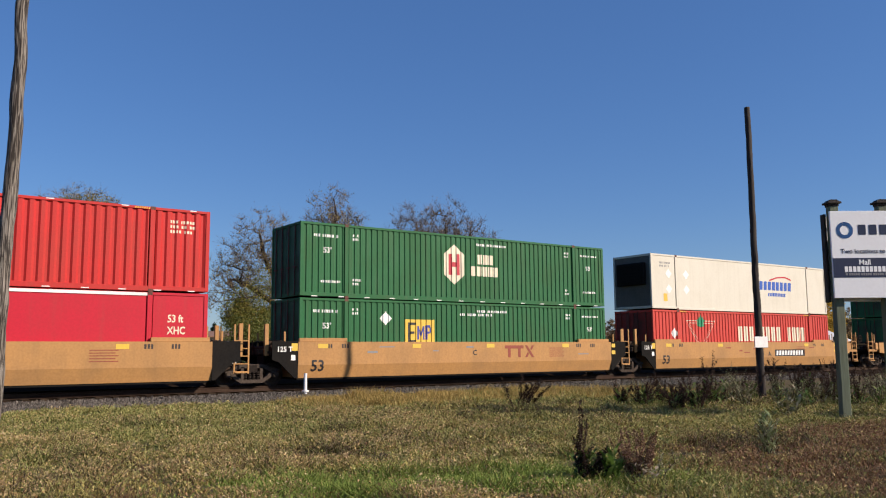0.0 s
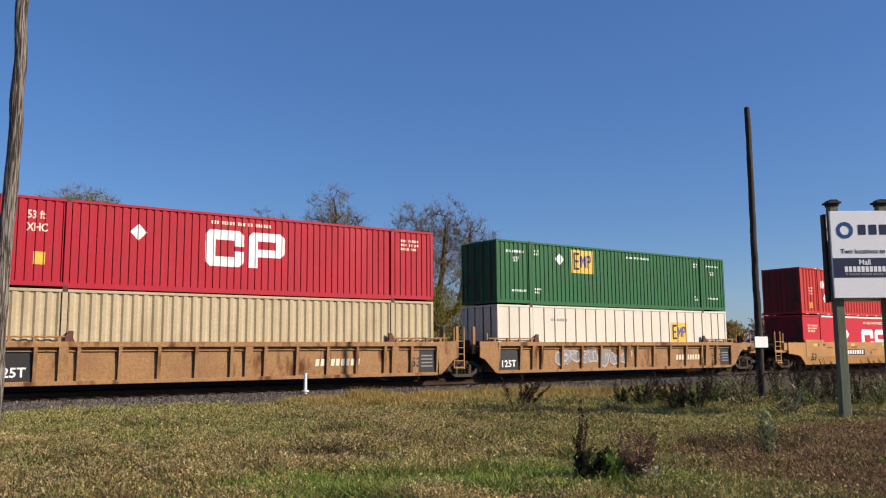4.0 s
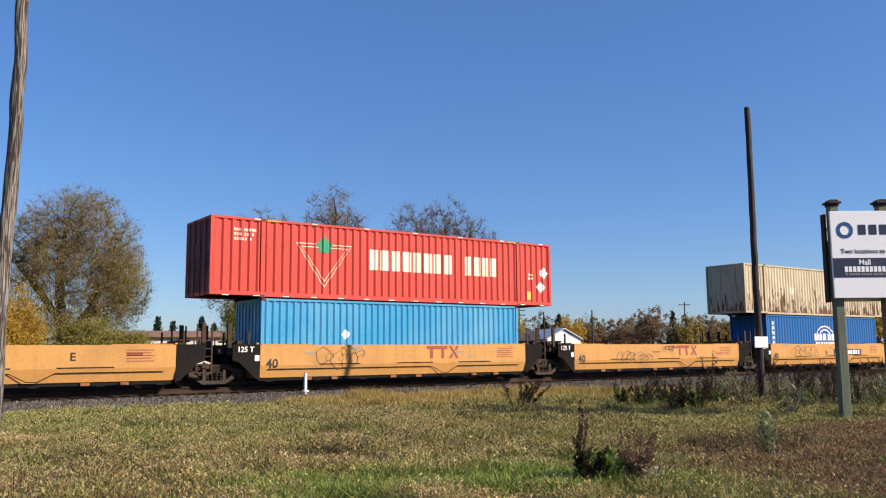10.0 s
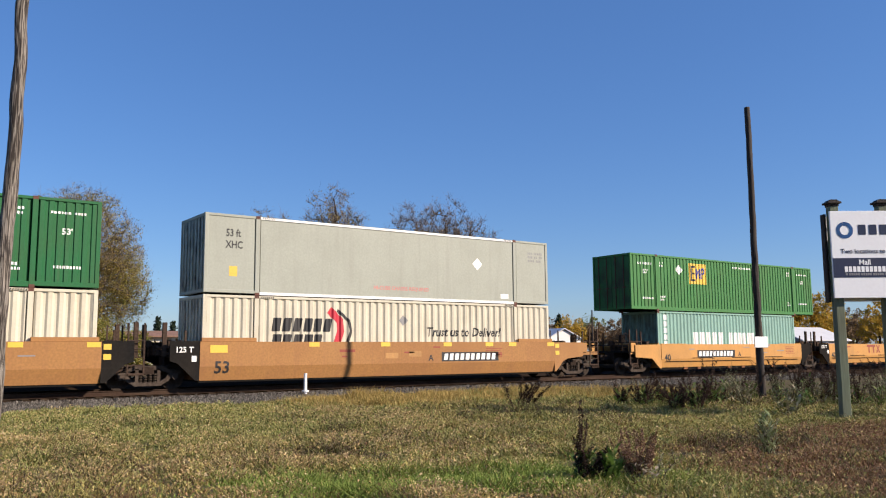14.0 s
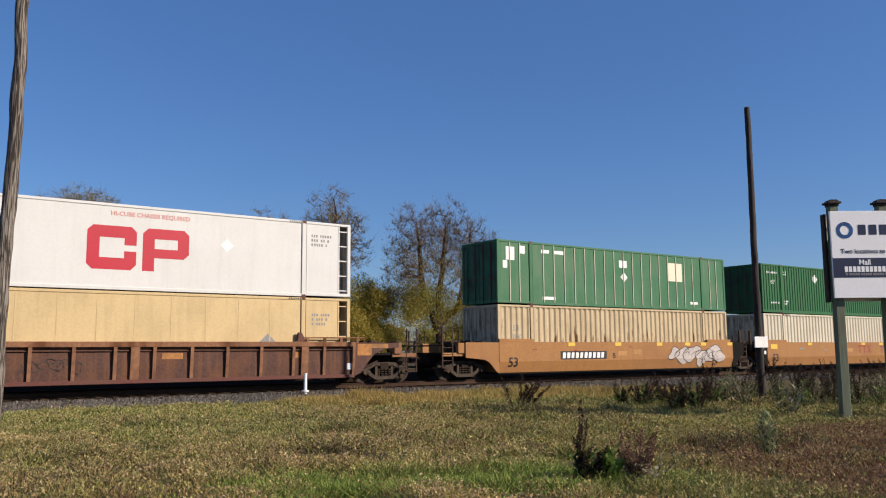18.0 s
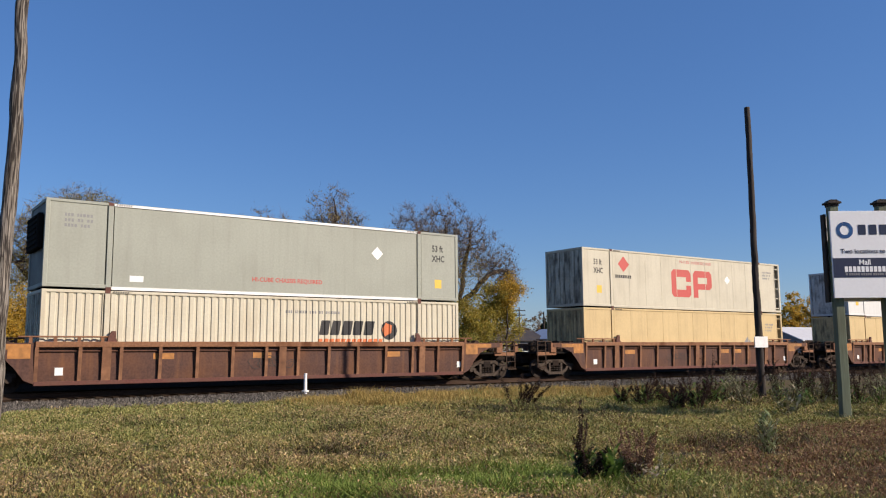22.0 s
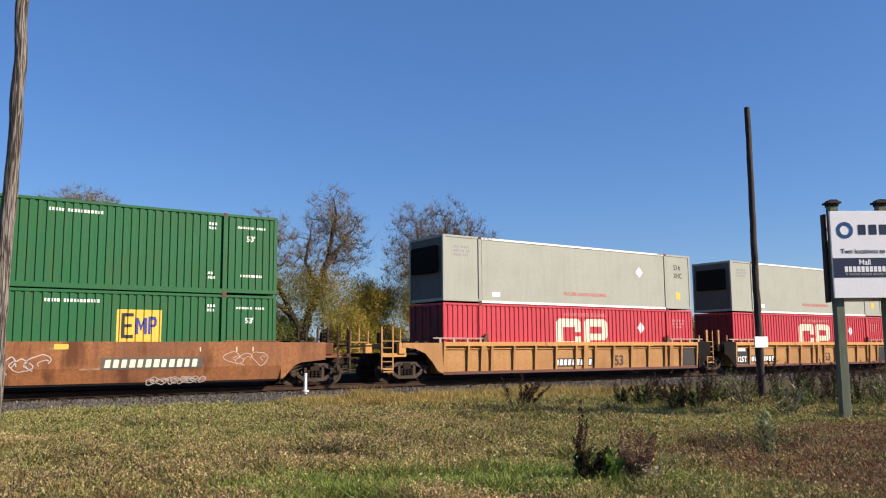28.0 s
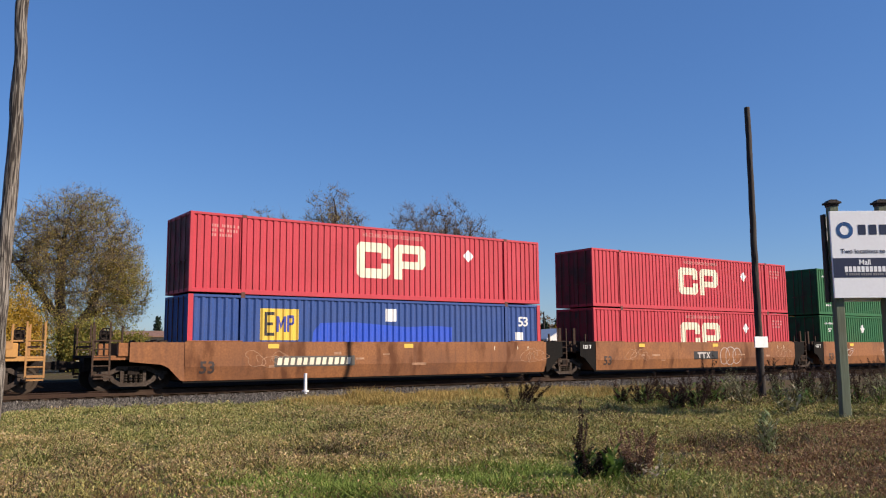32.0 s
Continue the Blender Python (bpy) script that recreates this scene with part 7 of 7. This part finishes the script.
# ---- grass and weeds ----
M["grass_dry"] = leafy("grass_dry", (0.13, 0.11, 0.03), (0.40, 0.33, 0.085), (0.68, 0.55, 0.22), 0.2)
M["grass_lush"] = leafy("grass_lush", (0.15, 0.22, 0.035), (0.21, 0.29, 0.05), (0.31, 0.35, 0.085), 0.2)
M["grass_green"] = leafy("grass_green", (0.085, 0.115, 0.03), (0.26, 0.285, 0.075), (0.58, 0.54, 0.20), 0.2)
M["grass_gold"] = leafy("grass_gold", (0.58, 0.42, 0.14), (0.46, 0.33, 0.10), (0.32, 0.26, 0.08), 0.25)
M["grass_brown"] = leafy("grass_brown", (0.12, 0.066, 0.034), (0.27, 0.152, 0.078), (0.45, 0.28, 0.15), 0.2)
M["grass_dark"] = leafy("grass_dark", (0.08, 0.065, 0.035), (0.13, 0.09, 0.055), (0.15, 0.13, 0.05), 0.1)
M["seed_cream"] = leafy("seed_cream", (0.62, 0.46, 0.22), (0.42, 0.27, 0.12), (0.80, 0.65, 0.36), 0.2)
M["seed_dark"] = leafy("seed_dark", (0.022, 0.013, 0.009), (0.042, 0.024, 0.016), (0.085, 0.05, 0.03), 0.1)
M["seed_red"] = leafy("seed_red", (0.15, 0.08, 0.05), (0.24, 0.14, 0.085), (0.36, 0.24, 0.15), 0.2)
M["weed_stem"] = mat("weed_stem", (0.075, 0.04, 0.028), rough=0.9, var=0.3, amount=0.2, bump=0)
M["weed_leaf"] = leafy("weed_leaf", (0.07, 0.13, 0.03), (0.13, 0.20, 0.045), (0.24, 0.28, 0.08), 0.3)
M["weed_bright"] = leafy("weed_bright", (0.10, 0.19, 0.035), (0.17, 0.27, 0.05), (0.28, 0.34, 0.09), 0.35)
M["weed_sage"] = leafy("weed_sage", (0.16, 0.22, 0.08), (0.26, 0.31, 0.14), (0.46, 0.47, 0.30), 0.25)
M["leaf_withered"] = leafy("leaf_withered", (0.46, 0.40, 0.28), (0.34, 0.26, 0.16), (0.60, 0.54, 0.42), 0.15)
M["weed_pale"] = leafy("weed_pale", (0.13, 0.15, 0.06), (0.22, 0.22, 0.11), (0.42, 0.37, 0.24), 0.15)


def field_kind(x, y):
    """Which growth covers the field at x, y."""
    n1 = noise.noise((x * 0.35, y * 0.35, 3.3))
    n2 = noise.noise((x * 0.9, y * 0.9, 8.1))
    n3 = noise.noise((x * 0.75 + 4, y * 1.3, 15.7))
    if y > 21.2 - 0.16 * max(0.0, x - 14) + 0.6 * n1 and x > 11.5 + 1.5 * n2:
        return "gold"
    if abs(x * 0.35 + y - 10.7 - 0.4 * n2) < 1.0 and 4.0 + 0.5 * n2 < x < 8.6 and n1 > -0.4:
        return "lush"
    if n3 > 0.46 and y < 19:
        return "dark"
    if x > 8.7 + 0.3 * (y - 5) + 0.8 * n2 and y < 9.6 + 1.5 * n1:
        return "brown"
    if x < 4.6 and y < 10.9 and n2 > 0.12 - 0.08 * (10.9 - y):
        return "bare"
    if x < 6.4 + 0.8 * n2 and y < 12.2 + 1.2 * n2 and n1 > -0.35:
        return "tan"
    if x < 9.0 and y > 14.0 and n1 > -0.2:
        return "green"
    if n1 + 0.6 * n2 > 0.2:
        return "green"
    return "dry"


def build_field():
    rng = np.random.default_rng(5)
    # growth: height, blades to a tuft, spread, seed heads, share of small leaves, lean, and the mix of growths in it
    table = {"dry": (0.11, 19, 0.10, 10, 0.6, 0.9, (("grass_dry", 0.37), ("grass_green", 0.47), ("grass_brown", 0.09), ("grass_dark", 0.07))),
             "tan": (0.11, 19, 0.10, 15, 0.6, 0.9, (("grass_dry", 0.40), ("grass_brown", 0.34), ("grass_green", 0.18), ("grass_dark", 0.08))),
             "green": (0.10, 20, 0.10, 4, 0.55, 0.9, (("grass_green", 0.80), ("grass_dry", 0.16), ("grass_dark", 0.04))),
             "lush": (0.09, 30, 0.12, 0, 0.1, 0.9, (("grass_lush", 1.0),)),
             "gold": (0.17, 34, 0.18, 0, 0.0, 0.5, (("grass_gold", 0.92), ("grass_green", 0.08))),
             "brown": (0.08, 17, 0.13, 4, 0.5, 0.95, (("grass_brown", 0.70), ("grass_green", 0.10), ("grass_dry", 0.08), ("grass_dark", 0.12))),
             "bare": (0.05, 6, 0.15, 2, 0.5, 0.9, (("grass_brown", 1.0),)),
             "dark": (0.15, 26, 0.10, 5, 0.5, 0.9, (("grass_dark", 0.75), ("grass_green", 0.25)))}
    tufts = {k: [] for k in table}
    n = 74000
    az = np.radians(rng.uniform(5, 66, n))
    dist = np.sqrt(rng.uniform(7.6 ** 2, 32.0 ** 2, n))
    dist = np.where(rng.uniform(size=n) < 0.45, 7.6 + (dist - 7.6) * 0.55, dist)
    jitter, luck = rng.normal(0, 0.5, (n, 2)), rng.uniform(size=n)
    for k in range(n):
        d = dist[k]
        x, y = d * math.sin(az[k]), d * math.cos(az[k])
        if y > TRACK_Y - 5.45 + 0.35 * noise.noise((x * 0.8, 0, 2.0)):
            continue
        kind = field_kind(x + jitter[k, 0], y + jitter[k, 1])
        clump = 0.42 + 0.75 * noise.noise((x * 1.1, y * 1.1, 1.0)) + 0.75 * noise.noise((x * 2.9, y * 2.9, 6.0))
        if luck[k] > (0.2 if kind == "bare" else 0.08 + 1.5 * clump):
            continue
        seedy = clump * (0.62 + 1.2 * noise.noise((x * 0.6, y * 0.8, 11.0))) * (1.0 if x < 7 + 0.25 * y else 0.2)
        tufts[kind].append((x, y, ground_height(x, y), d, 0.25 + 1.5 * max(0.0, min(1.3, clump)) ** 1.4, seedy))
    blades = {k: [] for k in ("grass_dry", "grass_green", "grass_lush", "grass_gold", "grass_brown", "grass_dark", "seed_cream")}
    for kind, (h, count, spread, heads, leafy_share, lean, mix) in table.items():
        if not tufts[kind]:
            continue
        t = np.array(tufts[kind])
        pick = rng.choice(len(mix), len(t), p=[share for _, share in mix])
        for which, (key, _) in enumerate(mix):
            q = np.repeat(t[pick == which], count, axis=0)
            m = len(q)
            if not m:
                continue
            d = q[:, 3:4]
            foot = q[:, :3] + np.concatenate([rng.normal(0, spread, (m, 2)), np.zeros((m, 1))], 1)
            hh = h * q[:, 4:5] * rng.uniform(0.5, 1.3, (m, 1))
            turn = rng.uniform(0, math.pi, (m, 1))
            w = (0.003 + 0.005 * rng.uniform(size=(m, 1)) + 0.00038 * d) * (1.3 if kind == "lush" else 1.0)
            across = np.concatenate([w * np.cos(turn), w * np.sin(turn), np.zeros((m, 1))], 1)
            tip = foot + np.concatenate([rng.normal(0, 1, (m, 2)) * lean * hh, hh], 1)
            low = foot - np.array((0, 0, 0.02))
            grass = np.stack([low - across, low + across, tip], 1)
            # small leaves somewhere in the tuft instead of blades
            c = foot + np.concatenate([np.zeros((m, 2)), hh * rng.uniform(0.1, 1.0, (m, 1))], 1)
            small = c[:, None] + rng.normal(0, 1, (m, 3, 3)) * (0.008 + 0.00042 * d)[:, None]
            blades[key].append(np.where((rng.uniform(size=m) < leafy_share)[:, None, None], small, grass))
        if heads:
            q = np.repeat(t, heads, axis=0)
            q = q[rng.uniform(size=len(q)) < q[:, 5]]
            m = len(q)
            c = q[:, :3] + np.concatenate([rng.normal(0, spread, (m, 2)), h * q[:, 4:5] * rng.uniform(0.55, 1.3, (m, 1))], 1)
            blades["seed_cream"].append(c[:, None] + rng.normal(0, 1, (m, 3, 3)) * (rng.uniform(0.005, 0.011, (m, 1)) + 0.00022 * q[:, 3:4])[:, None])
    names = {"grass_dry": "dry yellow-brown field grass", "grass_green": "short olive green field grass", "grass_lush": "patches of fresh green grass", "grass_gold": "tall golden grass along the ballast", "grass_brown": "low withered brown growth", "grass_dark": "dark purplish clumps of withered weeds", "seed_cream": "tan dried seed heads in the grass"}
    for key, tris in blades.items():
        g = part("grass" if key != "seed_cream" else "dried_flowers", quads_mesh(key, np.concatenate(tris), 3), M[key], None)
        tagged(g, names[key], "grass", kind="stuff")


def dock_weed(x, y, h, stems, seed, spread=0.35, leaf="weed_leaf", leaves=14, dark=True, label="dark brown dried dock weed with seed stalks", fat=1.0, spike="seed_dark", leaf_top=0.35, leaf_len=0.17, up=(0.3, 1.1)):
    rng = np.random.default_rng(seed)
    root = tagged(new("weed"), label, "weed", "weeds in the field")
    z0 = ground_height(x, y)
    root.location = (x, y, z0)
    seg, heads = [], []
    for _ in range(stems):
        a = rng.uniform(0, 6.283)
        out = spread * rng.uniform(0.3, 1.0)
        hh = h * rng.uniform(0.55, 1.0)
        p = np.array([0.25 * out * math.cos(a), 0.25 * out * math.sin(a), -0.05])
        top = np.array([out * math.cos(a), out * math.sin(a), hh])
        steps = 7
        prev = p
        for j in range(1, steps + 1):
            f = j / steps
            q = p + (top - p) * np.array([f ** 1.4, f ** 1.4, f]) + np.append(rng.normal(size=2) * 0.012, 0)
            seg.append((prev, q, 0.010 * fat ** 0.5 * (1.15 - f), 0.010 * fat ** 0.5 * (1.15 - f) * 0.85))
            if f > 0.3:
                m = int(40 * fat * (1.0 if dark else 0.3))
                r = (0.018 * (1.3 - f) + 0.006) * fat * rng.uniform(0.6, 1.3)
                c = prev + (q - prev) * rng.uniform(size=(m, 1)) + rng.normal(size=(m, 3)) * r * np.array([1, 1, 0.8])
                heads.append(c)
            if rng.uniform() < 0.25 and 0.3 < f < 0.9:
                side = q + np.array([rng.normal() * 0.09, rng.normal() * 0.09, rng.uniform(0.08, 0.2)]) * (0.5 + h * 0.5)
                seg.append((q, side, 0.005, 0.002))
                m = int(40 * fat * (1.0 if dark else 0.3))
                heads.append(q + (side - q) * rng.uniform(0.2, 1, size=(m, 1)) + rng.normal(size=(m, 3)) * 0.012 * fat)
            prev = q
    tagged(part("stalk", quads_mesh("stalk", sticks(seg, 5)), M["weed_stem"], root), kind="stuff")
    if heads:
        c = np.concatenate(heads)
        tagged(part("seed_spike", quads_mesh("seed_spike", leaf_blades(rng, c, 0.022), 3), M[spike if dark else "weed_pale"], root), kind="stuff")
    lv = []
    for _ in range(leaves):
        a, a2 = rng.uniform(0, 6.283, 2)
        ln = leaf_len * rng.uniform(0.5, 1.25)
        w = ln * rng.uniform(0.10, 0.17)
        d = np.array([math.cos(a), math.sin(a), rng.uniform(*up)])
        sd = np.array([-math.sin(a), math.cos(a), 0]) * w
        r = spread * 0.5 * rng.uniform(0, 1)
        base = np.array([r * math.cos(a2), r * math.sin(a2), 0.01 + rng.uniform(0, leaf_top) ** 1.3 * h])
        mid, tip = base + d * ln * 0.55, base + d * ln * np.array([1, 1, 0.72])
        lv += [base - sd * 0.3, base + sd * 0.3, mid + sd, mid - sd, mid - sd, mid + sd, tip + sd * 0.15, tip - sd * 0.15]
    if lv:
        tagged(part("foliage", quads_mesh("foliage", np.array(lv)), M[leaf], root), kind="stuff")
    return root


def build_weeds():
    dock_weed(14.19, 16.73, 1.0, 10, 71, 0.95, leaves=14, fat=2.3)
    # the bush close by: a dark stalk, green leaves, reddish withered stems, pale leaves at its foot
    dock_weed(7.42, 7.62, 1.1, 4, 72, 0.14, leaves=40, label="tall dried dock weed stalk", fat=1.0)
    dock_weed(7.56, 7.52, 0.55, 7, 76, 0.22, leaves=80, leaf="weed_leaf", leaf_top=0.7, leaf_len=0.15, label="dark green leafy dock weed with brown stalks")
    dock_weed(7.76, 7.36, 0.45, 3, 73, 0.22, leaves=60, leaf="weed_bright", leaf_top=0.5, leaf_len=0.20, up=(0.9, 2.4), label="bright green upright dock leaves")
    dock_weed(8.08, 7.25, 0.68, 26, 74, 0.40, leaves=20, leaf="weed_pale", spike="seed_red", fat=0.75, label="withered reddish dock weed")
    dock_weed(7.98, 6.95, 0.42, 4, 75, 0.40, leaf="leaf_withered", leaves=80, leaf_top=0.7, leaf_len=0.12, up=(0.0, 0.7), dark=False, label="pale withered leaves on the ground")
    for k, (x, y, h, s) in enumerate(((17.98, 16.63, 0.75, 7), (18.5, 16.3, 0.55, 9), (18.07, 15.87, 0.95, 8), (19.61, 16.57, 1.0, 8), (19.0, 15.5, 0.6, 12), (18.02, 14.66, 0.85, 9), (18.39, 14.32, 0.9, 8), (19.84, 14.93, 0.95, 7), (20.4, 15.4, 1.6, 3), (18.9, 14.9, 1.2, 4))):
        dock_weed(x, y, h, s, 80 + k, 0.5, leaves=50, fat=1.7, leaf_len=0.22, leaf_top=0.55)
    for k, (x, y, h, s, d) in enumerate(((21.28, 15.25, 1.5, 4, False), (23.39, 16.13, 1.1, 7, True), (22.3, 15.8, 0.9, 6, True), (23.21, 15.03, 1.0, 6, False), (17.99, 11.45, 0.75, 6, False), (26.0, 15.99, 1.1, 8, True), (23.03, 13.65, 1.0, 7, True), (25.24, 14.39, 1.2, 8, True), (24.2, 13.9, 1.0, 7, True), (23.82, 12.91, 1.0, 8, True), (27.59, 14.46, 1.3, 8, True), (23.53, 12.11, 1.0, 8, False), (26.4, 13.4, 1.3, 9, True), (28.6, 16.4, 1.2, 8, True), (25.0, 15.6, 1.0, 7, True), (20.6, 15.6, 0.8, 6, True), (25.5, 16.6, 1.3, 9, True), (26.8, 16.2, 1.2, 9, True), (27.2, 15.2, 1.2, 9, True), (22.0, 13.4, 0.7, 6, False), (28.4, 13.2, 1.3, 9, True), (29.4, 14.6, 1.3, 9, True), (20.9, 14.6, 0.9, 7, False), (21.8, 16.0, 1.1, 7, False), (22.9, 14.3, 0.8, 7, False), (19.3, 16.9, 1.0, 6, False), (25.7, 12.9, 0.9, 8, False))):
        dock_weed(x, y, h, s, 100 + k, 0.5, leaves=60, dark=d, leaf="weed_leaf" if k % 2 else "weed_pale", leaf_top=0.6, leaf_len=0.22, fat=1.5, label="dried brown roadside weed" if d else "green roadside weed with pale seed tops")
    dock_weed(11.61, 7.76, 0.72, 8, 130, 0.26, leaves=150, leaf_top=0.9, leaf_len=0.13, up=(0.6, 1.6), dark=False, leaf="weed_sage", label="pale green leafy weed in the brown grass")
    dock_weed(20.3, 10.2, 1.5, 3, 131, 0.3, leaves=60, leaf_top=0.8, dark=False, label="climbing weed against a sign post")


build_field()
build_weeds()


# ---- what moves ----
def motions():
    things = [o for o in scene.objects if o.parent is None and "x0" in o]
    for o in things:
        X, z = o["x0"], o.location.z
        walk(o, [(t, pose(X + s, TRACK_Y, z)) for t, s in RUN])
    ts = np.array([t for t, _ in RUN])
    ss = np.array([s for _, s in RUN])
    for w, dx, X in WHEELS:
        rows, first, last = [], None, None
        for k in range(int(32 * FPS) + 1):
            t = k / FPS
            s = float(np.interp(t, ts, ss))
            if 1.0 < X + s < 60.0:
                rows.append((t, pose(dx, 0, WHEEL_R, ry=math.degrees(s / WHEEL_R) % 360.0)))
        if not rows:
            continue
        if rows[0][0] > 0:
            rows.insert(0, (0.0, rows[0][1]))
        if rows[-1][0] < 32:
            rows.append((32.0, rows[-1][1]))
        walk(w, rows)


motions()
